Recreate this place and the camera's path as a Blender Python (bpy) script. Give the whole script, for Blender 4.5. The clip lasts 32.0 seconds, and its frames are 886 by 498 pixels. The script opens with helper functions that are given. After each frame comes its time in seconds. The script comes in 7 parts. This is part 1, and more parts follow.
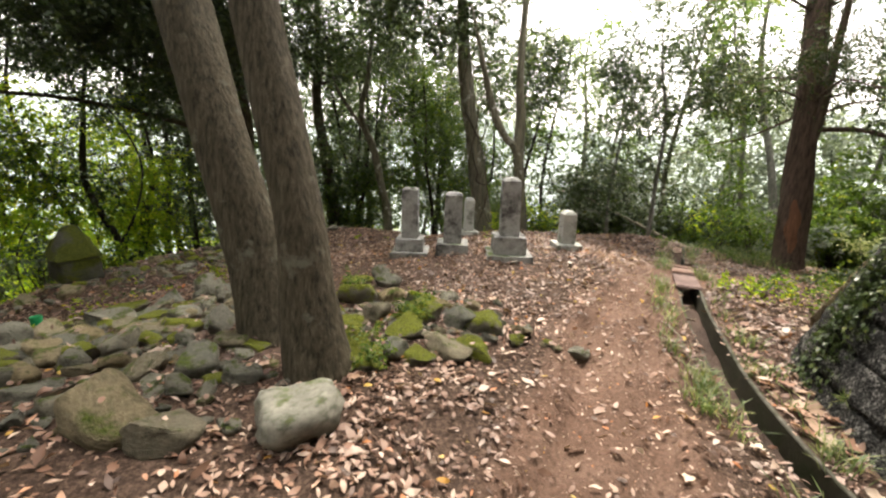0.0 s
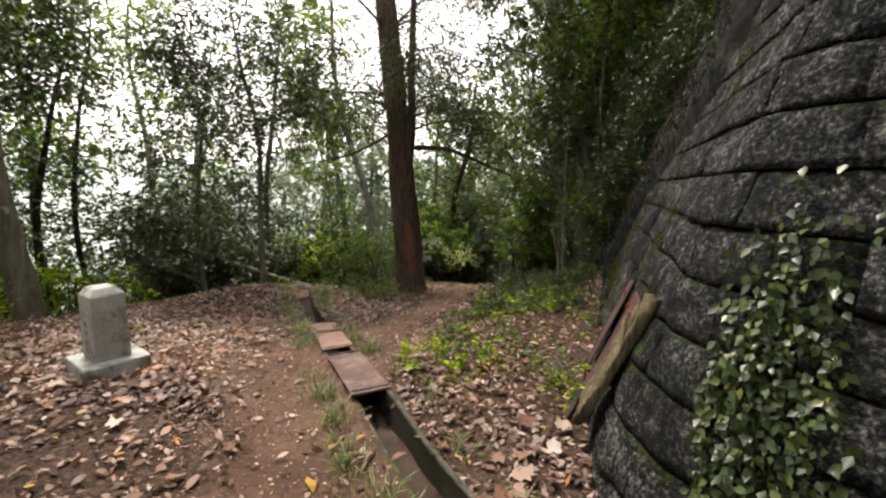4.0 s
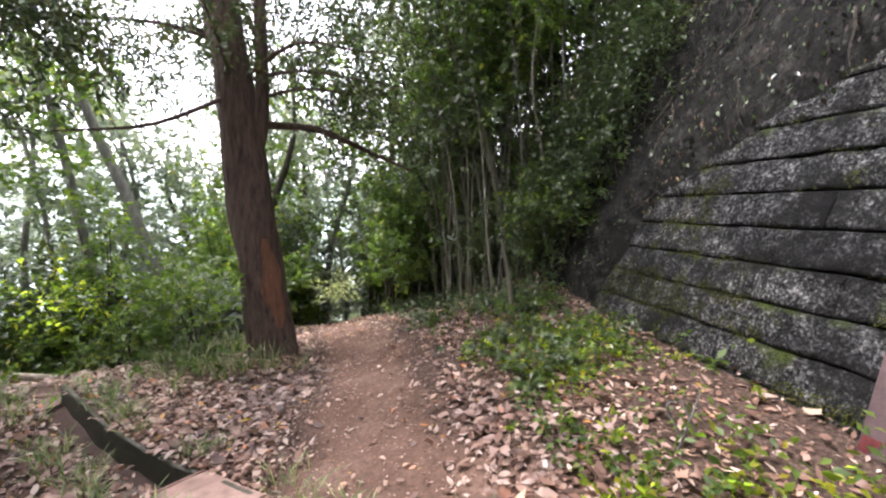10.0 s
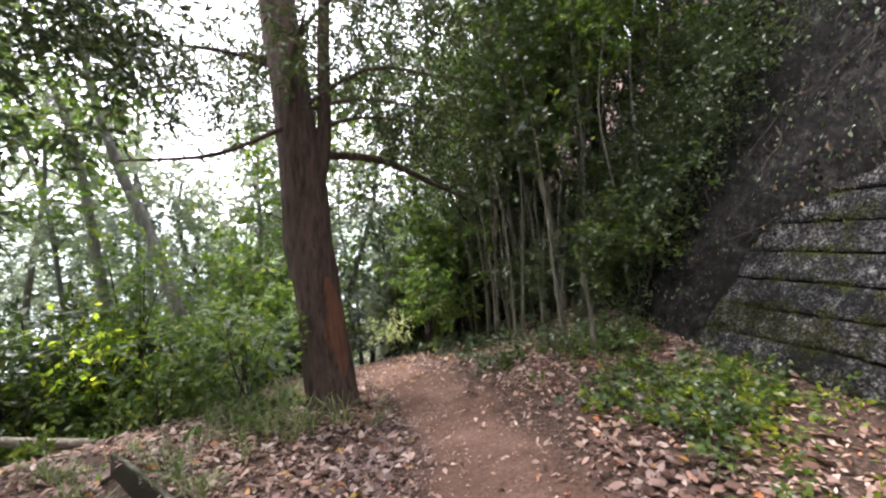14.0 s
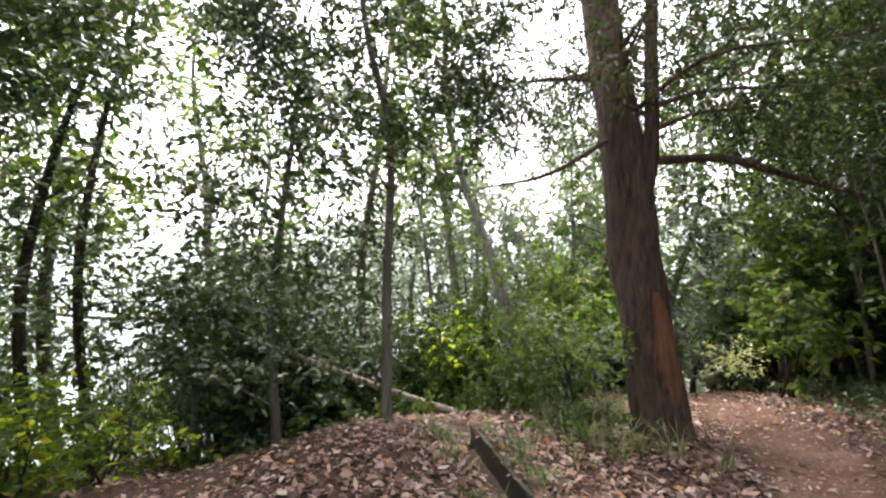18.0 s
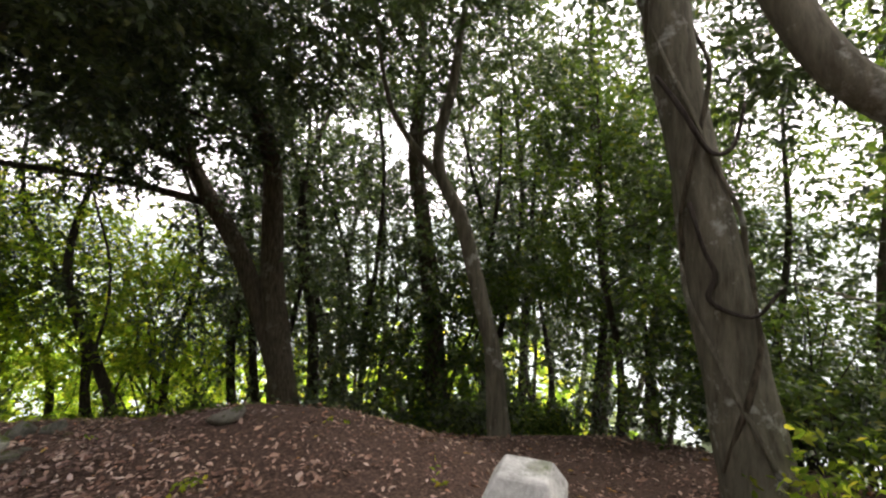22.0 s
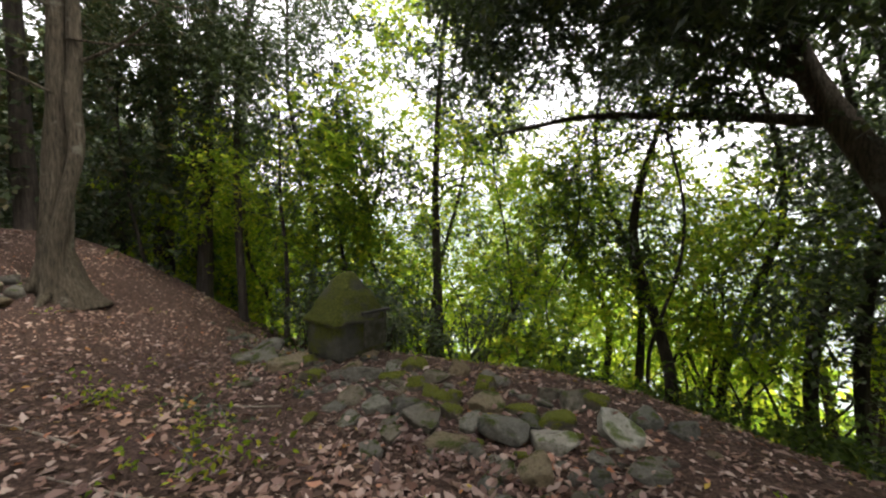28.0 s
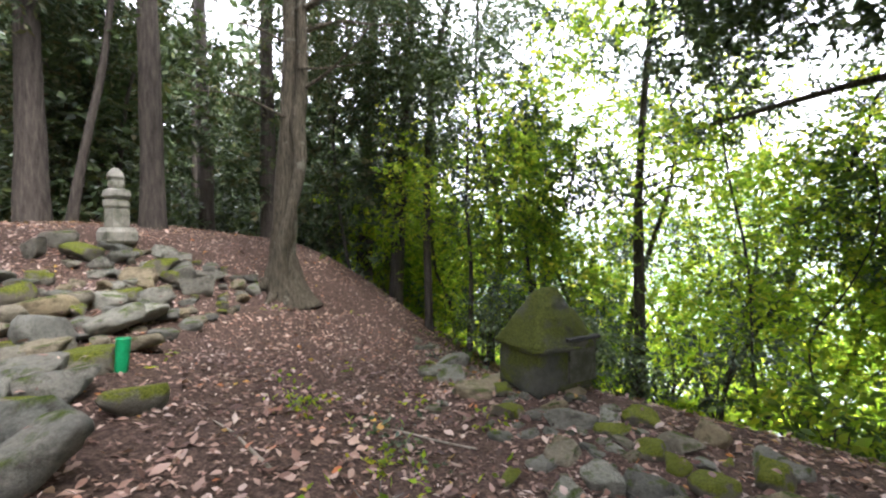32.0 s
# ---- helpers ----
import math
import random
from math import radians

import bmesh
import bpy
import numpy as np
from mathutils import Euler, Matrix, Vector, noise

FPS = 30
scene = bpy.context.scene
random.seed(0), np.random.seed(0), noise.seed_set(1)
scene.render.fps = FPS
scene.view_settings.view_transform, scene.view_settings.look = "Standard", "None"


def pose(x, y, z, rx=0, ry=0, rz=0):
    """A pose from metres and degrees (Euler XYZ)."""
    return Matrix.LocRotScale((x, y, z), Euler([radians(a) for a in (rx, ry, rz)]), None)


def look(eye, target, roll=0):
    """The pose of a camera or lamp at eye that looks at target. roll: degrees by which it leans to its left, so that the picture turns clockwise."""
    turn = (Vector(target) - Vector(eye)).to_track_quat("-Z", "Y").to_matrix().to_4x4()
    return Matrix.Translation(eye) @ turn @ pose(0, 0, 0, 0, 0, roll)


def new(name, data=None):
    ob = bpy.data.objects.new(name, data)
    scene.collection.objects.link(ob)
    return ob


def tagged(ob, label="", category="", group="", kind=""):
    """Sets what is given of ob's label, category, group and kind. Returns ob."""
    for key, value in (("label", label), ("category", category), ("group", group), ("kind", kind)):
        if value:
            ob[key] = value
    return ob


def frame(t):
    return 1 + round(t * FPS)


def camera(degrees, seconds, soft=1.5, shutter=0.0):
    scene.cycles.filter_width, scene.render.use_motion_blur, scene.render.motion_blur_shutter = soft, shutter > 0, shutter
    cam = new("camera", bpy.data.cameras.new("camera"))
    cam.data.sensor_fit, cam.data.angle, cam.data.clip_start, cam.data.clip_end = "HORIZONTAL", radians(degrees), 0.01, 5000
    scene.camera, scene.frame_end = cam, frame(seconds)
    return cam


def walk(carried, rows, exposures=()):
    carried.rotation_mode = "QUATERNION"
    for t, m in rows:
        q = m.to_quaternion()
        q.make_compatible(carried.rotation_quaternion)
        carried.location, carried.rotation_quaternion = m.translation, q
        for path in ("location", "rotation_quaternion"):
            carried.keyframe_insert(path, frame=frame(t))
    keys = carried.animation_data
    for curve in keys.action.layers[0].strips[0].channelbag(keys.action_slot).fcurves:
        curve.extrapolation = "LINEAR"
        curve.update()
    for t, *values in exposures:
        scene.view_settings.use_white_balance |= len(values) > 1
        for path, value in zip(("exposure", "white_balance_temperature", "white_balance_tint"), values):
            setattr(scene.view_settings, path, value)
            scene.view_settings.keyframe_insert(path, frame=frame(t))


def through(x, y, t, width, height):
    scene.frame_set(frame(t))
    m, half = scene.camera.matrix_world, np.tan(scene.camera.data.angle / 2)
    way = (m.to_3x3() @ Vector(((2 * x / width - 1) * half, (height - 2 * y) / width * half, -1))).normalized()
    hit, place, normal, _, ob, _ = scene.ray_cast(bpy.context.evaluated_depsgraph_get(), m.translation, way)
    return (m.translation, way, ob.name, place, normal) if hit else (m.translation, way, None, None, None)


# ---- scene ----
cam = camera(92.7, 32.0, 2.25)
PATH = [
    (0, (2.516, -3.212, 1.738), (0.945, -2.068, 1.266), 1.6),
    (0.5, (2.444, -2.956, 1.748), (1.202, -1.454, 1.297), 1.0),
    (1, (2.406, -2.656, 1.708), (1.502, -0.921, 1.293), 0.3),
    (1.5, (2.277, -2.376, 1.684), (1.65, -0.514, 1.309), -0.0),
    (2, (2.07, -2.038, 1.627), (1.615, -0.121, 1.28), -0.3),
    (2.5, (1.832, -1.662, 1.59), (1.458, 0.276, 1.268), -0.4),
    (4.5, (0.579, -0.219, 1.52), (0.631, 1.76, 1.235), 1.0),
    (5, (0.255, 0.07, 1.489), (0.507, 2.036, 1.229), 0.9),
    (5.5, (0.0, 0.332, 1.454), (0.441, 2.269, 1.224), 0.6),
    (6, (-0.223, 0.522, 1.407), (0.372, 2.42, 1.201), 0.3),
    (6.5, (-0.328, 0.703, 1.365), (0.38, 2.564, 1.175), 0.1),
    (7, (-0.424, 0.893, 1.364), (0.372, 2.718, 1.176), -0.1),
    (7.5, (-0.53, 0.969, 1.337), (0.347, 2.754, 1.124), -0.3),
    (8, (-0.615, 0.997, 1.336), (0.327, 2.747, 1.107), -0.4),
    (8.5, (-0.634, 1.141, 1.297), (0.339, 2.874, 1.068), -0.3),
    (9, (-0.637, 1.434, 1.309), (0.333, 3.169, 1.093), -0.0),
    (9.5, (-0.692, 1.741, 1.275), (0.271, 3.484, 1.081), 0.1),
    (10, (-0.739, 2.055, 1.245), (0.221, 3.8, 1.061), 0.3),
    (10.5, (-0.856, 2.37, 1.215), (0.099, 4.117, 1.026), 0.3),
    (11, (-1.034, 2.637, 1.231), (-0.114, 4.403, 1.037), 0.3),
    (11.5, (-1.146, 2.861, 1.241), (-0.273, 4.649, 1.04), 0.3),
    (12, (-1.158, 2.953, 1.235), (-0.316, 4.757, 1.044), 0.1),
    (12.5, (-1.184, 2.965, 1.215), (-0.323, 4.765, 1.075), -0.4),
    (13, (-1.263, 2.921, 1.234), (-0.344, 4.694, 1.131), -0.5),
    (13.5, (-1.356, 2.873, 1.255), (-0.378, 4.616, 1.189), -0.6),
    (14, (-1.409, 2.864, 1.249), (-0.395, 4.588, 1.219), -0.7),
    (14.5, (-1.439, 2.855, 1.251), (-0.414, 4.573, 1.246), -0.5),
    (16.5, (-1.44, 2.836, 1.27), (-0.493, 4.597, 1.302), -0.3),
    (17, (-1.387, 2.813, 1.263), (-0.593, 4.648, 1.318), -0.3),
    (17.5, (-1.387, 2.834, 1.273), (-0.998, 4.795, 1.334), -0.4),
    (18, (-1.62, 2.917, 1.277), (-1.93, 4.893, 1.307), -0.4),
    (18.5, (-1.87, 2.769, 1.343), (-2.86, 4.506, 1.285), -0.5),
    (19, (-2.077, 2.597, 1.347), (-3.57, 3.923, 1.24), 0.2),
    (19.5, (-2.343, 2.647, 1.334), (-4.093, 3.611, 1.241), 0.0),
    (20, (-2.627, 2.668, 1.324), (-4.495, 3.379, 1.258), 0.2),
    (20.5, (-2.851, 2.612, 1.292), (-4.779, 3.143, 1.254), 0.2),
    (21, (-3.112, 2.568, 1.24), (-5.076, 2.942, 1.222), 0.2),
    (21.5, (-3.325, 2.503, 1.253), (-5.311, 2.736, 1.246), 0.2),
    (22, (-3.516, 2.354, 1.212), (-5.513, 2.453, 1.214), 0.2),
    (22.5, (-3.799, 2.143, 1.195), (-5.798, 2.138, 1.185), 0.1),
    (23, (-4.048, 1.87, 1.234), (-6.047, 1.818, 1.187), 0.2),
    (23.5, (-4.184, 1.706, 1.191), (-6.181, 1.62, 1.124), 0.0),
    (24, (-4.278, 1.681, 1.237), (-6.274, 1.622, 1.132), -0.0),
    (24.5, (-4.378, 1.674, 1.22), (-6.374, 1.669, 1.102), -0.0),
    (26.5, (-4.866, 0.834, 1.204), (-6.747, 0.203, 0.957), -0.4),
    (27, (-4.862, 0.773, 1.298), (-6.57, -0.241, 1.061), -0.2),
    (27.5, (-4.764, 0.526, 1.207), (-6.182, -0.873, 1.022), -0.1),
    (28, (-4.934, 0.274, 0.881), (-5.994, -1.417, 0.75), 0.0),
    (28.5, (-5.224, 0.239, 0.877), (-6.035, -1.587, 0.791), 0.1),
    (29, (-5.257, 0.075, 0.872), (-5.961, -1.797, 0.848), 0.1),
    (29.5, (-5.352, -0.099, 0.866), (-6.026, -1.982, 0.888), 0.0),
    (30, (-5.336, -0.34, 0.852), (-5.917, -2.254, 0.85), 0.1),
    (30.5, (-5.3, -0.484, 0.858), (-5.743, -2.432, 0.761), 0.1),
    (31, (-5.177, -0.52, 0.869), (-5.501, -2.486, 0.694), 0.2),
    (31.5, (-5.174, -0.545, 0.826), (-5.461, -2.518, 0.664), 0.2),
    (32, (-4.955, -0.549, 0.811), (-5.265, -2.523, 0.739), 0.1),
]
walk(cam, [(t, look(eye, target, roll)) for t, eye, target, roll in PATH], [(0, 2.28, 6800, 11.0), (1, 2.17, 6900, 13.5), (2, 1.80, 6800, 8.0), (4.5, 1.68, 6650, 15.0), (6, 1.9, 6350, 16.0), (7, 2.33, 6050, 18.5), (8, 2.54, 5980, 19.0), (9, 2.68, 5900, 19.5), (11, 2.72, 5870, 20.5), (12, 2.55, 5910, 21.0), (14, 2.6, 5900, 20.0), (17, 2.54, 5750, 17.5), (18, 2.5, 6150, 19.0), (19, 1.9, 6250, 22.5), (20, 1.92, 6650, 19.0), (21, 1.98, 6525, 20.5), (22, 2.2, 6450, 20.8), (23, 2.36, 6383, 21.2), (24, 2.34, 6367, 20.3), (27, 2.3, 6317, 17.8), (28, 2.14, 6300, 17.0), (29, 2.06, 6183, 17.3), (30, 2.1, 6067, 17.7), (31, 2.42, 5800, 19.0), (32, 2.98, 5750, 17.5)])

# ---- world, sun, exposure ----
SUN_AZ, SUN_EL = 38.0, 59.0
world = bpy.data.worlds.new("overcast_sky")
scene.world = world
world.use_nodes = True
sky_nodes = world.node_tree.nodes
sky = sky_nodes.new("ShaderNodeTexSky")
sky.sky_type, sky.sun_disc = "NISHITA", False
sky.sun_elevation, sky.sun_rotation = radians(SUN_EL), radians(-SUN_AZ)
sky.air_density, sky.dust_density, sky.ozone_density = 1.0, 7.0, 1.0
cloud = sky_nodes.new("ShaderNodeMix")
cloud.data_type = "RGBA"
cloud.inputs["Factor"].default_value = 0.8
cloud.inputs["B"].default_value = (6.9, 6.65, 6.35, 1)
world.node_tree.links.new(sky.outputs[0], cloud.inputs["A"])
world.node_tree.links.new(cloud.outputs["Result"], sky_nodes["Background"].inputs[0])
sky_nodes["Background"].inputs[1].default_value = 0.15
sun = new("sun", bpy.data.lights.new("sun", "SUN"))
sun.data.energy, sun.data.angle, sun.data.color = 1.3, radians(15), (1.0, 0.95, 0.86)
sun_dir = Vector((-math.sin(radians(SUN_AZ)) * math.cos(radians(SUN_EL)), math.cos(radians(SUN_AZ)) * math.cos(radians(SUN_EL)), math.sin(radians(SUN_EL))))
sun.matrix_world = look(sun_dir * 40, (0, 0, 0))

rng = np.random.default_rng(7)


# ---- materials ----
def ramp(nt, stops):
    r = nt.nodes.new("ShaderNodeValToRGB")
    while len(r.color_ramp.elements) < len(stops):
        r.color_ramp.elements.new(0.5)
    for e, (p, c) in zip(r.color_ramp.elements, stops):
        e.position, e.color = p, (*c, 1)
    return r


def noise_tex(nt, scale, detail=6.0, rough=0.6, coord="Object"):
    tc = nt.nodes.new("ShaderNodeTexCoord")
    n = nt.nodes.new("ShaderNodeTexNoise")
    n.inputs["Scale"].default_value, n.inputs["Detail"].default_value, n.inputs["Roughness"].default_value = scale, detail, rough
    nt.links.new(tc.outputs[coord], n.inputs["Vector"])
    return n


def mixcol(nt, fac, a, b, mode="MIX"):
    m = nt.nodes.new("ShaderNodeMix")
    m.data_type, m.blend_type = "RGBA", mode
    for sock, v in ((m.inputs["Factor"], fac), (m.inputs["A"], a), (m.inputs["B"], b)):
        if isinstance(v, (int, float)):
            sock.default_value = v
        elif isinstance(v, tuple):
            sock.default_value = (*v, 1)
        else:
            nt.links.new(v, sock)
    return m.outputs["Result"]


def material(name):
    m = bpy.data.materials.new(name)
    m.use_nodes = True
    return m, m.node_tree, m.node_tree.nodes["Principled BSDF"]


def bump(nt, bsdf, height, strength=0.4, distance=0.02):
    b = nt.nodes.new("ShaderNodeBump")
    b.inputs["Strength"].default_value, b.inputs["Distance"].default_value = strength, distance
    nt.links.new(height, b.inputs["Height"])
    nt.links.new(b.outputs[0], bsdf.inputs["Normal"])


def surface(name, stops, scale, fine, rough=0.85, relief=0.5, depth=0.02, stain=None, stain_scale=1.2, stain_at=0.55, moss=0.0, vary=0.0, moss_col=((0.035, 0.055, 0.008), (0.12, 0.16, 0.02)), fractal=0.6, tints=None, second=0.0, grit=(0.25, 0.55, 0.7, 1.15)):
    """A rough surface: coarse colour noise, fine grain, stains with soft borders, moss on what faces up, and relief."""
    m, nt, bsdf = material(name)
    coarse, grain = noise_tex(nt, scale, 6 if fractal < 0.65 else 12, fractal), noise_tex(nt, fine, 8, 0.7)
    base = ramp(nt, stops)
    if second:
        finer = noise_tex(nt, second, 10, 0.7)
        both = nt.nodes.new("ShaderNodeMath")
        both.operation = "MULTIPLY_ADD"
        nt.links.new(finer.outputs["Fac"], both.inputs[0])
        both.inputs[1].default_value = 1.1
        nt.links.new(coarse.outputs["Fac"], both.inputs[2])
        half = nt.nodes.new("ShaderNodeMath")
        half.operation = "MULTIPLY"
        half.inputs[1].default_value = 0.476
        nt.links.new(both.outputs[0], half.inputs[0])
        nt.links.new(half.outputs[0], base.inputs[0])
    else:
        nt.links.new(coarse.outputs["Fac"], base.inputs[0])
    col = base.outputs[0]
    g = ramp(nt, [(grit[0], (grit[1],) * 3), (grit[2], (grit[3],) * 3)])
    nt.links.new(grain.outputs["Fac"], g.inputs[0])
    col = mixcol(nt, 0.8, col, g.outputs[0], "MULTIPLY")
    if stain:
        s = noise_tex(nt, stain_scale, 9, 0.72)
        sr = ramp(nt, [(stain_at - 0.06, (0, 0, 0)), (stain_at + 0.08, (1, 1, 1))])
        nt.links.new(s.outputs["Fac"], sr.inputs[0])
        col = mixcol(nt, sr.outputs[0], col, stain)
    if vary:
        info = nt.nodes.new("ShaderNodeObjectInfo")
        vr = ramp(nt, tints or [(0, (1 - vary,) * 3), (0.5, (1, 1 - vary * 0.25, 1 - vary * 0.5)), (1, (1 + vary, 1 + vary, 1 + vary * 0.9))])
        nt.links.new(info.outputs["Random"], vr.inputs[0])
        col = mixcol(nt, 1.0, col, vr.outputs[0], "MULTIPLY")
    if moss:
        geo = nt.nodes.new("ShaderNodeNewGeometry")
        sep = nt.nodes.new("ShaderNodeSeparateXYZ")
        nt.links.new(geo.outputs["Normal"], sep.inputs[0])
        mn = noise_tex(nt, 2.3, 7, 0.65)
        add = nt.nodes.new("ShaderNodeMath")
        add.operation = "MULTIPLY_ADD"
        nt.links.new(sep.outputs["Z"], add.inputs[0])
        add.inputs[1].default_value = 0.22
        nt.links.new(mn.outputs["Fac"], add.inputs[2])
        mr = ramp(nt, [(0.82 - moss, (0, 0, 0)), (0.95 - moss, (1, 1, 1))])
        nt.links.new(add.outputs[0], mr.inputs[0])
        mc = ramp(nt, [(0.35, moss_col[0]), (0.7, moss_col[1])])
        nt.links.new(grain.outputs["Fac"], mc.inputs[0])
        col = mixcol(nt, mr.outputs[0], col, mc.outputs[0])
    nt.links.new(col, bsdf.inputs["Base Color"])
    bsdf.inputs["Roughness"].default_value = rough
    bsdf.inputs["Specular IOR Level"].default_value = 0.25
    if relief:
        h = nt.nodes.new("ShaderNodeMath")
        h.operation = "MULTIPLY_ADD"
        nt.links.new(coarse.outputs["Fac"], h.inputs[0])
        h.inputs[1].default_value = 0.6
        nt.links.new(grain.outputs["Fac"], h.inputs[2])
        bump(nt, bsdf, h.outputs[0], relief, depth)
    return m


def leafy(name, stops, rough=0.45, through=0.4, gloss=0.35):
    """Leaves: the colour goes by leaf; light comes through."""
    m, nt, bsdf = material(name)
    geo = nt.nodes.new("ShaderNodeNewGeometry")
    r = ramp(nt, stops)
    nt.links.new(geo.outputs["Random Per Island"], r.inputs[0])
    patch = noise_tex(nt, 0.9, 3)
    pr = ramp(nt, [(0.3, (0.65, 0.68, 0.7)), (0.7, (1.3, 1.25, 1.1))])
    nt.links.new(patch.outputs["Fac"], pr.inputs[0])
    col = mixcol(nt, 1.0, r.outputs[0], pr.outputs[0], "MULTIPLY")
    nt.links.new(col, bsdf.inputs["Base Color"])
    bsdf.inputs["Roughness"].default_value = rough
    bsdf.inputs["Specular IOR Level"].default_value = gloss
    if through:
        t = nt.nodes.new("ShaderNodeBsdfTranslucent")
        tint = mixcol(nt, 1.0, col, (1.4, 1.5, 0.85), "MULTIPLY")
        nt.links.new(tint, t.inputs[0])
        mix = nt.nodes.new("ShaderNodeMixShader")
        mix.inputs[0].default_value = through
        nt.links.new(bsdf.outputs[0], mix.inputs[1])
        nt.links.new(t.outputs[0], mix.inputs[2])
        nt.links.new(mix.outputs[0], nt.nodes["Material Output"].inputs[0])
    return m


def bark(name, dark, light, scale=9.0, patch=None):
    """Bark: long furrows up the trunk, lichen patches."""
    m, nt, bsdf = material(name)
    tc = nt.nodes.new("ShaderNodeTexCoord")
    mp = nt.nodes.new("ShaderNodeMapping")
    mp.inputs["Scale"].default_value = (1, 1, 0.16)
    nt.links.new(tc.outputs["Object"], mp.inputs[0])
    n = nt.nodes.new("ShaderNodeTexNoise")
    n.inputs["Scale"].default_value, n.inputs["Detail"].default_value, n.inputs["Roughness"].default_value = scale * 2.2, 9, 0.7
    nt.links.new(mp.outputs[0], n.inputs["Vector"])
    r = ramp(nt, [(0.32, dark), (0.55, tuple((a + b) / 2 for a, b in zip(dark, light))), (0.75, light)])
    nt.links.new(n.outputs["Fac"], r.inputs[0])
    col = r.outputs[0]
    if patch:
        s = noise_tex(nt, 3.1, 8, 0.7)
        sr = ramp(nt, [(0.58, (0, 0, 0)), (0.66, (1, 1, 1))])
        nt.links.new(s.outputs["Fac"], sr.inputs[0])
        col = mixcol(nt, sr.outputs[0], col, patch)
    nt.links.new(col, bsdf.inputs["Base Color"])
    bsdf.inputs["Roughness"].default_value = 0.9
    bsdf.inputs["Specular IOR Level"].default_value = 0.2
    bump(nt, bsdf, n.outputs["Fac"], 1.0, 0.05)
    return m


SOIL = surface("humus_soil", [(0.3, (0.035, 0.024, 0.018)), (0.55, (0.075, 0.05, 0.038)), (0.75, (0.12, 0.083, 0.062))], 2.5, 34, 0.95, 0.8, 0.03)
CONCRETE = surface("old_concrete", [(0.3, (0.05, 0.047, 0.038)), (0.7, (0.165, 0.155, 0.125))], 5, 60, 0.9, 0.6, 0.012, (0.03, 0.034, 0.014), 2.6, 0.5, 0.03, fractal=0.72)
# Drain lining: algae stain plus the channel's shade put into the colour.
DRAIN_SHADE = surface("algae_and_shade_concrete", [(0.3, (0.018, 0.017, 0.012)), (0.7, (0.085, 0.078, 0.052))], 6, 50, 0.6, 0.6, 0.012, (0.02, 0.026, 0.01), 3.0, 0.56, fractal=0.72)
BLOCK = surface("weathered_block", [(0.425, (0.0045, 0.005, 0.005)), (0.475, (0.022, 0.023, 0.0225)), (0.525, (0.083, 0.085, 0.083)), (0.585, (0.33, 0.332, 0.325))], 10, 60, 0.95, 1.0, 0.08, (0.011, 0.011, 0.01), 1.9, 0.53, 0.125, 0.2, fractal=0.78, second=48, grit=(0.4, 0.25, 0.6, 1.6))
# Bank earth and dead leaves toned near black to carry the thicket's shade.
BANK = surface("slumped_grey_earth", [(0.4, (0.0065, 0.006, 0.0048)), (0.5, (0.0195, 0.0185, 0.015)), (0.64, (0.079, 0.076, 0.063))], 6, 30, 0.95, 1.0, 0.08, (0.014, 0.0135, 0.011), 1.8, 0.52, 0, 0, fractal=0.75)
SHADE_LITTER = leafy("shade_toned_dead_leaf", [(0.0, (0.01, 0.008, 0.007)), (0.6, (0.026, 0.019, 0.016)), (0.95, (0.07, 0.05, 0.042)), (1.0, (0.26, 0.19, 0.09))], 0.7, 0.1, 0.25)
BLOCK_JOINT = surface("joint_shadow_mortar", [(0.3, (0.03, 0.03, 0.028)), (0.7, (0.07, 0.068, 0.06))], 5, 30)
GRANITE = surface("grey_granite", [(0.3, (0.2684, 0.2684, 0.2562)), (0.55, (0.4148, 0.4148, 0.3904)), (0.75, (0.5612, 0.5612, 0.5246))], 6, 90, 0.9, 0.5, 0.01, (0.075, 0.075, 0.07), 3.4, 0.54, 0.08, fractal=0.74)
PALE_STONE = surface("pale_sandstone", [(0.3, (0.36, 0.37, 0.34)), (0.7, (0.60, 0.61, 0.56))], 5, 70, 0.92, 0.5, 0.01, (0.17, 0.18, 0.15), 6.0, 0.55, 0.08, fractal=0.74)
ROCK = surface("field_stone", [(0.25, (0.15, 0.15, 0.13)), (0.5, (0.26, 0.25, 0.21)), (0.75, (0.38, 0.36, 0.30))], 4, 26, 0.95, 1.0, 0.04, (0.1, 0.095, 0.075), 3.0, 0.55, 0.12, 0.35, fractal=0.7, tints=[(0, (0.6, 0.6, 0.58)), (0.25, (0.85, 0.89, 0.86)), (0.45, (1.0, 1.0, 0.95)), (0.62, (1.25, 1.05, 0.72)), (0.8, (0.85, 0.85, 0.8)), (1.0, (1.4, 1.42, 1.35))])
PALE_ROCK = surface("pale_field_stone", [(0.3, (0.19, 0.19, 0.155)), (0.5, (0.31, 0.305, 0.255)), (0.72, (0.45, 0.44, 0.37))], 4, 40, 0.9, 0.6, 0.015, (0.12, 0.125, 0.09), 5.0, 0.54, 0.11, 0.15, fractal=0.7)
MOSS_ROCK = surface("moss_covered_stone", [(0.3, (0.13, 0.12, 0.09)), (0.7, (0.27, 0.25, 0.19))], 5, 30, 0.95, 1.0, 0.06, None, 1, 0.5, 0.31, 0.2, ((0.06, 0.08, 0.01), (0.33, 0.36, 0.04)), fractal=0.72)
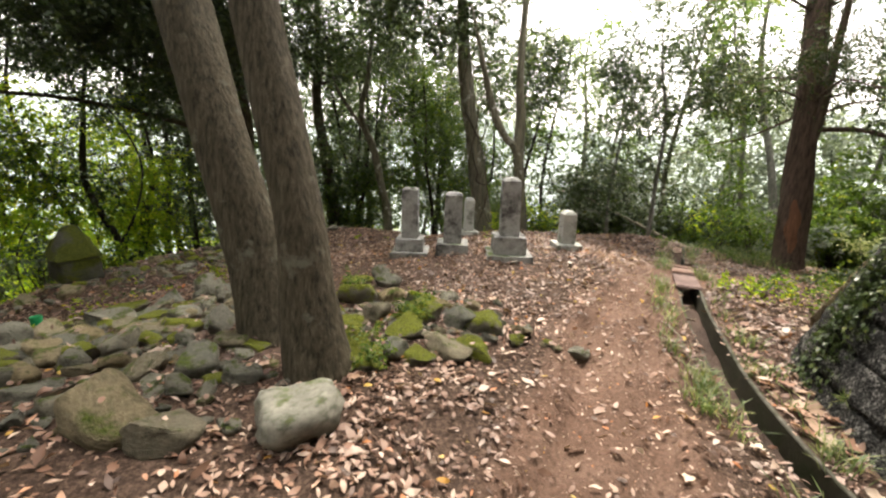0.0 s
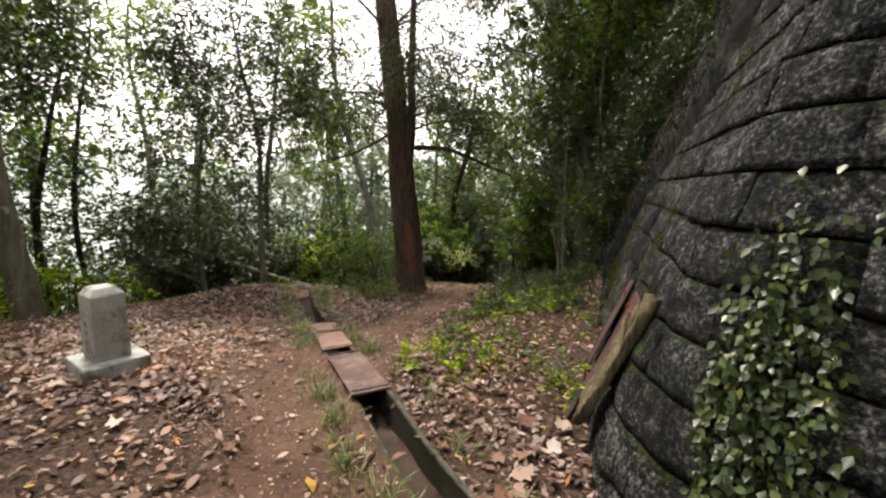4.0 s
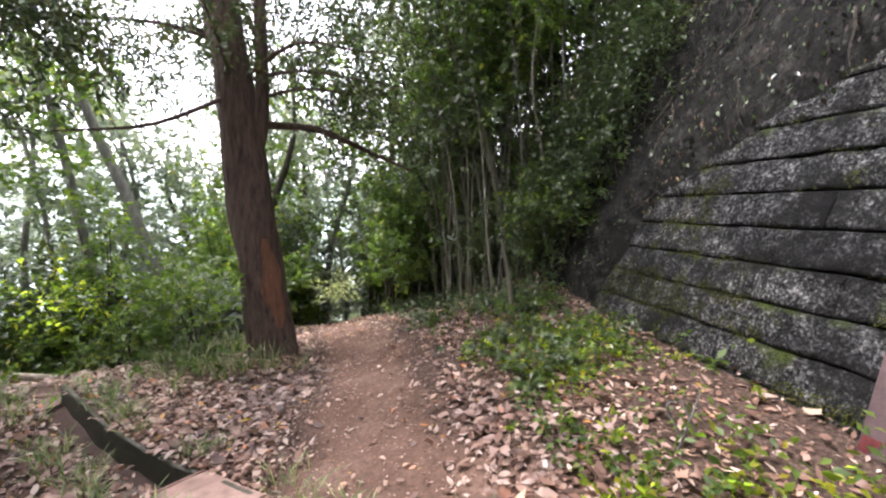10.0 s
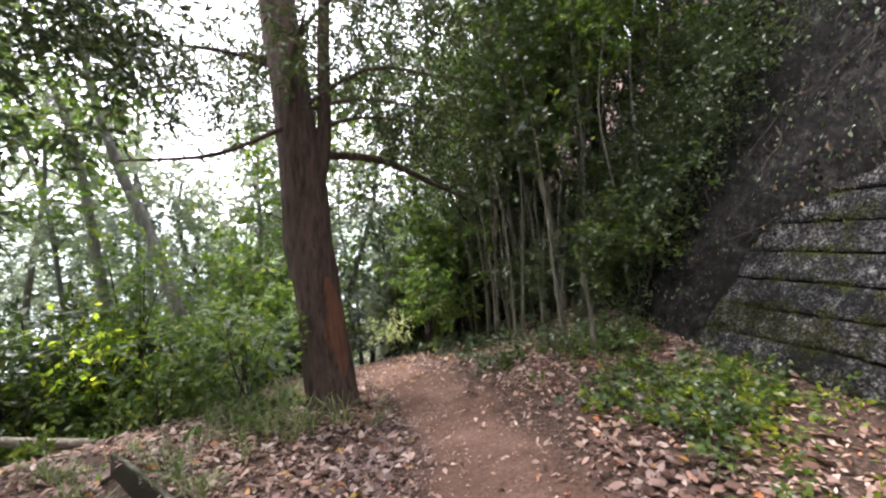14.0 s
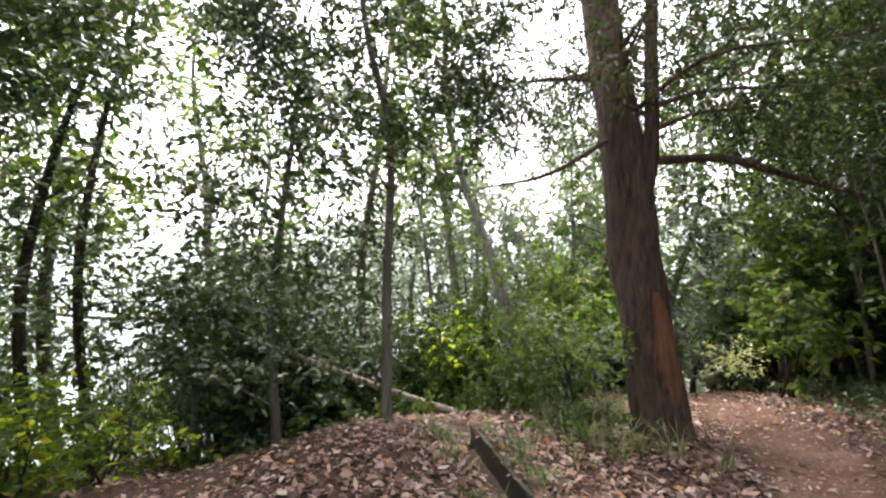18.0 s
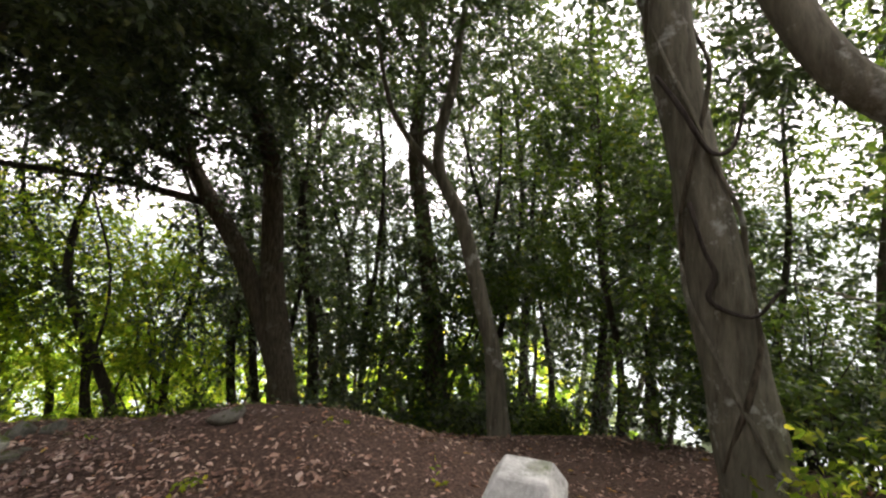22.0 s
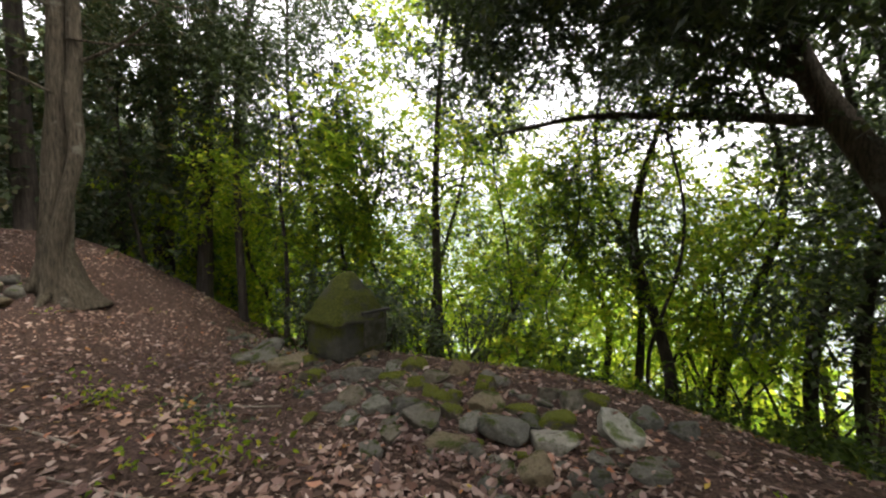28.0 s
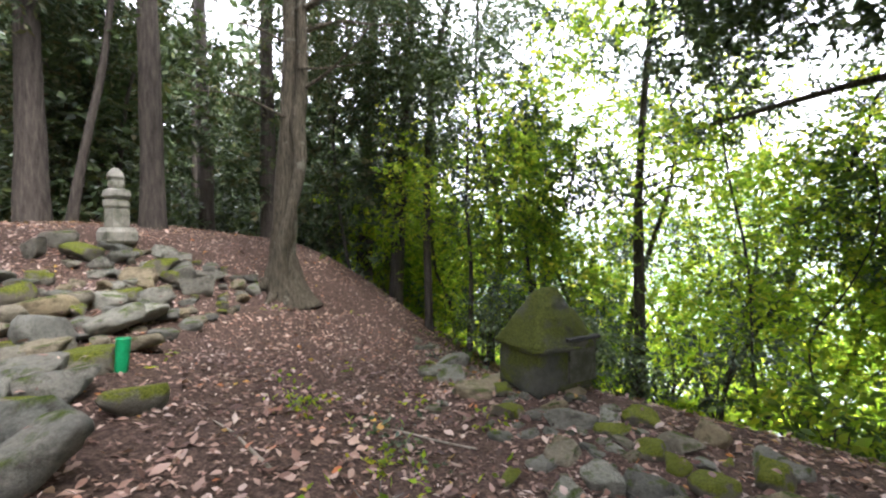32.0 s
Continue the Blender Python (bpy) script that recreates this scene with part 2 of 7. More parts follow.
MOSSY = surface("mossy_stone", [(0.3, (0.045, 0.045, 0.035)), (0.7, (0.11, 0.11, 0.085))], 5, 60, 0.95, 0.9, 0.03, None, 1, 0.5, 0.38, moss_col=((0.022, 0.03, 0.005), (0.125, 0.14, 0.02)), fractal=0.7)
RUST = surface("rusted_steel", [(0.3, (0.05, 0.031, 0.03)), (0.6, (0.08, 0.05, 0.048)), (0.8, (0.115, 0.066, 0.062))], 3, 45, 0.65, 0.2, 0.004, (0.12, 0.04, 0.04), 1.7, 0.64, fractal=0.7)
RUSTY_COVER = surface("rusted_cover_plate", [(0.3, (0.085, 0.053, 0.048)), (0.6, (0.14, 0.09, 0.08)), (0.8, (0.2, 0.135, 0.118))], 3, 45, 0.75, 0.3, 0.006, (0.24, 0.165, 0.135), 2.2, 0.57, fractal=0.72)
RED_PAINT = surface("worn_red_paint", [(0.3, (0.11, 0.022, 0.022)), (0.7, (0.19, 0.042, 0.04))], 12, 60, 0.6, 0.2, 0.004)
PLANK = surface("earthy_cover_plate", [(0.3, (0.22, 0.13, 0.10)), (0.7, (0.36, 0.25, 0.20))], 4, 40, 0.9, 0.4, 0.008, (0.12, 0.075, 0.06), 2.5, 0.58)
ROT_WOOD = bark("rotten_wood", (0.07, 0.052, 0.028), (0.44, 0.37, 0.23), 22, (0.15, 0.125, 0.06))
GREEN_PLASTIC = surface("green_plastic", [(0.3, (0.01, 0.22, 0.08)), (0.7, (0.02, 0.33, 0.12))], 6, 40, 0.4, 0.1, 0.003)
BARK_CEDAR = bark("cedar_bark", (0.036, 0.026, 0.02), (0.165, 0.116, 0.09), 10)
BARK_BROWN = bark("brown_bark", (0.024, 0.0205, 0.013), (0.205, 0.175, 0.12), 16, (0.19, 0.18, 0.135))
BARK_PALE = bark("lichen_bark", (0.078, 0.073, 0.05), (0.28, 0.262, 0.19), 7, (0.42, 0.43, 0.37))
BARK_DARK = bark("dark_bark", (0.024, 0.02, 0.016), (0.115, 0.098, 0.078), 9)
BARK_GREY = bark("grey_green_bark", (0.09, 0.088, 0.075), (0.27, 0.26, 0.225), 6)
INNER_BARK = bark("stripped_orange_bark", (0.09, 0.042, 0.025), (0.25, 0.13, 0.075), 9)
CUT_WOOD = bark("sun_bleached_stem", (0.22, 0.19, 0.14), (0.48, 0.43, 0.34), 6)
LITTER = leafy("fallen_leaf", [(0.0, (0.055, 0.03, 0.022)), (0.28, (0.165, 0.092, 0.068)), (0.55, (0.265, 0.166, 0.132)), (0.8, (0.385, 0.275, 0.237)), (0.95, (0.53, 0.425, 0.382)), (0.985, (0.42, 0.15, 0.05)), (1.0, (0.45, 0.33, 0.06))], 0.5, 0.12, 0.35)
BROWN_LITTER = leafy("rusty_fallen_leaf", [(0.0, (0.05, 0.026, 0.02)), (0.3, (0.135, 0.074, 0.056)), (0.6, (0.23, 0.142, 0.115)), (0.86, (0.34, 0.245, 0.212)), (0.96, (0.46, 0.36, 0.32)), (0.985, (0.36, 0.12, 0.04)), (1.0, (0.42, 0.32, 0.06))], 0.5, 0.12, 0.35)
PALE_LITTER = leafy("large_fallen_leaf", [(0.0, (0.17, 0.075, 0.05)), (0.4, (0.3, 0.18, 0.13)), (0.7, (0.42, 0.31, 0.25)), (1.0, (0.62, 0.53, 0.47))], 0.6, 0.12, 0.3)
LEAF_DARK = leafy("evergreen_leaf", [(0, (0.032, 0.05, 0.023)), (0.5, (0.058, 0.092, 0.036)), (0.9, (0.095, 0.135, 0.045)), (1, (0.15, 0.17, 0.05))], 0.36, 0.2, 0.55)
LEAF_WEST = leafy("grey_green_leaf", [(0, (0.05, 0.078, 0.036)), (0.5, (0.09, 0.138, 0.056)), (0.9, (0.14, 0.19, 0.065)), (1, (0.2, 0.22, 0.06))], 0.34, 0.34, 0.6)
LEAF_MID = leafy("green_leaf", [(0, (0.05, 0.085, 0.02)), (0.5, (0.085, 0.14, 0.03)), (0.9, (0.14, 0.20, 0.04)), (1, (0.24, 0.25, 0.04))], 0.45, 0.52)
# Set well above leaf tone, so the colour carries sun shining through.
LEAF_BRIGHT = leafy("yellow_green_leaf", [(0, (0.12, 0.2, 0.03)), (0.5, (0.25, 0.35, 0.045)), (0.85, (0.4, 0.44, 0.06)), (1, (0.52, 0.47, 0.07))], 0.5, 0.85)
# No air haze is drawn; its paleness is put into these leaves.
LEAF_HAZE_TINT = leafy("haze_tinted_leaf", [(0, (0.15, 0.185, 0.165)), (1, (0.27, 0.305, 0.27))], 0.7, 0.32)
LEAF_CEDAR = leafy("cedar_needles", [(0, (0.026, 0.042, 0.02)), (0.6, (0.055, 0.08, 0.034)), (1, (0.10, 0.09, 0.045))], 0.6, 0.25, 0.25)
LEAF_PALE = leafy("pale_variegated_leaf", [(0, (0.30, 0.36, 0.16)), (1, (0.55, 0.58, 0.36))], 0.5, 0.4)
WALL_MOSS = leafy("olive_wall_moss", [(0, (0.03, 0.035, 0.011)), (0.6, (0.065, 0.072, 0.02)), (1, (0.12, 0.125, 0.032))], 0.9, 0.3, 0.1)
GRASS = leafy("grass_blade", [(0, (0.07, 0.11, 0.045)), (0.6, (0.16, 0.215, 0.09)), (1, (0.33, 0.33, 0.17))], 0.5, 0.4)
MOSS = leafy("moss_tuft", [(0, (0.045, 0.065, 0.012)), (1, (0.13, 0.16, 0.03))], 0.9, 0.3, 0.1)



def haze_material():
    """Glowing backdrop: the far valley's bright mist put in as emission."""
    m, nt, bsdf = material("valley_haze_glow")
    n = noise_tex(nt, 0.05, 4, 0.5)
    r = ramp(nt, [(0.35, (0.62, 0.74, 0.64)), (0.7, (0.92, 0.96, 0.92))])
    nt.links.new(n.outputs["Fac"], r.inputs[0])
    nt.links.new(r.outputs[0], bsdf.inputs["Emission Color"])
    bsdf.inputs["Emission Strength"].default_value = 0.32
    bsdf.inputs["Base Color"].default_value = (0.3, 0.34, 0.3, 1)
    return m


HAZE_GLOW = haze_material()

# ---- mesh helpers ----
def link_mesh(name, verts, faces, mat, parent=None, label="", smooth=True):
    me = bpy.data.meshes.new(name)
    me.from_pydata([tuple(v) for v in verts], [], faces)
    if smooth:
        me.polygons.foreach_set("use_smooth", [True] * len(me.polygons))
    me.materials.append(mat)
    ob = new(name, me)
    if parent is not None:
        ob.parent = parent
        ob.matrix_parent_inverse = Matrix.Translation(-parent.location)
    if label:
        tagged(ob, label)
    return ob


def thing(name, at, label, category, group="", kind=""):
    ob = new(name)
    ob.location = at
    ob.empty_display_size = 0.1
    return tagged(ob, label, category, group, kind)


def part(name, bm, mat, parent, label=""):
    me = bpy.data.meshes.new(name)
    bm.to_mesh(me)
    bm.free()
    me.materials.append(mat)
    ob = new(name, me)
    ob.parent = parent
    ob.matrix_parent_inverse = Matrix.Translation(-parent.location)
    if label:
        tagged(ob, label)
    return ob


def tri_mesh(name, verts, tris, mat, parent=None):
    """A large mesh of triangles from arrays."""
    me = bpy.data.meshes.new(name)
    me.vertices.add(len(verts))
    me.vertices.foreach_set("co", np.ascontiguousarray(verts, dtype=np.float32).ravel())
    me.loops.add(tris.size)
    me.loops.foreach_set("vertex_index", np.ascontiguousarray(tris, dtype=np.int32).ravel())
    me.polygons.add(len(tris))
    me.polygons.foreach_set("loop_start", np.arange(0, tris.size, 3, dtype=np.int32))
    me.update(calc_edges=True)
    me.materials.append(mat)
    ob = new(name, me)
    if parent is not None:
        ob.parent = parent
        ob.matrix_parent_inverse = Matrix.Translation(-parent.location)
    return ob


def unit(v):
    return v / np.maximum(np.linalg.norm(v, axis=-1, keepdims=True), 1e-9)


def leaves(pos, along, up, length, width, fold=0.18):
    """Folded four-cornered leaves: a root, two sides and a tip each. Returns vertices and triangles."""
    along = unit(along)
    side = unit(np.cross(along, up))
    nrm = np.cross(side, along)
    L, W = np.asarray(length)[:, None], np.asarray(width)[:, None]
    mid = pos + along * L * 0.42
    v = np.stack([pos, mid + side * W * 0.5 + nrm * W * fold, pos + along * L, mid - side * W * 0.5 + nrm * W * fold], 1)
    n = len(pos)
    t = (np.arange(n) * 4)[:, None, None] + np.array([[0, 1, 2], [0, 2, 3]])[None]
    return v.reshape(-1, 3), t.reshape(-1, 3)


def broad_leaves(pos, along, up, length, width, fold, curl, twist):
    """Eight-cornered dry leaves: folded along the rib, curled lengthwise, twisted towards the tip."""
    along = unit(along)
    side = unit(np.cross(along, up))
    nrm = np.cross(side, along)
    L, W, F, C, T = (np.asarray(q)[:, None] for q in (length, width, fold, curl, twist))
    rows = [pos]
    for t, w in ((0.22, 0.36), (0.5, 0.5), (0.78, 0.32)):
        mid = pos + along * L * t + nrm * L * C * (2 * t - 1) ** 2
        out = side * np.cos(T * t) + nrm * np.sin(T * t)
        rows += [mid + out * W * w + nrm * W * F * w * 2, mid - out * W * w + nrm * W * F * w * 2]
    rows.append(pos + along * L + nrm * L * C)
    v = np.stack(rows, 1)
    t = (np.arange(len(pos)) * 8)[:, None, None] + np.array([[0, 1, 2], [1, 3, 4], [1, 4, 2], [3, 5, 6], [3, 6, 4], [5, 7, 6]])[None]
    return v.reshape(-1, 3), t.reshape(-1, 3)


def lobed_leaves(pos, along, up, size, r):
    """Large lobed leaves, each a fan round its middle with curled lobes."""
    along = unit(along)
    side = unit(np.cross(along, up))
    nrm = np.cross(side, along)
    n, k = len(pos), 14
    a = np.linspace(0, 2 * np.pi, k, endpoint=False)
    reach = np.where(np.arange(k) % 2, 0.36, 0.5) * (1 + 0.25 * np.cos(a)) * np.where(np.arange(k) == k // 2, 0.4, 1.0)
    R = size[:, None] * reach[None] * r.uniform(0.75, 1.15, (n, k))
    h = R * r.normal(0.12, 0.22, (n, k))
    rim = pos[:, None] + along[:, None] * (R * np.cos(a))[..., None] + side[:, None] * (R * np.sin(a))[..., None] * 0.85 + nrm[:, None] * np.abs(h)[..., None]
    v = np.concatenate([pos[:, None], rim], 1)
    ring = np.arange(k)
    t = (np.arange(n) * (k + 1))[:, None, None] + np.stack([np.zeros(k, int), ring + 1, (ring + 1) % k + 1], 1)[None]
    return v.reshape(-1, 3), t.reshape(-1, 3)


def smooth_line(pts, per=6):
    p = np.array(pts, float)
    p = np.vstack([2 * p[0] - p[1], p, 2 * p[-1] - p[-2]])
    out = []
    for i in range(1, len(p) - 2):
        for k in range(per):
            t = k / per
            a, b, c, d = p[i - 1], p[i], p[i + 1], p[i + 2]
            out.append(0.5 * (2 * b + (c - a) * t + (2 * a - 5 * b + 4 * c - d) * t * t + (3 * b - a - 3 * c + d) * t**3))
    out.append(p[-2])
    return np.array(out)


def tube(pts, radii, sides=10, lumpy=0.08, seed=0, per=6):
    """Vertices and faces of a tapered, lumpy limb along pts."""
    line = smooth_line(pts, per)
    rad = np.interp(np.linspace(0, 1, len(line)), np.linspace(0, 1, len(radii)), radii)
    r = np.random.default_rng(seed)
    ph = r.uniform(0, 6.28, 6)
    ahead = unit(np.gradient(line, axis=0))
    ref = np.array([1.0, 0.13, 0]) if abs(ahead[0][2]) > 0.5 else np.array([0, 0, 1.0])
    s1 = unit(np.cross(ahead, ref))
    s2 = np.cross(ahead, s1)
    a = np.linspace(0, 2 * np.pi, sides, endpoint=False)
    h = np.linspace(0, len(line) * 0.5, len(line))
    k = 1 + lumpy * (np.sin(2 * a[None] + ph[0] + 0.6 * h[:, None]) + 0.7 * np.sin(3 * a[None] + ph[1] - 0.9 * h[:, None]) + 0.5 * np.sin(5 * a[None] + ph[2] + 1.7 * h[:, None]))
    ring = line[:, None] + (s1[:, None] * np.cos(a)[None, :, None] + s2[:, None] * np.sin(a)[None, :, None]) * (rad[:, None] * k)[..., None]
    v = ring.reshape(-1, 3).tolist()
    f = []
    for i in range(len(line) - 1):
        for j in range(sides):
            q = (j + 1) % sides
            f.append((i * sides + j, i * sides + q, (i + 1) * sides + q, (i + 1) * sides + j))
    f.append(tuple(range(sides))[::-1])
    f.append(tuple((len(line) - 1) * sides + j for j in range(sides)))
    return v, f


def box_bm(sx, sy, sz, bevel=0.01, m=None, seg=2):
    bm = bmesh.new()
    bmesh.ops.create_cube(bm, size=1, matrix=Matrix.Diagonal((sx, sy, sz, 1)))
    if bevel:
        bmesh.ops.bevel(bm, geom=bm.edges[:], offset=bevel, segments=seg, affect="EDGES", profile=0.6)
    if m is not None:
        bmesh.ops.transform(bm, matrix=m, verts=bm.verts)
    return bm


# ---- lie of the land ----
MOUND_X, MOUND_Y = (-7, -4, -1, 2), (-10.5, -7.5, -4.5, -1.5, 1.5, 4.5, 7.5)
MOUND_Z = (0.05, 0.39, 0.44, 0.14, -0.47, -0.32, 0.5, 0.4, -0.22, -0.26, -0.02, 0.24, -0.22, -0.1, 0.23, -0.02, -0.41, 0.06, 0.17, -0.17, -0.21, 0.22, -0.39, 0.48, -0.11, -0.34, -0.22, -0.31)
TRAIL = np.array([(3.2, -5.0), (2.3, -3.0), (1.45, -1.2), (0.62, 0.1), (0.05, 1.5), (-0.3, 3.0), (0.1, 4.7), (0.75, 6.3), (1.0, 8.2), (1.4, 11), (2.6, 16), (5.0, 23), (9, 32)])
GUTTER = smooth_line([(5.2, -3.7), (3.9, -2.1), (2.95, -1.15), (2.2, -0.48), (1.62, 0.12), (1.12, 0.82), (0.72, 1.42), (0.33, 2.12), (-0.25, 3.2), (-0.86, 4.5), (-1.5, 5.75), (-2.1, 7.0)], 8)[:, :2]
RIM = 0.125
FACE_1, FOOT_1, FACE_2, FOOT_2, BATTER = np.array((0.806, 0.592)), 1.88, np.array((0.952, -0.305)), 1.015, 0.345


def soft(v, k=0.35):
    return np.logaddexp(0, v / k) * k


def line_gap(x, y, line):
    """Distance to a line of points and the side of it."""
    best, side = np.full(np.shape(x), 1e9), np.zeros(np.shape(x))
    for (ax, ay), (bx, by) in zip(line[:-1], line[1:]):
        dx, dy = bx - ax, by - ay
        t = np.clip(((x - ax) * dx + (y - ay) * dy) / (dx * dx + dy * dy), 0, 1)
        ex, ey = x - ax - t * dx, y - ay - t * dy
        d = np.hypot(ex, ey)
        side = np.where(d < best, dx * ey - dy * ex, side)
        best = np.minimum(best, d)
    return best, side


def behind_wall(x, y):
    return np.minimum(FACE_1[0] * x + FACE_1[1] * y - FOOT_1, FACE_2[0] * x + FACE_2[1] * y - FOOT_2)


def land(x, y):
    """Height of the ground without its small roughness."""
    x, y = np.asarray(x, float), np.asarray(y, float)
    z = np.zeros(np.broadcast(x, y).shape)
    n = 0
    for b in MOUND_Y:
        for a in MOUND_X:
            z = z + MOUND_Z[n] * np.exp(-((x - a) ** 2 + (y - b) ** 2) / 9.68)
            n += 1
    z = z + 0.1 * np.exp(-((x + 2.2) ** 2 + (y - 1.2) ** 2) / 4.5)
    for a, b, h, w in ((-1.75, 2.45, 0.09, 0.9), (-3.0, 6.8, 0.28, 1.8), (-8.2, 0.9, 0.5, 2.6), (-5.2, -6.5, -0.22, 3.0), (-7.2, 4.3, -0.4, 2.2), (-6.5, -4.15, 0.16, 0.4), (-9.0, -2.0, 0.32, 3.0)):
        z = z + h * np.exp(-((x - a) ** 2 + (y - b) ** 2) / w)
    z = z - 0.42 * soft(y - (5.3 + 1.0 * soft(x + 4.6))) * (1 / (1 + np.exp(np.clip((x + 0.8) * 3, -50, 50))))
    z = z - 0.55 * soft((-7.3 + 0.56 * soft(-4.0 - y)) - x)
    z = z - 0.17 * soft(y - 8.5, 0.6) - 0.2 * soft(y - 7.9, 0.5) / (1 + np.exp(np.clip(-(x + 1.6) * 2.5, -50, 50)))
    toe = 2.75 + 0.28 * soft(y - 6.2)
    hill = 1.15 * soft(x - toe, 0.25) * (1 / (1 + np.exp(np.clip(-(y - 5.2) * 4, -50, 50))))
    back = behind_wall(x, y)
    top = np.where(back > 1.62, 4.1 + 0.45 * (back - 1.6), 0) * (1 / (1 + np.exp(np.clip((y - 6.5) * 2.5, -50, 50))))
    z = np.maximum(z + hill, np.where(back > 1.62, top, -99))
    return np.clip(z, -110, 14)


def ground(x, y):
    x, y = np.asarray(x, float), np.asarray(y, float)
    z = land(x, y)
    z = z + 0.018 * np.sin(3.1 * x + 1.3 * np.sin(2.3 * y)) * np.sin(2.7 * y + 0.8) + 0.010 * np.sin(7.3 * x + 2.1 * y) * np.sin(6.1 * y - 1.7 * x)
    d, side = line_gap(x, y, TRAIL)
    z = z - 0.05 * np.exp(-((d / 0.6) ** 2))
    z = z + (-(0.05 + 0.012 * np.sin(9 * y)) * np.exp(-(((d - 0.24) / 0.075) ** 2)) + 0.028 * np.exp(-(((d - 0.39) / 0.06) ** 2)) + 0.02 * np.exp(-((d / 0.08) ** 2))) / (1 + np.exp(np.clip((y - 1.6) * 5, -50, 50)))
    return z


def gz(x, y):
    return float(ground(x, y))


def place_ground():
    near_x = np.concatenate([np.arange(-8.2, 0.2, 0.078), np.arange(0.2, 3.0, 0.042), np.arange(3.0, 3.6, 0.078)])
    near_y = np.concatenate([np.arange(-8.4, -4.2, 0.085), np.arange(-4.2, 1.6, 0.055), np.arange(1.6, 9.0, 0.085)])
    out = np.cumsum(0.12 * 1.13 ** np.arange(44))
    xs = np.concatenate([near_x[0] - out[::-1], near_x, near_x[-1] + out])
    ys = np.concatenate([near_y[0] - out[::-1], near_y, near_y[-1] + out])
    X, Y = np.meshgrid(xs, ys)
    Z = ground(X, Y)
    # the sheet is drawn up to the gutter's rims and left open between them
    d, side = line_gap(X, Y, GUTTER)
    e = 1e-3
    gx, gy = (line_gap(X + e, Y, GUTTER)[0] - d) / e, (line_gap(X, Y + e, GUTTER)[0] - d) / e
    rim = (d < 0.15) & (Y < 7.0)
    X, Y = np.where(rim, X + gx * (RIM - d), X), np.where(rim, Y + gy * (RIM - d), Y)
    Z = np.where(rim, land(X, Y) - 0.016, Z)
    v = np.stack([X, Y, Z], -1).reshape(-1, 3)
    w = len(xs)
    i = (np.arange(len(ys) - 1)[:, None] * w + np.arange(w - 1)[None]).ravel()
    tris = np.concatenate([np.stack([i, i + 1, i + w + 1], 1), np.stack([i, i + w + 1, i + w], 1)])
    near, on = (d < 0.3).ravel() & (Y < 7.0).ravel(), (side > 0).ravel()
    across = near[tris].all(1) & (on[tris].any(1) & ~on[tris].all(1))
    tris = tris[~across]
    ob = tri_mesh("ground", v, tris, GROUND)
    ob.data.polygons.foreach_set("use_smooth", [True] * len(ob.data.polygons))
    dt, _ = line_gap(X, Y, TRAIL)
    bare = np.clip(1.25 - dt / np.where(Y > 4.6, 0.46, 0.62) + 0.25 * np.sin(2.2 * X + 1.1 * Y) * np.sin(3.1 * Y), 0, 1)
    bare = np.maximum(bare, np.clip(1.3 - np.hypot((X + 0.55) / 1.25, (Y - 3.0) / 1.15) + 0.3 * np.sin(3.1 * X + 2.0 * Y) * np.sin(2.3 * Y - X), 0, 0.9))
    att = ob.data.attributes.new("bare_earth", "FLOAT", "POINT")
    att.data.foreach_set("value", bare.ravel().astype(np.float32))
    tagged(ob, "brown forest earth with a trodden path and leaf litter", "ground", "", "structure")


def ground_material():
    m, nt, bsdf = material("forest_floor")
    a = nt.nodes.new("ShaderNodeAttribute")
    a.attribute_name = "bare_earth"
    coarse, fine = noise_tex(nt, 1.6, 8, 0.65), noise_tex(nt, 34, 10, 0.8)
    humus = ramp(nt, [(0.34, (0.018, 0.0122, 0.009)), (0.5, (0.075, 0.049, 0.036)), (0.66, (0.215, 0.146, 0.11))])
    earth = ramp(nt, [(0.3, (0.1, 0.059, 0.041)), (0.55, (0.17, 0.105, 0.076)), (0.75, (0.25, 0.165, 0.124))])
    nt.links.new(fine.outputs["Fac"], humus.inputs[0])
    nt.links.new(coarse.outputs["Fac"], earth.inputs[0])
    speck = ramp(nt, [(0.34, (0.42, 0.4, 0.38)), (0.5, (0.95, 0.95, 0.95)), (0.68, (1.35, 1.33, 1.3))])
    nt.links.new(fine.outputs["Fac"], speck.inputs[0])
    soil = mixcol(nt, 0.8, earth.outputs[0], speck.outputs[0], "MULTIPLY")
    edge = nt.nodes.new("ShaderNodeMath")
    edge.operation = "MULTIPLY_ADD"
    nt.links.new(coarse.outputs["Fac"], edge.inputs[0])
    edge.inputs[1].default_value = 0.7
    nt.links.new(a.outputs["Fac"], edge.inputs[2])
    er = ramp(nt, [(0.62, (0, 0, 0)), (0.95, (1, 1, 1))])
    nt.links.new(edge.outputs[0], er.inputs[0])
    nt.links.new(mixcol(nt, er.outputs[0], humus.outputs[0], soil), bsdf.inputs["Base Color"])
    bsdf.inputs["Roughness"].default_value = 0.95
    bsdf.inputs["Specular IOR Level"].default_value = 0.15
    bump(nt, bsdf, fine.outputs["Fac"], 0.8, 0.03)
    return m


GROUND = ground_material()
place_ground()


# ---- retaining wall ----
U_1, U_2, ROUND = np.array((-0.592, 0.806)), np.array((0.305, 0.952)), 1.05
CORNER = np.linalg.solve(np.array((FACE_1, FACE_2)), np.array((FOOT_1, FOOT_2)))
TURN = math.acos(float(U_1 @ U_2))
TAN = ROUND * math.tan(TURN / 2)
ARC = ROUND * TURN


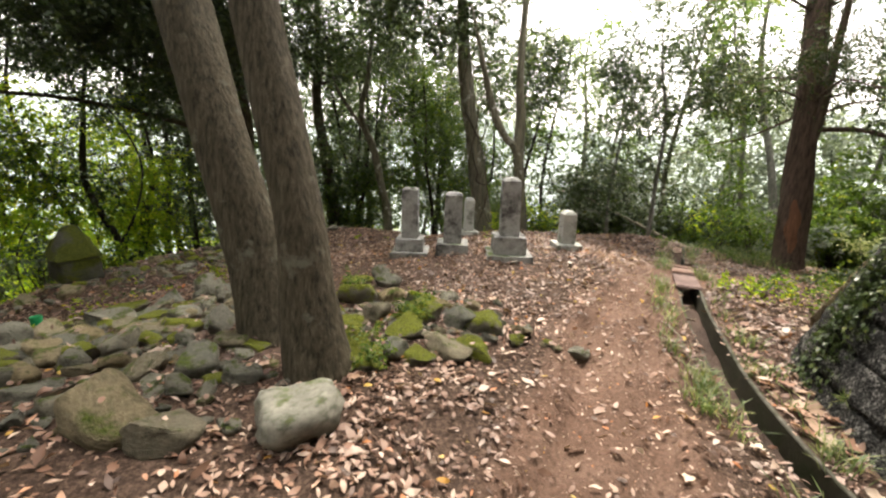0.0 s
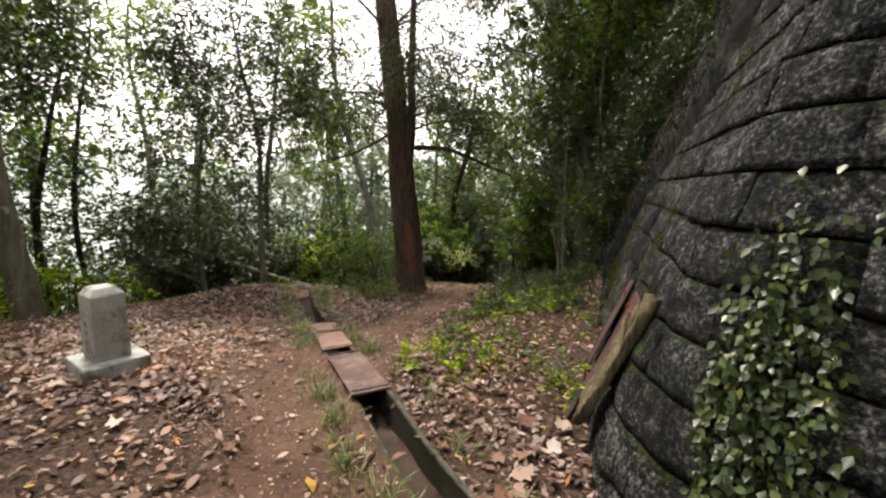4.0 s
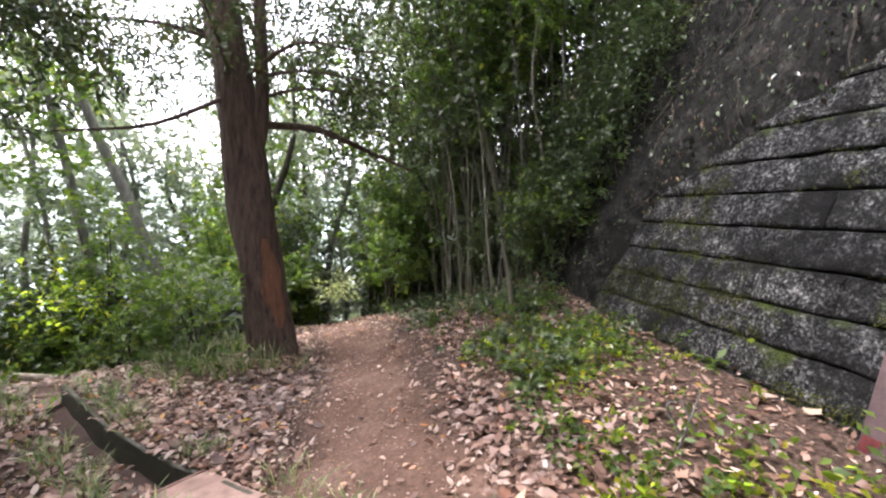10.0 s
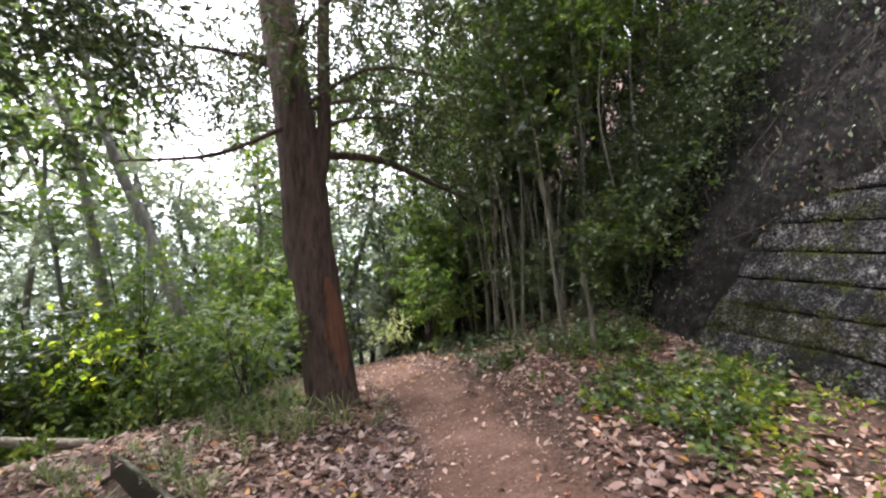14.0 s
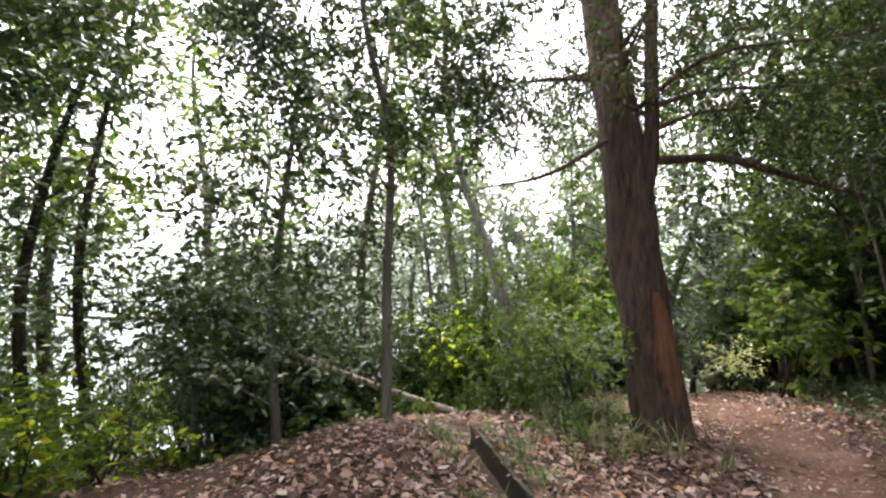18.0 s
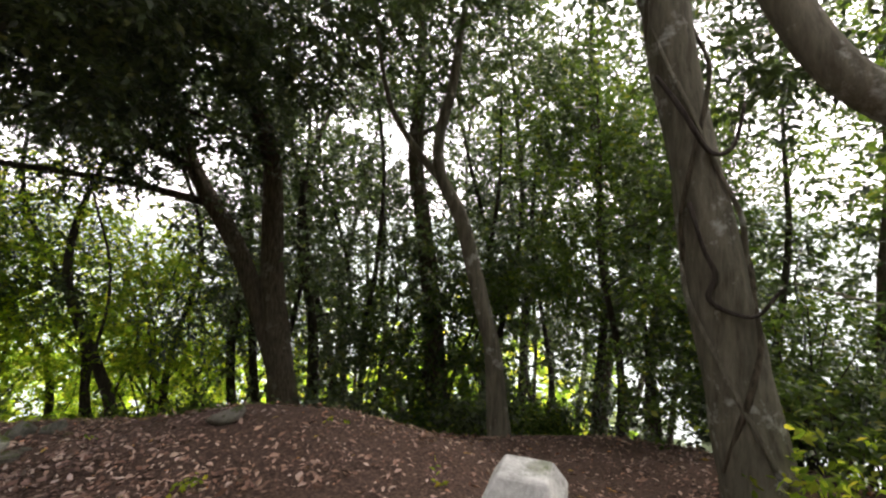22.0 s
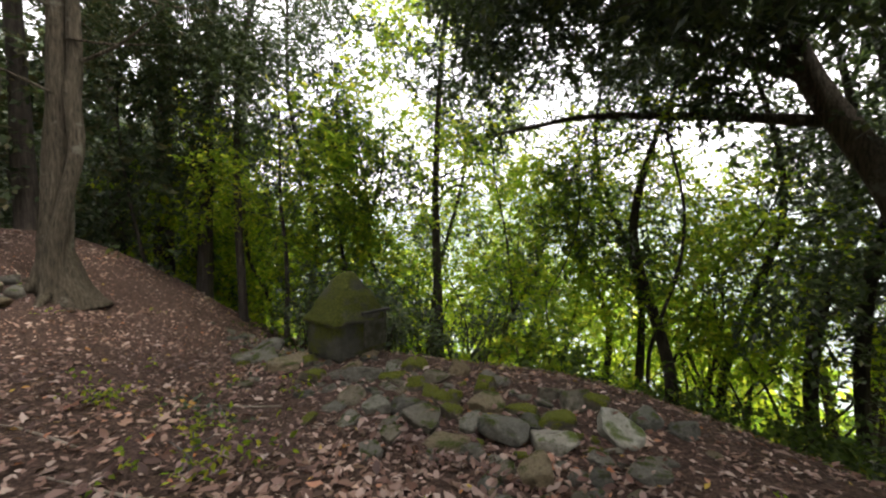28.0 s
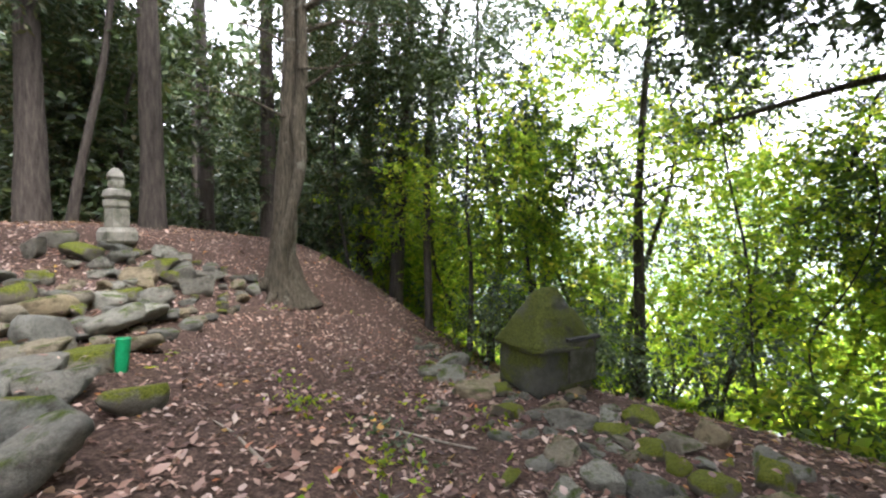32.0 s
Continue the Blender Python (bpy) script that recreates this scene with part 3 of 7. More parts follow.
def wall_at(s, z, out=0.0):
    """A point of the wall's face: s metres along its foot from the rounded corner, z up, out metres in front."""
    if s < -ARC / 2:
        p, n = CORNER - U_1 * TAN + U_1 * (s + ARC / 2), FACE_1
    elif s > ARC / 2:
        p, n = CORNER + U_2 * TAN + U_2 * (s - ARC / 2), FACE_2
    else:
        a = (s + ARC / 2) / ROUND
        n = FACE_1 * math.cos(a) + np.array((FACE_1[1], -FACE_1[0])) * math.sin(a)
        centre = CORNER - U_1 * TAN + FACE_1 * ROUND
        p = centre - n * ROUND
    q = p + n * (BATTER * z - out)
    return (float(q[0]), float(q[1]), z)


COURSE, BLOCK_LEN, WALL_TOP = 0.24, 0.9, 4.26
S_FROM, S_TO = -9.0, 5.4
FACE_COLS, FACE_ROWS = 12, 6


def place_wall():
    wall = thing("wall_east", wall_at(0, 0), "battered retaining wall of grey weathered blocks with dark stained joints", "wall", "", "structure")
    ss = np.linspace(S_FROM - 0.2, S_TO + 0.2, 90)
    zs = np.linspace(-0.5, WALL_TOP - 0.05, 12)
    v = [wall_at(s, z, -0.075) for z in zs for s in ss] + [wall_at(s, WALL_TOP - 0.05, -0.6) for s in ss]
    w = len(ss)
    f = [(r * w + c, r * w + c + 1, (r + 1) * w + c + 1, (r + 1) * w + c) for r in range(len(zs)) for c in range(w - 1)]
    link_mesh("wall_core", v, f, BLOCK_JOINT, wall)
    far_v, far_f, near = [], [], 0
    for k in range(18):
        z0 = -0.06 + COURSE * k
        off = (0.31 if k % 2 else 0.0) + rng.uniform(-0.06, 0.06)
        s = S_FROM + off
        while s < S_TO:
            length = BLOCK_LEN * rng.uniform(0.86, 1.12)
            lo, hi = z0 + 0.002, z0 + COURSE - 0.005
            proud = rng.uniform(-0.008, 0.01)
            bv, bf = [], []
            for c in range(FACE_COLS):
                end = c in (0, FACE_COLS - 1)
                t = s + 0.001 + (length - 0.002) * c / (FACE_COLS - 1) + (0 if end else rng.uniform(-0.015, 0.015))
                chip = 0.008 * noise.noise(Vector((t * 7, z0 * 7, 2)))
                bv.append(wall_at(t, lo, -0.06))
                for q in range(FACE_ROWS):
                    k = q / (FACE_ROWS - 1)
                    rim = q in (0, FACE_ROWS - 1)
                    z = lo + 0.004 + (hi - lo - 0.008) * k + (chip if q == 0 else 0.8 * chip if rim else rng.uniform(-0.008, 0.008))
                    at = Vector((t * 3.0, z * 6.0, k * 0.2 + z0))
                    rough = 0.02 * noise.noise(at) + 0.02 * noise.noise(at * 3.1) + rng.uniform(-0.007, 0.007)
                    bv.append(wall_at(t, z, 0.02 + proud + rough - (0.006 if rim else 0.0) - (0.002 if end else 0.0) - 0.004 * k))
                bv.append(wall_at(t, hi, -0.06))
            m = FACE_ROWS + 2
            for c in range(FACE_COLS - 1):
                for r in range(m - 1):
                    bf.append((c * m + r, (c + 1) * m + r, (c + 1) * m + r + 1, c * m + r + 1))
            bf += [tuple(range(m)), tuple((FACE_COLS - 1) * m + r for r in reversed(range(m)))]
            if s > -4.2 and z0 < 3.0 and near < 300:
                near += 1
                link_mesh("block", bv, bf, BLOCK, wall)
            else:
                base = len(far_v)
                far_v += bv
                far_f += [tuple(i + base for i in q) for q in bf]
            s += length
    tagged(link_mesh("block_rows", far_v, far_f, BLOCK, wall), "", "", "", "stuff")


# ---- gutter and its covers ----
def along_gutter(t):
    """Point, way and left side at a distance t from the gutter's southern end."""
    step = np.hypot(*np.diff(GUTTER, axis=0).T)
    s = np.concatenate([[0], np.cumsum(step)])
    p = np.array([np.interp(t, s, GUTTER[:, 0]), np.interp(t, s, GUTTER[:, 1])])
    q = np.array([np.interp(t + 0.05, s, GUTTER[:, 0]), np.interp(t + 0.05, s, GUTTER[:, 1])])
    r = np.array([np.interp(t - 0.05, s, GUTTER[:, 0]), np.interp(t - 0.05, s, GUTTER[:, 1])])
    w = (q - r) / np.linalg.norm(q - r)
    return p, w, np.array((-w[1], w[0])), s[-1]


def gutter_at_y(y):
    step = np.hypot(*np.diff(GUTTER, axis=0).T)
    s = np.concatenate([[0], np.cumsum(step)])
    return float(np.interp(y, GUTTER[:, 1], s))


def place_gutter():
    total = along_gutter(0)[3]
    prof = [(0.135, -0.30), (0.135, 0.022), (0.128, 0.032), (0.106, 0.032), (0.1, 0.022), (0.094, -0.21), (-0.094, -0.21), (-0.1, -0.002), (-0.106, 0.004), (-0.128, 0.004), (-0.135, -0.004), (-0.135, -0.30)]
    v, f = [], []
    ts = np.arange(0, total, 0.12)
    for t in ts:
        p, w, left, _ = along_gutter(t)
        h = float(land(*p)) - 0.02
        for o, z in prof:
            q = p - left * o
            v.append((q[0], q[1], h + z + 0.006 * math.sin(5 * t + o * 9)))
    m = len(prof)
    for i in range(len(ts) - 1):
        for j in range(m - 1):
            f.append((i * m + j, (i + 1) * m + j, (i + 1) * m + j + 1, i * m + j + 1))
    f += [tuple(range(m)), tuple((len(ts) - 1) * m + j for j in reversed(range(m)))]
    drain = link_mesh("gutter", v, f, CONCRETE, smooth=False)
    drain.data.materials.append(DRAIN_SHADE)
    # only the inner faces take the darkened lining
    drain.data.polygons.foreach_set("material_index", [1 if i % (m - 1) in (4, 5, 6) and i < len(f) - 2 else 0 for i in range(len(f))])
    tagged(drain, "open concrete drain with mossy sides", "gutter", "", "structure")
    bed_v, bed_f = [], []
    for i, t in enumerate(ts):
        p, w, left, _ = along_gutter(t)
        for o in (-0.096, 0.0, 0.096):
            q = p - left * o
            bed_v.append((q[0], q[1], float(land(*p)) - 0.19 + 0.02 * math.sin(3 * t) + 0.015 * math.sin(11 * t + o * 30)))
    for i in range(len(ts) - 1):
        for j in range(2):
            bed_f.append((i * 3 + j, i * 3 + j + 1, i * 3 + j + 4, i * 3 + j + 3))
    tagged(link_mesh("gutter_silt", bed_v, bed_f, SOIL), "dark wet silt in the bottom of the drain", "soil", "", "structure")
    for y0, y1, mat, label, tilt in ((4.08, 4.70, PLANK, "short earth-stained cover plate over the drain", 1.5), (3.22, 4.03, PLANK, "earth-stained cover plate over the drain", -1.0), (2.18, 3.04, RUSTY_COVER, "brown rusted steel cover plate over the drain", 0.8)):
        t0, t1 = gutter_at_y(y0), gutter_at_y(y1)
        p, w, left, _ = along_gutter((t0 + t1) / 2)
        a, b = along_gutter(t0)[0], along_gutter(t1)[0]
        rise = math.degrees(math.atan2(float(land(*b)) - float(land(*a)), t1 - t0))
        yaw = math.degrees(math.atan2(w[1], w[0]))
        cover = thing("drain_cover", (p[0], p[1], float(land(*p)) + 0.004), label, "drain cover", "covers of the drain")
        m = pose(p[0], p[1], float(land(*p)) + 0.014, 0, 0, yaw) @ pose(0, 0, 0, tilt, -rise, 0)
        bm = box_bm(t1 - t0, 0.29, 0.014, 0.004)
        bmesh.ops.subdivide_edges(bm, edges=[e for e in bm.edges if e.calc_length() > 0.25], cuts=5)
        for vert in bm.verts:
            vert.co.z += 0.004 * math.sin(vert.co.x * 9) + 0.003 * math.sin(vert.co.y * 17 + vert.co.x * 5)
        bmesh.ops.transform(bm, matrix=m, verts=bm.verts)
        part("plate", bm, mat, cover)
        for e in (-1, 1):
            bm = box_bm(0.012, 0.27, 0.012, 0.003, m @ Matrix.Translation((e * (t1 - t0) * 0.45, 0, 0.013)))
            part("rim_weld", bm, mat, cover)


# ---- gravestones ----
def stone_block(w, d, h, bevel, top=0.0, ridge=0.0, wear=0.004, seed=0):
    """A dressed block standing on z 0; top: how far its top narrows, ridge: how high its crown stands."""
    bm = bmesh.new()
    bmesh.ops.create_cube(bm, size=1, matrix=Matrix.Translation((0, 0, 0.5)) @ Matrix.Identity(4))
    for v in bm.verts:
        k = 1 - top * v.co.z
        v.co = Vector((v.co.x * w * k, v.co.y * d * k, v.co.z * h))
    if ridge:
        up = [f for f in bm.faces if f.normal.z > 0.9]
        made = bmesh.ops.inset_region(bm, faces=up, thickness=min(w, d) * 0.26, depth=0)
        for f in up:
            for v in f.verts:
                v.co.z += ridge
    bmesh.ops.bevel(bm, geom=bm.edges[:], offset=bevel, segments=2, affect="EDGES", profile=0.5)
    bmesh.ops.subdivide_edges(bm, edges=[e for e in bm.edges if e.calc_length() > 0.12], cuts=4, use_grid_fill=True)
    noise.seed_set(seed + 3)
    for v in bm.verts:
        n = noise.noise_vector(v.co * 9 + Vector((seed, 0, 0))) + 0.6 * noise.noise_vector(v.co * 25)
        v.co += n * wear
    return bm


def gravestone(at, yaw, shaft, plinths, ridge, mat, label, marks=(), lean=(0, 0), front=1):
    """shaft: width, depth, height; plinths from the ground up."""
    x, y = at
    z = gz(x, y) - 0.03
    stone = thing("gravestone", (x, y, z), label, "gravestone", "gravestones of the old graveyard")
    base = pose(x, y, z, lean[0], lean[1], yaw)
    h = 0.0
    for n, (w, d, t) in enumerate(plinths):
        bm = stone_block(w, d, t, 0.012, 0.03, 0, 0.005, n + 5)
        bmesh.ops.transform(bm, matrix=base @ pose(0, 0, h, 0, 0, n * 1.2), verts=bm.verts)
        part("plinth", bm, mat, stone)
        h += t - 0.003
    w, d, t = shaft
    bm = stone_block(w, d, t, 0.008, 0.05, ridge, 0.003, int(w * 100))
    bmesh.ops.transform(bm, matrix=base @ pose(0, 0, h, 0, 0, 0.6), verts=bm.verts)
    part("shaft", bm, mat, stone)
    for mx, mz, mw, mh in marks:
        bm = box_bm(mw, 0.006, mh, 0.002, base @ Matrix.Translation((mx, -d * 0.5 * (1 - 0.05 * (mz / t)) - 0.001, h + mz)))
        part("worn_carving", bm, GRANITE, stone)
    return stone


def place_graves():
    yaw = -38
    row = [(0.0, t, 0.05, 0.035) for t in (0.14, 0.2, 0.26, 0.33, 0.40, 0.46)]
    gravestone((-1.58, 0.89), yaw, (0.272, 0.255, 0.74), ((0.66, 0.62, 0.11), (0.46, 0.44, 0.24)), 0.04, GRANITE, "tall grey granite gravestone with a dark streak on a two-step plinth", row, (0.5, -0.5))
    gravestone((-2.25, 0.42), yaw, (0.27, 0.26, 0.68), ((0.50, 0.46, 0.20),), 0.035, GRANITE, "grey granite gravestone with a stained face on a single plinth", row[:5], (-0.6, -1.0))
    gravestone((-2.85, 0.08), yaw, (0.27, 0.25, 0.72), ((0.60, 0.56, 0.11), (0.44, 0.42, 0.19)), 0.03, GRANITE, "weathered grey gravestone on a stepped plinth beside the trees", row[:5], (0.3, -1.2))
    gravestone((-4.55, 2.60), 66, (0.2, 0.19, 0.66), ((0.40, 0.38, 0.16),), 0.06, PALE_STONE, "pale stone gravestone with a ridged top standing behind the row", (), (0.4, 0.8))
    gravestone((-1.62, 2.2), -32, (0.235, 0.215, 0.46), ((0.42, 0.40, 0.13),), 0.05, PALE_STONE, "small pale gravestone with a rough worn face on a low plinth", row[:4], (0.4, 0.8))


# ---- field stones ----
def rock_mesh(seed, detail=3, broken=False):
    """A field stone: rounded by wear, or broken with a flat top and sharper corners."""
    r = np.random.default_rng(seed)
    bm = bmesh.new()
    bmesh.ops.create_icosphere(bm, subdivisions=detail, radius=0.5)
    off = Vector(r.uniform(-50, 50, 3))
    cuts = [(Vector(unit(r.normal(size=3))), r.uniform(0.22, 0.40) + (0.09 if seed in range(20, 25) else 0.0)) for _ in range(13)]
    if broken:
        cuts = cuts[:8] + [(Vector(unit(np.array((*r.normal(0, 0.16, 2), 1.0)))), r.uniform(0.16, 0.26))]
    for v in bm.verts:
        for n, d in cuts:
            over = v.co.dot(n) - d
            if over > 0:
                v.co -= n * over * (1.0 if broken else 0.97)
        v.co += v.co.normalized() * ((0.03 if broken else 0.07) * noise.noise(v.co * 2.6 + off) + 0.035 * noise.noise(v.co * 8 + off))
    me = bpy.data.meshes.new("stone")
    bm.to_mesh(me)
    bm.free()
    me.polygons.foreach_set("use_smooth", [True] * len(me.polygons))
    return me


ROCKS = [rock_mesh(s) for s in range(25)]
SLABS = [rock_mesh(100 + s, 3, True) for s in range(25)]
for n_rock, r_mesh in enumerate(ROCKS + SLABS):
    r_mesh.materials.append(ROCK if n_rock % 25 < 14 else MOSS_ROCK if n_rock % 25 < 20 else PALE_ROCK)


def put_stone(parent, x, y, size, sink=0.3, flat=0.62, lift=0.0, seed=0, spin=None, moss=None, shapes=ROCKS):
    r = np.random.default_rng(seed)
    mossy = r.random() < 0.15 if moss is None else moss == 1
    ob = new("stone", shapes[int(r.integers(20, 25)) if moss == 2 else int(r.integers(14, 20)) if mossy else int(r.integers(14))])
    sx, sy, sz = size * r.uniform(1.0, 1.4), size * r.uniform(0.75, 1.0), size * flat * r.uniform(0.8, 1.2)
    m = pose(x, y, gz(x, y) + lift + sz * (0.5 - sink), r.uniform(-14, 14), r.uniform(-14, 14), spin if spin is not None else r.uniform(0, 360)) @ Matrix.Diagonal((sx, sy, sz, 1))
    ob.parent = parent
    ob.matrix_parent_inverse = Matrix.Translation(-parent.location)
    ob.matrix_basis = m
    return ob


def scatter_stones(parent, n, sample, size, gap=0.8, seed=1, sink=0.34, flat=0.6, kept=None, shapes=ROCKS):
    """Stones that touch but hardly overlap, over a stretch that sample() draws from."""
    r = np.random.default_rng(seed)
    kept = list(kept or [])
    n += len(kept)
    for k in range(n * 14):
        if len(kept) >= n:
            break
        x, y, lift = sample(r)
        s = size[0] + (size[1] - size[0]) * r.random() ** 1.7
        if all(math.hypot(x - a, y - b) > gap * 0.5 * (s + t) for a, b, t, l in kept if abs(l - lift) < 0.12):
            kept.append((x, y, s, lift))
            put_stone(parent, x, y, s, sink, flat, lift, seed * 1000 + k, shapes=shapes)
    return kept


BORDER_STONES = ((-1.18, -1.53, 0.39, 1), (-1.5, -1.05, 0.29, 0), (-1.96, -0.87, 0.26, 0), (-0.41, -1.32, 0.41, 1), (-0.17, -1.07, 0.38, 0), (0.03, -0.98, 0.34, 1), (-0.2, -1.62, 0.37, 1), (0.2, -1.48, 0.3, 0), (0.32, -1.29, 0.26, 1), (-1.34, -1.65, 0.23, 1), (-0.25, -1.98, 0.25, 1), (0.04, -2.04, 0.2, 1), (0.21, -1.73, 0.25, 1), (-0.66, -1.89, 0.19, 0), (-0.66, -1.61, 0.28, 0), (-0.72, -1.11, 0.33, 1), (0.03, -1.79, 0.26, 0), (-1.0, -1.3, 0.3, 0), (-0.45, -1.98, 0.36, 1), (0.0, -2.12, 0.3, 1), (-1.75, -1.3, 0.36, 1), (0.16, -2.10, 0.20, 1), (-0.24, -1.97, 0.20, 1), (0.01, -1.97, 0.16, 1))
EDGING_NORTH = ((-6.38, -2.55, 0.27, 0), (-6.32, -2.17, 0.3, 0), (-6.65, -2.95, 0.25, 1), (-6.86, -2.92, 0.22, 0), (-6.73, -2.51, 0.26, 1), (-7.08, -2.5, 0.27, 1), (-6.88, -2.16, 0.3, 0), (-6.69, -1.8, 0.31, 0), (-6.92, -1.79, 0.2, 0), (-7.05, -1.67, 0.27, 1), (-6.83, -1.5, 0.34, 2), (-7.49, -1.9, 0.3, 0), (-7.58, -1.79, 0.26, 1), (-7.44, -2.11, 0.23, 0), (-7.31, -1.38, 0.34, 2), (-7.7, -1.43, 0.24, 0), (-7.78, -1.2, 0.24, 0), (-6.16, -2.66, 0.28, 0), (-7.22, -3.08, 0.27, 0), (-6.55, -1.97, 0.22, 0), (-6.39, -1.72, 0.2, 0), (-6.05, -4.14, 0.22, 1), (-6.5, -1.3, 0.27, 0), (-7.0, -0.99, 0.21, 0), (-7.4, 0.6, 0.3, 0))
EDGING_SOUTH = ((-5.88, -4.23, 0.42, 0), (-5.97, -3.68, 0.27, 1), (-6.33, -3.45, 0.32, 0), (-6.6, -3.25, 0.24, 1), (-5.78, -5.16, 0.44, 0), (-6.39, -4.04, 0.32, 1), (-6.9, -3.42, 0.3, 1), (-6.18, -4.8, 0.38, 0), (-6.12, -3.0, 0.25, 0), (-7.33, -2.74, 0.23, 0), (-5.75, -5.74, 0.43, 0), (-5.95, -6.38, 0.5, 0), (-6.7, -5.82, 0.3, 0))
PLATFORM_STONES = ((-2.96, -3.56, 0.36, 0), (-3.16, -3.06, 0.34, 0), (-2.69, -3.64, 0.24, 0), (-3.39, -3.47, 0.32, 1), (-2.82, -4.07, 0.3, 1), (-2.52, -4.02, 0.37, 0), (-2.33, -4.39, 0.41, 0), (-2.57, -5.27, 0.46, 0), (-2.48, -4.89, 0.42, 0), (-1.92, -4.9, 0.36, 0), (-2.11, -5.02, 0.3, 1), (-1.65, -4.97, 0.31, 1), (-2.05, -6.27, 0.36, 0), (-1.33, -6.43, 0.42, 1), (-0.91, -6.65, 0.36, 0), (-1.62, -6.6, 0.29, 0), (-2.13, -6.73, 0.38, 1), (-2.31, -6.88, 0.31, 0), (-2.65, -6.45, 0.37, 0), (-3.49, -2.55, 0.4, 0), (-2.13, -5.42, 0.35, 0), (-2.48, -5.82, 0.32, 0), (-2.13, -7.22, 0.33, 0), (-0.95, -6.23, 0.33, 0))


def put_row(parent, row, sink, flat, seed, lift=0.0, grow=1.2, shapes=ROCKS):
    for k, (x, y, s, m) in enumerate(row):
        put_stone(parent, x, y, s * grow, sink, flat, lift, seed + k, None, m, shapes)
    return [(x, y, s, 0.0) for x, y, s, m in row]


def place_stones():
    cairn = thing("stone_mound", (0.0, -2.9, gz(0, -2.9)), "low mound of rounded field stones, partly mossy, round two trees", "stone mound")
    big = ((0.54, -2.68, 0.44, 2), (0.06, -3.45, 0.42, 0), (0.34, -3.27, 0.33, 0), (-0.24, -3.65, 0.22, 0), (-0.59, -3.29, 0.25, 0), (-0.09, -3.16, 0.18, 0), (-0.48, -3.01, 0.36, 0), (-0.11, -2.82, 0.23, 0), (-0.75, -2.77, 0.24, 0), (-0.82, -2.52, 0.2, 0), (-0.88, -3.49, 0.25, 0), (-2.75, -3.64, 0.35, 0), (0.32, -3.09, 0.12, 0), (0.37, -2.98, 0.13, 0), (-1.92, -3.02, 0.28, 0), (-1.81, -3.88, 0.28, 0), (-0.92, -3.95, 0.21, 0), (-1.52, -3.99, 0.22, 0), (-1.79, -3.35, 0.26, 0), (-1.22, -3.05, 0.2, 0), (-0.85, -3.65, 0.16, 0), (-1.55, -2.72, 0.31, 0), (-1.6, -3.01, 0.3, 1), (-1.22, -3.69, 0.28, 1), (-2.42, -3.95, 0.31, 0), (-0.94, -3.94, 0.29, 0))
    kept = put_row(cairn, big[:1], 0.24, 0.8, 500, 0.0, 1.02) + put_row(cairn, big[1:], 0.2, 0.68, 501, 0.0, 1.12, SLABS)

    def front(r):
        t, u = r.random(), r.random()
        return 0.1 - 1.7 * u, -2.6 - 1.6 * t, 0.0

    scatter_stones(cairn, 75, front, (0.10, 0.26), 0.68, 21, 0.34, 0.6, kept, SLABS)

    def ridge(r):
        t = r.random()
        w = r.normal(0, 0.28)
        return -1.35 + 1.55 * t + w * 0.6, -1.3 + 0.1 * t - (1 - t) * 0.2 + w, 0.0

    border = thing("stone_border", (-0.6, -1.2, gz(-0.6, -1.2)), "strip of mossy field stones beside the path", "stone border")
    kept = put_row(border, BORDER_STONES, 0.36, 0.66, 600, 0.0, 1.18)
    scatter_stones(border, 90, ridge, (0.1, 0.25), 0.7, 22, 0.36, 0.62, kept)

    platform = thing("stone_platform", (-2.4, -5.0, gz(-2.4, -5)), "stacked field stones edging the raised burial platform", "stone mound")
    kept = put_row(platform, PLATFORM_STONES, 0.24, 0.82, 700, 0.0, 1.25, SLABS)

    def edge(r):
        t = r.random()
        u = r.random() ** 1.5
        return -3.2 + 0.3 * t + 2.0 * u + 0.25 * math.sin(5 * t), -2.4 - 5.0 * t, 0.0

    scatter_stones(platform, 170, edge, (0.15, 0.36), 0.66, 23, 0.22, 0.8, kept, SLABS)

    kerb = thing("stone_edging", (-6.3, -3.2, gz(-6.3, -3.2)), "row of half-sunk mossy field stones along the drop", "stone border")
    kept = put_row(kerb, EDGING_NORTH, 0.25, 0.72, 800, 0.0, 1.08, SLABS) + put_row(kerb, EDGING_SOUTH, 0.34, 0.6, 850, 0.0, 1.1, SLABS)

    def drop(r):
        t = r.random()
        w = r.normal(0, 0.3)
        if t < 0.62:
            k = t / 0.62
            return -6.95 + 0.75 * k + w, -1.0 - 3.0 * k + r.normal(0, 0.1), 0
        k = (t - 0.62) / 0.38
        return -6.1 + 0.3 * k + w * 0.6, -4.1 - 3.6 * k, 0

    scatter_stones(kerb, 150, drop, (0.1, 0.3), 0.74, 24, 0.36, 0.6, kept, SLABS)


# ---- stupa, shrine, small things ----
def turned(profile, sides=20):
    bm = bmesh.new()
    rings = [[bm.verts.new((r * math.cos(2 * math.pi * k / sides), r * math.sin(2 * math.pi * k / sides), z)) for k in range(sides)] for r, z in profile]
    for a, b in zip(rings, rings[1:]):
        for k in range(sides):
            bm.faces.new((a[k], a[(k + 1) % sides], b[(k + 1) % sides], b[k]))
    bm.faces.new(rings[0][::-1])
    bm.faces.new(rings[-1])
    return bm


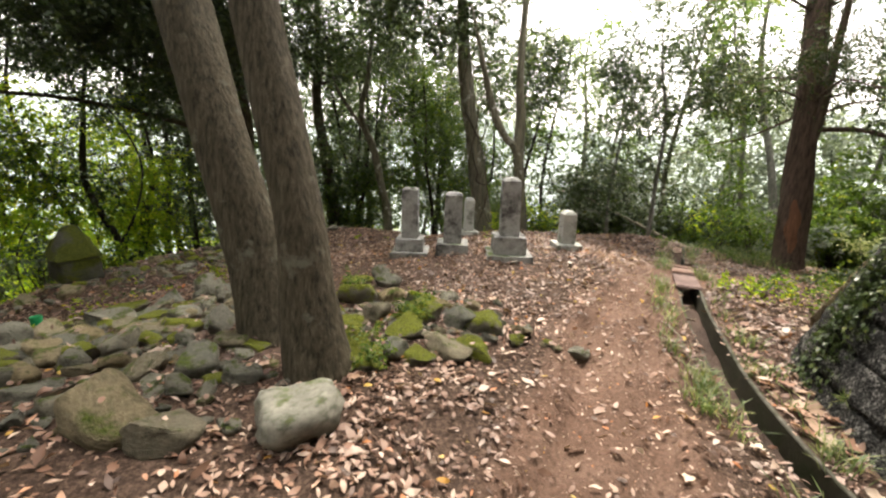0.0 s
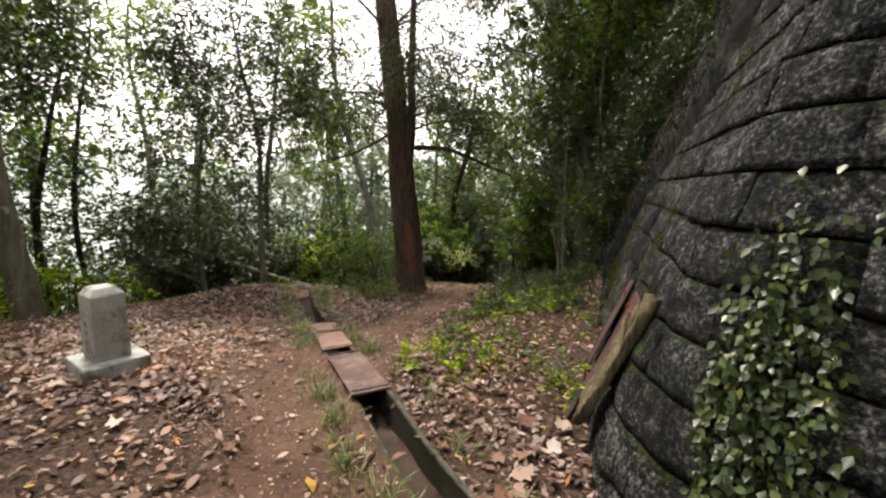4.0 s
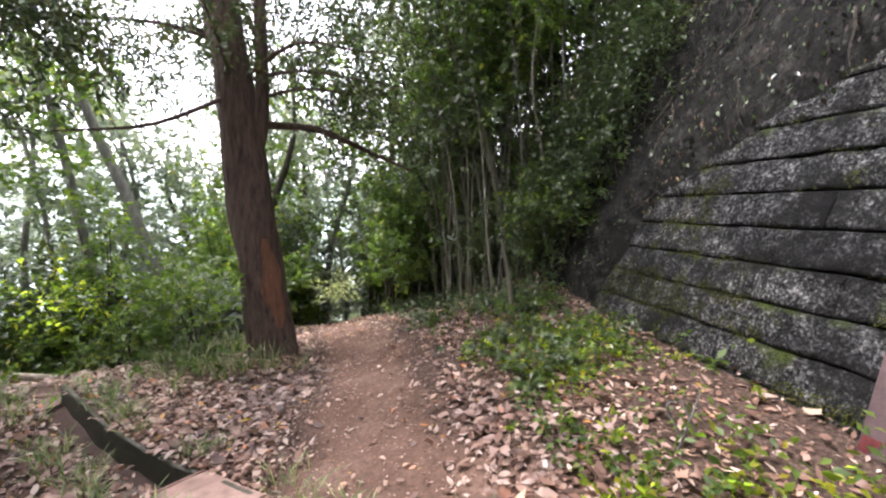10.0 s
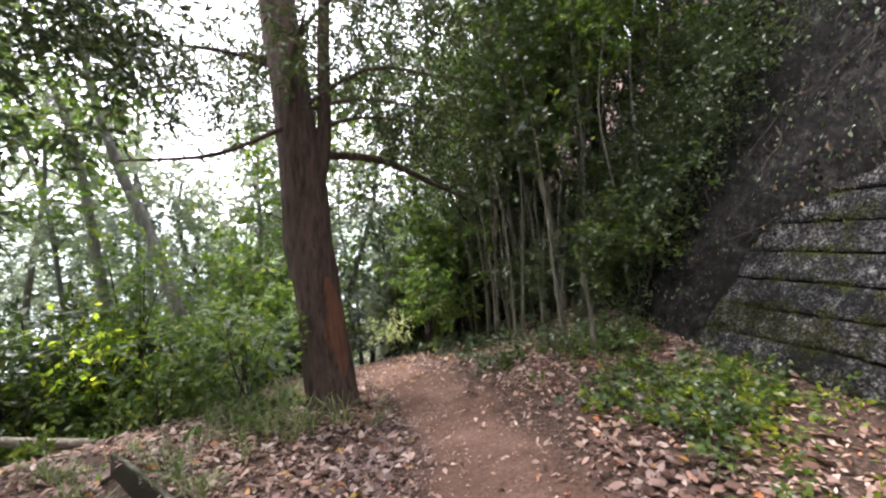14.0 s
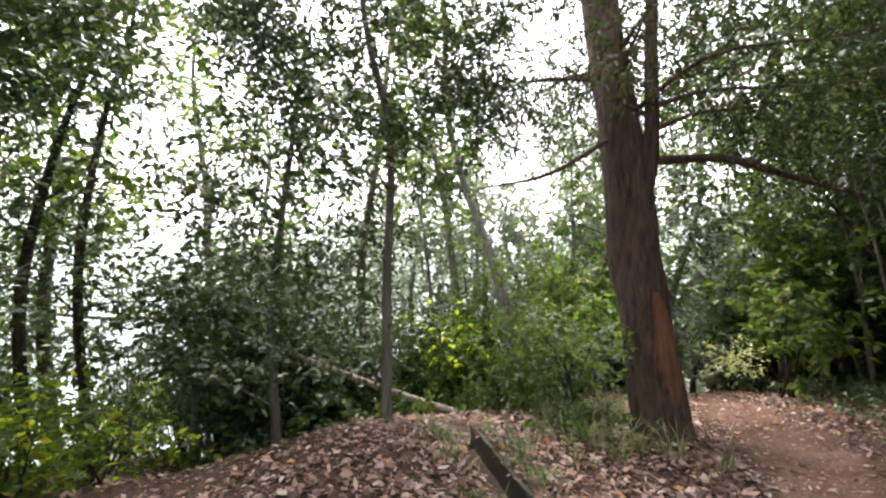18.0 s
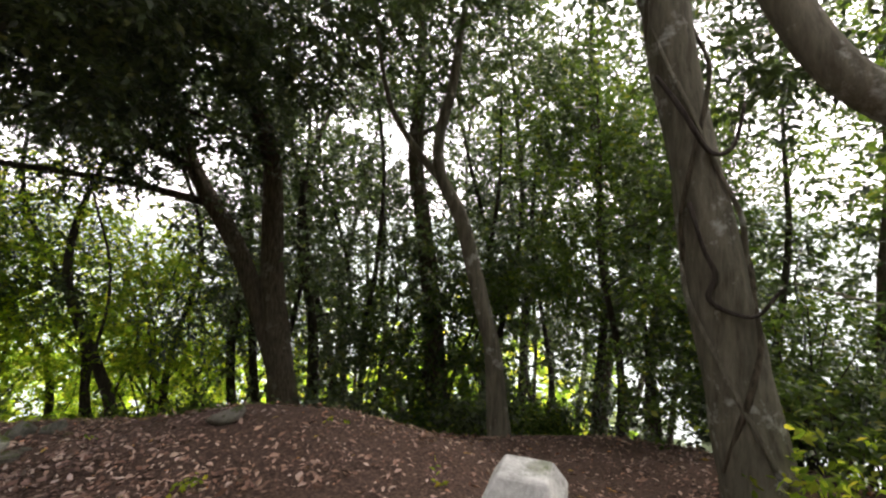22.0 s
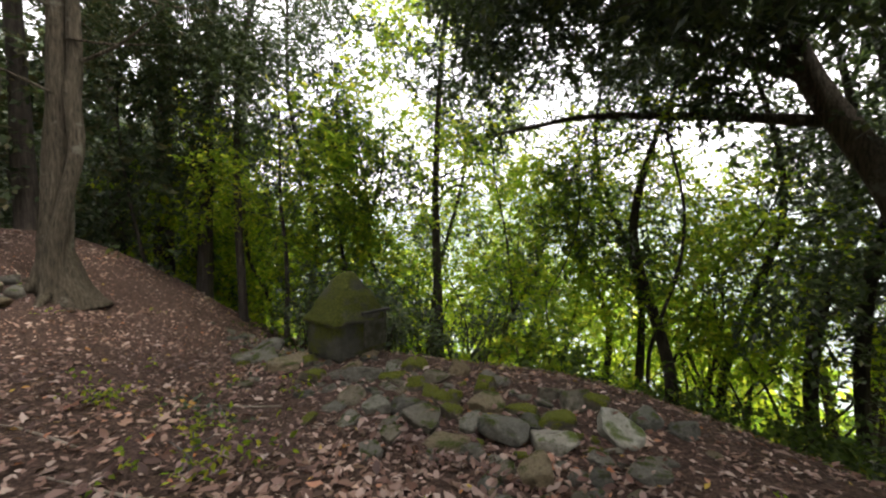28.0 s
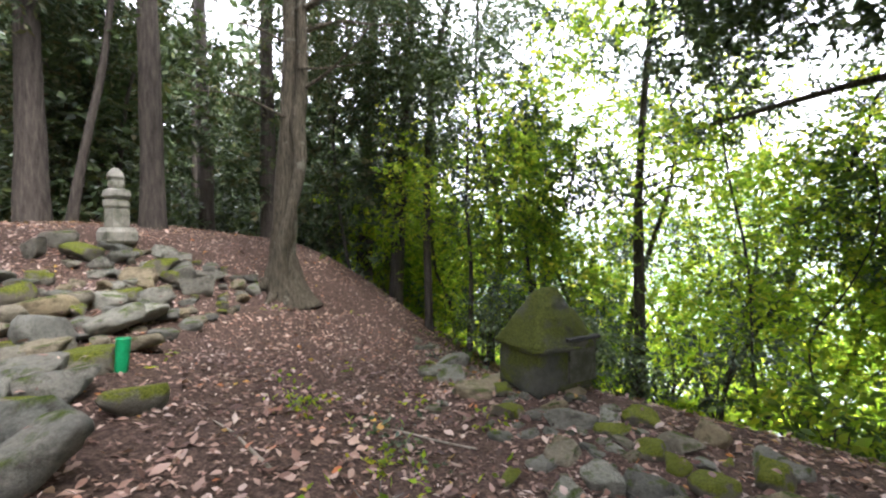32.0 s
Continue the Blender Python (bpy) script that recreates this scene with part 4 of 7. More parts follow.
def place_stupa():
    x, y = -1.38, -7.1
    z = gz(x, y) + 0.06
    st = thing("stone_stupa", (x, y, z), "small grey stone stupa of stacked rings on the stone platform", "stupa")
    pieces = (("base_stone", ((0.30, 0), (0.36, 0.05), (0.36, 0.17), (0.30, 0.24))), ("lower_body", ((0.21, 0), (0.22, 0.03), (0.22, 0.26), (0.2, 0.28))), ("lower_roof", ((0.2, 0), (0.23, 0.05), (0.22, 0.12), (0.16, 0.15))),
              ("middle_ring", ((0.2, 0), (0.24, 0.05), (0.22, 0.13), (0.17, 0.15))), ("neck", ((0.13, 0), (0.145, 0.08), (0.13, 0.14))), ("finial", ((0.13, 0), (0.155, 0.05), (0.13, 0.11), (0.05, 0.18))))
    h = 0.0
    for n, (name, prof) in enumerate(pieces):
        bm = turned(prof, 8 if n in (0, 1) else 20)
        bmesh.ops.transform(bm, matrix=pose(x + 0.006 * (n % 3), y, z + h, 0, 0, 11 * n) @ Matrix.Diagonal((0.68, 0.68, 0.95, 1)), verts=bm.verts)
        part(name, bm, PALE_ROCK, st)
        h += prof[-1][1] * 0.95 - 0.006


def place_shrine():
    x, y = -6.47, -4.18
    z = gz(x, y) + 0.01
    sh = thing("stone_shrine", (x, y, z), "small stone wayside shrine with a thick moss-covered roof", "shrine")
    b = pose(x, y, z, 0, 0, 200) @ Matrix.Diagonal((0.94, 0.94, 0.94, 1))
    bm = stone_block(0.70, 0.60, 0.50, 0.05, 0.04, 0, 0.016, 8)
    bmesh.ops.transform(bm, matrix=b, verts=bm.verts)
    part("body", bm, MOSSY, sh)
    bm = stone_block(0.34, 0.03, 0.38, 0.01, 0.0, 0, 0.003, 9)
    bmesh.ops.transform(bm, matrix=b @ pose(0.17, -0.31, 0.10), verts=bm.verts)
    part("niche_slab", bm, CONCRETE, sh, "bare grey slab closing the niche")
    bm = stone_block(0.42, 0.05, 0.035, 0.008, 0.0, 0, 0.003, 9)
    bmesh.ops.transform(bm, matrix=b @ pose(0.17, -0.315, 0.485), verts=bm.verts)
    part("lintel", bm, BLOCK_JOINT, sh)
    bm = bmesh.new()
    bmesh.ops.create_cube(bm, size=1, matrix=Matrix.Translation((0, 0, 0.5)))
    for v in bm.verts:
        k = 1.0 if v.co.z < 0.5 else 0.3
        v.co = Vector((v.co.x * 0.82 * k, v.co.y * 0.72 * k, 0.38 + v.co.z * 0.56))
    bmesh.ops.bevel(bm, geom=bm.edges[:], offset=0.09, segments=4, affect="EDGES", profile=0.5)
    bmesh.ops.subdivide_edges(bm, edges=[e for e in bm.edges if e.calc_length() > 0.1], cuts=4, use_grid_fill=True)
    for v in bm.verts:
        v.co += noise.noise_vector(v.co * 5) * 0.035 + noise.noise_vector(v.co * 16) * 0.014
    bmesh.ops.transform(bm, matrix=b, verts=bm.verts)
    part("roof", bm, MOSSY, sh, "roof wrapped in green moss")


def place_boards():
    """Rusted plates and a rotten slab leaning on the wall."""
    def corner(sv, z, out):
        # sv counts along the northern face
        p = U_2 * sv + FACE_2 * (FOOT_2 + BATTER * z - out)
        return Vector((p[0], p[1], z))

    def leaning(name, mat, corners, thick, label, category, out=0.035, spots=(), group="", streaks=()):
        base = corner(corners[2][0], corners[2][1], out + 0.05)
        ob = thing(name, base, label, category, group)
        bm = bmesh.new()
        front = [bm.verts.new(corner(s, z, out + thick + (0.05 if n > 1 else 0.0))) for n, (s, z) in enumerate(corners)]
        back = [bm.verts.new(corner(s, z, out + (0.05 if n > 1 else 0.0))) for n, (s, z) in enumerate(corners)]
        k = len(corners)
        bm.faces.new(front)
        bm.faces.new(back[::-1])
        for i in range(k):
            bm.faces.new((front[(i + 1) % k], front[i], back[i], back[(i + 1) % k]))
        bmesh.ops.recalc_face_normals(bm, faces=bm.faces)
        bmesh.ops.bevel(bm, geom=bm.edges[:], offset=0.003, segments=1, affect="EDGES")
        part("plate", bm, mat, ob)
        for s, z in spots:
            bm = bmesh.new()
            bmesh.ops.create_uvsphere(bm, u_segments=12, v_segments=6, radius=0.028)
            c = corner(s, z, out + thick + 0.05 * (corners[0][1] - z) / (corners[0][1] - corners[2][1]))
            bmesh.ops.transform(bm, matrix=Matrix.Translation(c) @ Matrix.Diagonal((0.35, 1, 1.1, 1)), verts=bm.verts)
            part("paint_spot", bm, RED_PAINT, ob, "spot of red paint")
        for s0, z0, s1, z1, wide in streaks:
            bm = bmesh.new()
            at = [(s0, z0, 0), (s0 - wide, z0, 0), (s1 - wide * 0.4, z1, 0), (s1, z1, 0)]
            quad = [bm.verts.new(corner(a, z, out + thick + 0.002 + 0.05 * (corners[0][1] - z) / (corners[0][1] - corners[2][1]))) for a, z, _ in at]
            bmesh.ops.solidify(bm, geom=[bm.faces.new(quad)], thickness=0.0015)
            part("paint_streak", bm, RED_PAINT, ob, "worn streak of red paint")
        return ob

    leaning("steel_plate", RUST, ((3.30, 0.83), (3.06, 0.87), (2.99, 0.12), (3.23, 0.12)), 0.012, "narrow rusted steel plate with red paint leaning on the wall", "steel plate", 0.035, ((3.25, 0.75), (3.10, 0.76)), "plates leaning on the wall", ((3.228, 0.2, 3.226, 0.125, 0.09),))
    leaning("steel_plate", RUST, ((2.80, 0.86), (2.50, 0.86), (2.44, 0.12), (2.77, 0.12)), 0.012, "broad rusted steel plate with red paint leaning on the wall", "steel plate", 0.03, ((2.75, 0.76), (2.55, 0.75)), "plates leaning on the wall", ((2.797, 0.85, 2.778, 0.30, 0.045),))
    leaning("steel_plate", RUST, ((2.63, 0.36), (2.46, 0.40), (2.36, 0.10), (2.57, 0.05)), 0.012, "short bent rusted plate at the foot of the others", "steel plate", 0.09, ((2.6, 0.3),), "plates leaning on the wall", ((2.575, 0.12, 2.38, 0.13, 0.02),))
    slab = thing("rotten_slab", corner(2.2, 0.17, 0.12), "pale rotten wooden slab split into two planks leaning on the wall", "wood slab")
    # (side by side at foot, at head, height of foot at both edges, height of head at both edges)
    for n, (foot, head, low, high) in enumerate((((2.205, 2.335), (2.212, 2.318), (0.22, 0.34), (0.93, 0.955)), ((2.075, 2.198), (2.092, 2.205), (0.30, 0.17), (0.985, 0.94)))):
        rows_n, cols_n = 40, 20
        v, f = [], []
        for side in (1, 0):
            for i in range(rows_n):
                k = i / (rows_n - 1)
                for j in range(cols_n):
                    q = j / (cols_n - 1)
                    rim = j in (0, cols_n - 1)
                    left, right = foot[0] + (head[0] - foot[0]) * k, foot[1] + (head[1] - foot[1]) * k
                    ragged = 0.012 * noise.noise(Vector((k * 9, q * 3, n + 2))) if rim else 0.0
                    sv = left + (right - left) * q + ragged
                    end = 0.035 * noise.noise(Vector((q * 9, n * 5, 3))) + 0.02 * noise.noise(Vector((q * 25, n * 5, 7)))
                    z = (low[0] + (low[1] - low[0]) * q) * (1 - k) + (high[0] + (high[1] - high[0]) * q) * k + (end if i in (0, rows_n - 1) else 0.0)
                    lean = 0.14 - 0.075 * k
                    grain = 0.010 * noise.noise(Vector((sv * 75, z * 3.0, n))) + 0.006 * noise.noise(Vector((sv * 190, z * 6, n))) + 0.012 * noise.noise(Vector((sv * 11, z * 4, n + 8)))
                    rot = -0.02 * max(0.0, noise.noise(Vector((sv * 14, z * 9, 4 + n))) - 0.28) / 0.3
                    face = lean + (0.004 if n else 0.0) - (0.012 if rim else 0.0) + grain + rot
                    v.append(corner(sv, z, face if side else lean - 0.055))
        m = rows_n * cols_n
        for i in range(rows_n - 1):
            for j in range(cols_n - 1):
                c = i * cols_n + j
                f += [(c, c + 1, c + cols_n + 1, c + cols_n), (m + c, m + c + cols_n, m + c + cols_n + 1, m + c + 1)]
        loop = list(range(cols_n)) + [i * cols_n + cols_n - 1 for i in range(1, rows_n)] + [(rows_n - 1) * cols_n + j for j in reversed(range(cols_n - 1))] + [i * cols_n for i in reversed(range(1, rows_n - 1))]
        f += [(p, p + m, q + m, q) for p, q in zip(loop, loop[1:] + loop[:1])]
        link_mesh("plank", v, f, ROT_WOOD, slab)
    for n, (s0, z0, s1, z1) in enumerate(((2.345, 0.80, 2.12, 0.78), (2.31, 0.85, 2.10, 0.75), (2.33, 0.78, 2.16, 0.80))):
        vv, ff = tube([corner(s0, z0, 0.105), corner((s0 + s1) / 2, (z0 + z1) / 2, 0.112), corner(s1, z1, 0.105)], [0.008, 0.010, 0.005], 6, 0.1, n, 3)
        link_mesh("splinter", vv, ff, ROT_WOOD, slab)


def place_small():
    x, y = -2.98, -4.16
    z = gz(x, y) - 0.01
    v = thing("flower_tube", (x, y, z), "upright green plastic flower tube beside the stones", "vase")
    bm = turned(((0.036, 0), (0.044, 0.004), (0.05, 0.26), (0.053, 0.265), (0.049, 0.27), (0.042, 0.26), (0.032, 0.03)), 24)
    bmesh.ops.transform(bm, matrix=pose(x, y, z, 3, -4, 0), verts=bm.verts)
    part("tube", bm, GREEN_PLASTIC, v)
    for k, (a, b, r0) in enumerate((((-5.25, -1.75), (-4.3, -2.55), 0.012), ((-4.95, -1.6), (-4.1, -2.05), 0.009), ((-4.4, -2.9), (-3.9, -3.4), 0.01), ((-5.6, -3.2), (-4.9, -3.6), 0.008), ((0.6, 1.0), (1.0, 0.6), 0.007))):
        pts = [(a[0] + (b[0] - a[0]) * t, a[1] + (b[1] - a[1]) * t + 0.06 * math.sin(3 * t + k), 0) for t in (0, 0.33, 0.66, 1)]
        pts = [(px, py, gz(px, py) + 0.012) for px, py, _ in pts]
        vv, ff = tube(pts, [r0, r0 * 0.8, r0 * 0.5], 7, 0.12, k, 4)
        tagged(link_mesh("fallen_twig", vv, ff, CUT_WOOD), "bare fallen twig on the leaf litter", "twig", "fallen twigs")


place_wall()
place_gutter()
place_graves()
place_stones()
place_stupa()
place_shrine()
place_boards()
place_small()


# ---- trees ----
def crown_leaves(clumps, twigs, per, size, seed, droop=0.25, narrow=0.46, twig=0.38, squash=0.75):
    """Leaves on short twigs round the clumps (x, y, z, r)."""
    r = np.random.default_rng(seed)
    c = np.array(clumps, float)
    w = c[:, 3] ** 2
    pick = r.choice(len(c), twigs, p=w / w.sum())
    u = unit(r.normal(size=(twigs, 3))) * (r.random((twigs, 1)) ** 0.45)
    u[:, 2] *= squash
    start = c[pick, :3] + u * c[pick, 3:4]
    way = unit(u * 0.7 + r.normal(size=(twigs, 3)) * 0.45 + np.array([0, 0, -droop]))
    t = (np.arange(per) + 0.4) / per
    length = twig * r.uniform(0.6, 1.3, twigs)
    pos = start[:, None] + way[:, None] * (t[None, :, None] * length[:, None, None])
    side = unit(np.cross(way, np.array([0.05, 0.03, 1.0])))
    sign = np.where(np.arange(per) % 2, 1.0, -1.0)
    along = way[:, None] * 0.6 + side[:, None] * sign[None, :, None] * 0.75 + r.normal(size=(twigs, per, 3)) * 0.45 + np.array([0, 0, -0.15])
    up = np.array([0, 0, 1.0]) + r.normal(size=(twigs, per, 3)) * 0.75
    n = twigs * per
    L = size * r.uniform(0.65, 1.25, n)
    return leaves(pos.reshape(n, 3), along.reshape(n, 3), up.reshape(n, 3), L, L * narrow * r.uniform(0.8, 1.2, n))


def tree(name, label, trunk, radii, wood, clumps, leaf, twigs, per=9, size=0.085, limbs=(), seed=0, group="", sides=12, lumpy=0.06, droop=0.25, narrow=0.46, twig=0.38, branch_to=5, category="tree"):
    """A tree: trunk, limbs given or grown towards the clumps, and a crown of leaves."""
    base = trunk[0]
    t = thing(name, base, label, category, group)
    first = Vector(trunk[0]) - (Vector(trunk[1]) - Vector(trunk[0])).normalized() * 0.25
    pts = [tuple(first)] + [tuple(p) for p in trunk]
    v, f = tube(pts, [radii[0] * 1.45] + [radii[0] * 1.12] + list(radii[1:]), sides, lumpy, seed, 7 if sides > 9 else 4)
    link_mesh("trunk", v, f, wood, t)
    for k, (lp, lr) in enumerate(limbs):
        v, f = tube(lp, lr, 8, lumpy, seed + k + 1, 5)
        link_mesh("limb", v, f, wood, t)
    line = smooth_line(trunk, 5)
    r = np.random.default_rng(seed + 99)
    if len(clumps) and branch_to:
        for k in r.choice(len(clumps), min(branch_to, len(clumps)), replace=False):
            c = np.array(clumps[k][:3])
            d = np.linalg.norm(line - c, axis=1) + np.where(line[:, 2] > c[2] - 0.1, 0.6, 0)
            i = int(np.argmin(d))
            a = line[i]
            mid = (a + c) / 2 + np.array([0, 0, 0.12]) * np.linalg.norm(c - a) + r.normal(0, 0.06, 3)
            rr = min(0.03, 0.3 * float(np.interp(i / max(1, len(line) - 1), np.linspace(0, 1, len(radii)), radii)))
            v, f = tube([a, mid, c, c + (c - mid) * 0.5], [rr, rr * 0.7, rr * 0.4, rr * 0.15], 5, 0.08, seed + k, 3)
            link_mesh("branch", v, f, wood, t)
    if twigs:
        v, tr = crown_leaves(clumps, twigs, per, size, seed + 5, droop, narrow, twig)
        tri_mesh("crown", v, tr, leaf, t)
    return t


def grown(x, y, h, radius, lean, wood, leaf, twigs, label, seed, bare=0.35, spread=1.3, n=10, size=0.09, per=9, clump=(0.4, 0.8), group="trees round the clearing", name="tree", bend=0.25, branch_to=5, droop=0.25, narrow=0.46, twig=0.38, top=1.0):
    """A tree of height h with clumps of leaves above the bare part of its trunk."""
    r = np.random.default_rng(seed)
    z = gz(x, y)
    pts, k = [], max(5, int(h / 0.8))
    ph = r.uniform(0, 6.28)
    for i in range(k + 1):
        t = i / k
        wob = bend * 0.32 * min(1.0, 2.2 * t)
        pts.append((x + lean[0] * h * t + wob * (math.sin(ph + 4.1 * t) - math.sin(ph)) + 0.12 * bend * math.sin(2 * ph + 11 * t) * t, y + lean[1] * h * t + wob * (math.cos(1.7 * ph + 4.7 * t) - math.cos(1.7 * ph)) + 0.12 * bend * math.cos(ph + 9 * t) * t, z + h * t))
    radii = [radius * (1 - 0.72 * i / k) for i in range(k + 1)]
    clumps = []
    for i in range(n):
        t = bare + (top - bare) * (i + r.random()) / n
        a = r.uniform(0, 6.28)
        d = spread * (0.25 + 0.75 * r.random()) * (1.15 - 0.7 * max(0, t - 0.5))
        c = np.array([np.interp(t, np.linspace(0, 1, k + 1), [p[j] for p in pts]) for j in range(3)])
        clumps.append((c[0] + d * math.cos(a), c[1] + d * math.sin(a), c[2] + r.normal(0, 0.2), r.uniform(*clump)))
    return tree(name, label, pts, radii, wood, clumps, leaf, int(twigs * 0.48), per, size * 1.28, (), seed, group, 8, 0.05, droop, max(narrow, 0.3) * 1.12, twig, branch_to)


def shrub(x, y, h, w, leaf, twigs, label, seed, wood=None, size=0.07, per=8, stems=5, clump=(0.22, 0.42), group="undergrowth shrubs", narrow=0.45):
    r = np.random.default_rng(seed)
    z = gz(x, y)
    s = thing("shrub", (x, y, z), label, "shrub", group)
    clumps = []
    for k in range(stems):
        a, d = r.uniform(0, 6.28), w * r.uniform(0.25, 0.9)
        tip = (x + d * math.cos(a), y + d * math.sin(a), z + h * r.uniform(0.6, 1.0))
        mid = (x + 0.4 * d * math.cos(a) + r.normal(0, 0.05), y + 0.4 * d * math.sin(a) + r.normal(0, 0.05), z + h * 0.5)
        rr = 0.006 + 0.006 * h
        v, f = tube([(x + r.normal(0, 0.05), y + r.normal(0, 0.05), z - 0.06), mid, tip], [rr, rr * 0.8, rr * 0.3], 5, 0.06, seed + k, 3)
        link_mesh("stem", v, f, wood or BARK_DARK, s)
        for t in (0.55, 0.8, 1.0):
            clumps.append((mid[0] + (tip[0] - mid[0]) * (t * 2 - 1) + r.normal(0, 0.12), mid[1] + (tip[1] - mid[1]) * (t * 2 - 1) + r.normal(0, 0.12), z + (tip[2] - z) * t, r.uniform(*clump)))
    v, tr = crown_leaves(clumps, int(twigs * 0.48) if twigs > 60 else twigs, per, size * (1.28 if twigs > 60 else 1), seed + 3, 0.15, narrow * 1.12, 0.3)
    tri_mesh("foliage", v, tr, leaf, s)
    return s


def place_marked_trees():
    r = np.random.default_rng(12)
    q = np.random.default_rng(13)
    # Crown clumps; the highest stand out of view, added to shade the ground.
    roof = [(q.uniform(-10.5, -6.6), q.uniform(-4.5, 3.0), q.uniform(5.6, 8.4), 0.85) for _ in range(44)]
    roof += [(q.uniform(-10.6, -8.2), q.uniform(-4.5, 0.4), q.uniform(3.7, 5.6), 0.6) for _ in range(22)]
    over = np.random.default_rng(14)
    shade = [(q.uniform(-9.0, -6.2), q.uniform(0.0, 4.6), q.uniform(5.6, 8.4), 0.85) for _ in range(16)]
    shade += [(q.uniform(-9.5, -4.6), q.uniform(-1.5, 4.6), q.uniform(6.4, 8.8), 0.9) for _ in range(26)]
    shade += [(q.uniform(-8.2, -6.0), q.uniform(5.2, 7.0), q.uniform(3.0, 4.9), 0.5) for _ in range(11)]
    roof += [(over.uniform(-12.8, -10.8), over.uniform(-3.2, 0.3), over.uniform(2.5, 4.1), 0.5) for _ in range(15)]
    shade += [(over.uniform(-9.9, -8.2), over.uniform(5.8, 7.4), over.uniform(2.9, 5.6), 0.5) for _ in range(14)]
    # above the view, added to keep the sun off the western crest
    shade += [(over.uniform(-11.5, -8.3), over.uniform(3.4, 6.6), over.uniform(7.0, 8.8), 0.9) for _ in range(18)]
    # great cedar beside the path
    low = [(-0.5 + r.normal(0, 1.4), 7.9 + r.normal(0, 1.2), 3.0 + 3.6 * r.random(), 0.6) for _ in range(30)] + [(-0.4 + 2.1 * math.cos(a * 1.7) * (0.5 + 0.5 * r.random()), 7.6 + 1.6 * math.sin(a * 1.7) * (0.4 + 0.6 * r.random()), 2.7 + 1.7 * r.random(), 0.45) for a in range(24)] + [(1.0, 7.6, 2.5, 0.4), (1.5, 7.4, 2.35, 0.4), (-1.6, 7.5, 2.8, 0.45), (-2.2, 7.1, 3.2, 0.5), (0.6, 7.9, 3.3, 0.5)]
    cedar = tree("cedar_tree", "tall leaning cedar with a stripped orange patch beside the path", [(-0.12, 7.52, -0.42), (-0.24, 7.62, 0.7), (-0.32, 7.68, 1.45), (-0.43, 7.76, 2.7), (-0.57, 7.86, 4.0), (-0.85, 8.1, 6.5), (-1.1, 8.3, 9.5)], [0.27, 0.25, 0.245, 0.225, 0.20, 0.15, 0.08], BARK_CEDAR, low, LEAF_CEDAR, 2700, 12, 0.09,
                 (([(-0.27, 7.66, 1.75), (-0.16, 7.58, 2.25), (-0.14, 7.58, 3.3), (-0.12, 7.58, 4.2), (-0.05, 7.6, 6.5)], [0.09, 0.085, 0.07, 0.06, 0.03]),
                  ([(-0.15, 7.6, 2.25), (0.5, 7.5, 2.22), (1.1, 7.45, 2.0), (1.7, 7.3, 1.75)], [0.05, 0.04, 0.03, 0.012]),
                  ([(-0.4, 7.7, 2.6), (-1.2, 7.3, 2.1), (-1.9, 6.9, 1.9)], [0.03, 0.02, 0.008])), 31, "", 16, 0.07, 0.5, 0.3, 0.5, 14)
    v, f = [], []
    for i in range(10):
        z = -0.15 + 1.05 * i / 9
        for j in range(5):
            a = radians(-97 + 11 * j + 6 * math.sin(i * 1.3))
            w = math.sin(math.pi * min(1, max(0, i / 9)))
            a = radians(-75) + (a - radians(-75)) * (0.25 + 0.75 * w)
            cx, cy = np.interp(z, [-0.42, 0.7, 1.45], [-0.12, -0.24, -0.32]), np.interp(z, [-0.42, 0.7, 1.45], [7.52, 7.62, 7.68])
            rr = 0.285 + 0.03 * (1 - i / 9) + 0.006 * (w > 0.1)
            v.append((cx + rr * math.cos(a), cy + rr * math.sin(a), z))
    for i in range(9):
        for j in range(4):
            f.append((i * 5 + j, i * 5 + j + 1, i * 5 + j + 6, i * 5 + j + 5))
    link_mesh("stripped_bark", v, f, INNER_BARK, cedar, "orange patch where the bark has come off")

    # two trees leaning together on the stone mound
    tree("conifer_tree", "leaning grey-brown conifer trunk with furrowed bark on the stone mound", [(0.04, -2.37, 0.2), (-0.12, -2.38, 0.75), (-0.33, -2.37, 1.46), (-0.73, -2.44, 2.64), (-1.1, -2.5, 3.9), (-1.6, -2.6, 6.0), (-2.0, -2.7, 9.0)], [0.205, 0.18, 0.165, 0.15, 0.14, 0.11, 0.06], BARK_BROWN,
         [(-1.0 + r.normal(0, 1.9), -2.2 + r.normal(0, 1.9), 5.6 + 3 * r.random(), 0.9) for _ in range(40)], LEAF_CEDAR, 1100, 12, 0.15, (), 41, "pair of trees on the stone mound", 18, 0.05, 0.45, 0.25, 0.5, 6)
    tree("conifer_tree", "leaning brown conifer trunk close behind its neighbour on the mound", [(-0.83, -2.40, 0.2), (-1.04, -2.47, 0.8), (-1.31, -2.57, 1.5), (-1.84, -2.74, 2.84), (-2.4, -2.9, 4.2), (-3.1, -3.0, 7.0), (-3.5, -3.1, 10.0)], [0.26, 0.235, 0.225, 0.21, 0.18, 0.14, 0.06], BARK_BROWN,
         [(-3.4 + r.normal(0, 1.9), -3.4 + r.normal(0, 2.0), 5.8 + 3.5 * r.random(), 0.9) for _ in range(40)], LEAF_CEDAR, 1100, 12, 0.15, (), 42, "pair of trees on the stone mound", 18, 0.05, 0.45, 0.25, 0.5, 6)

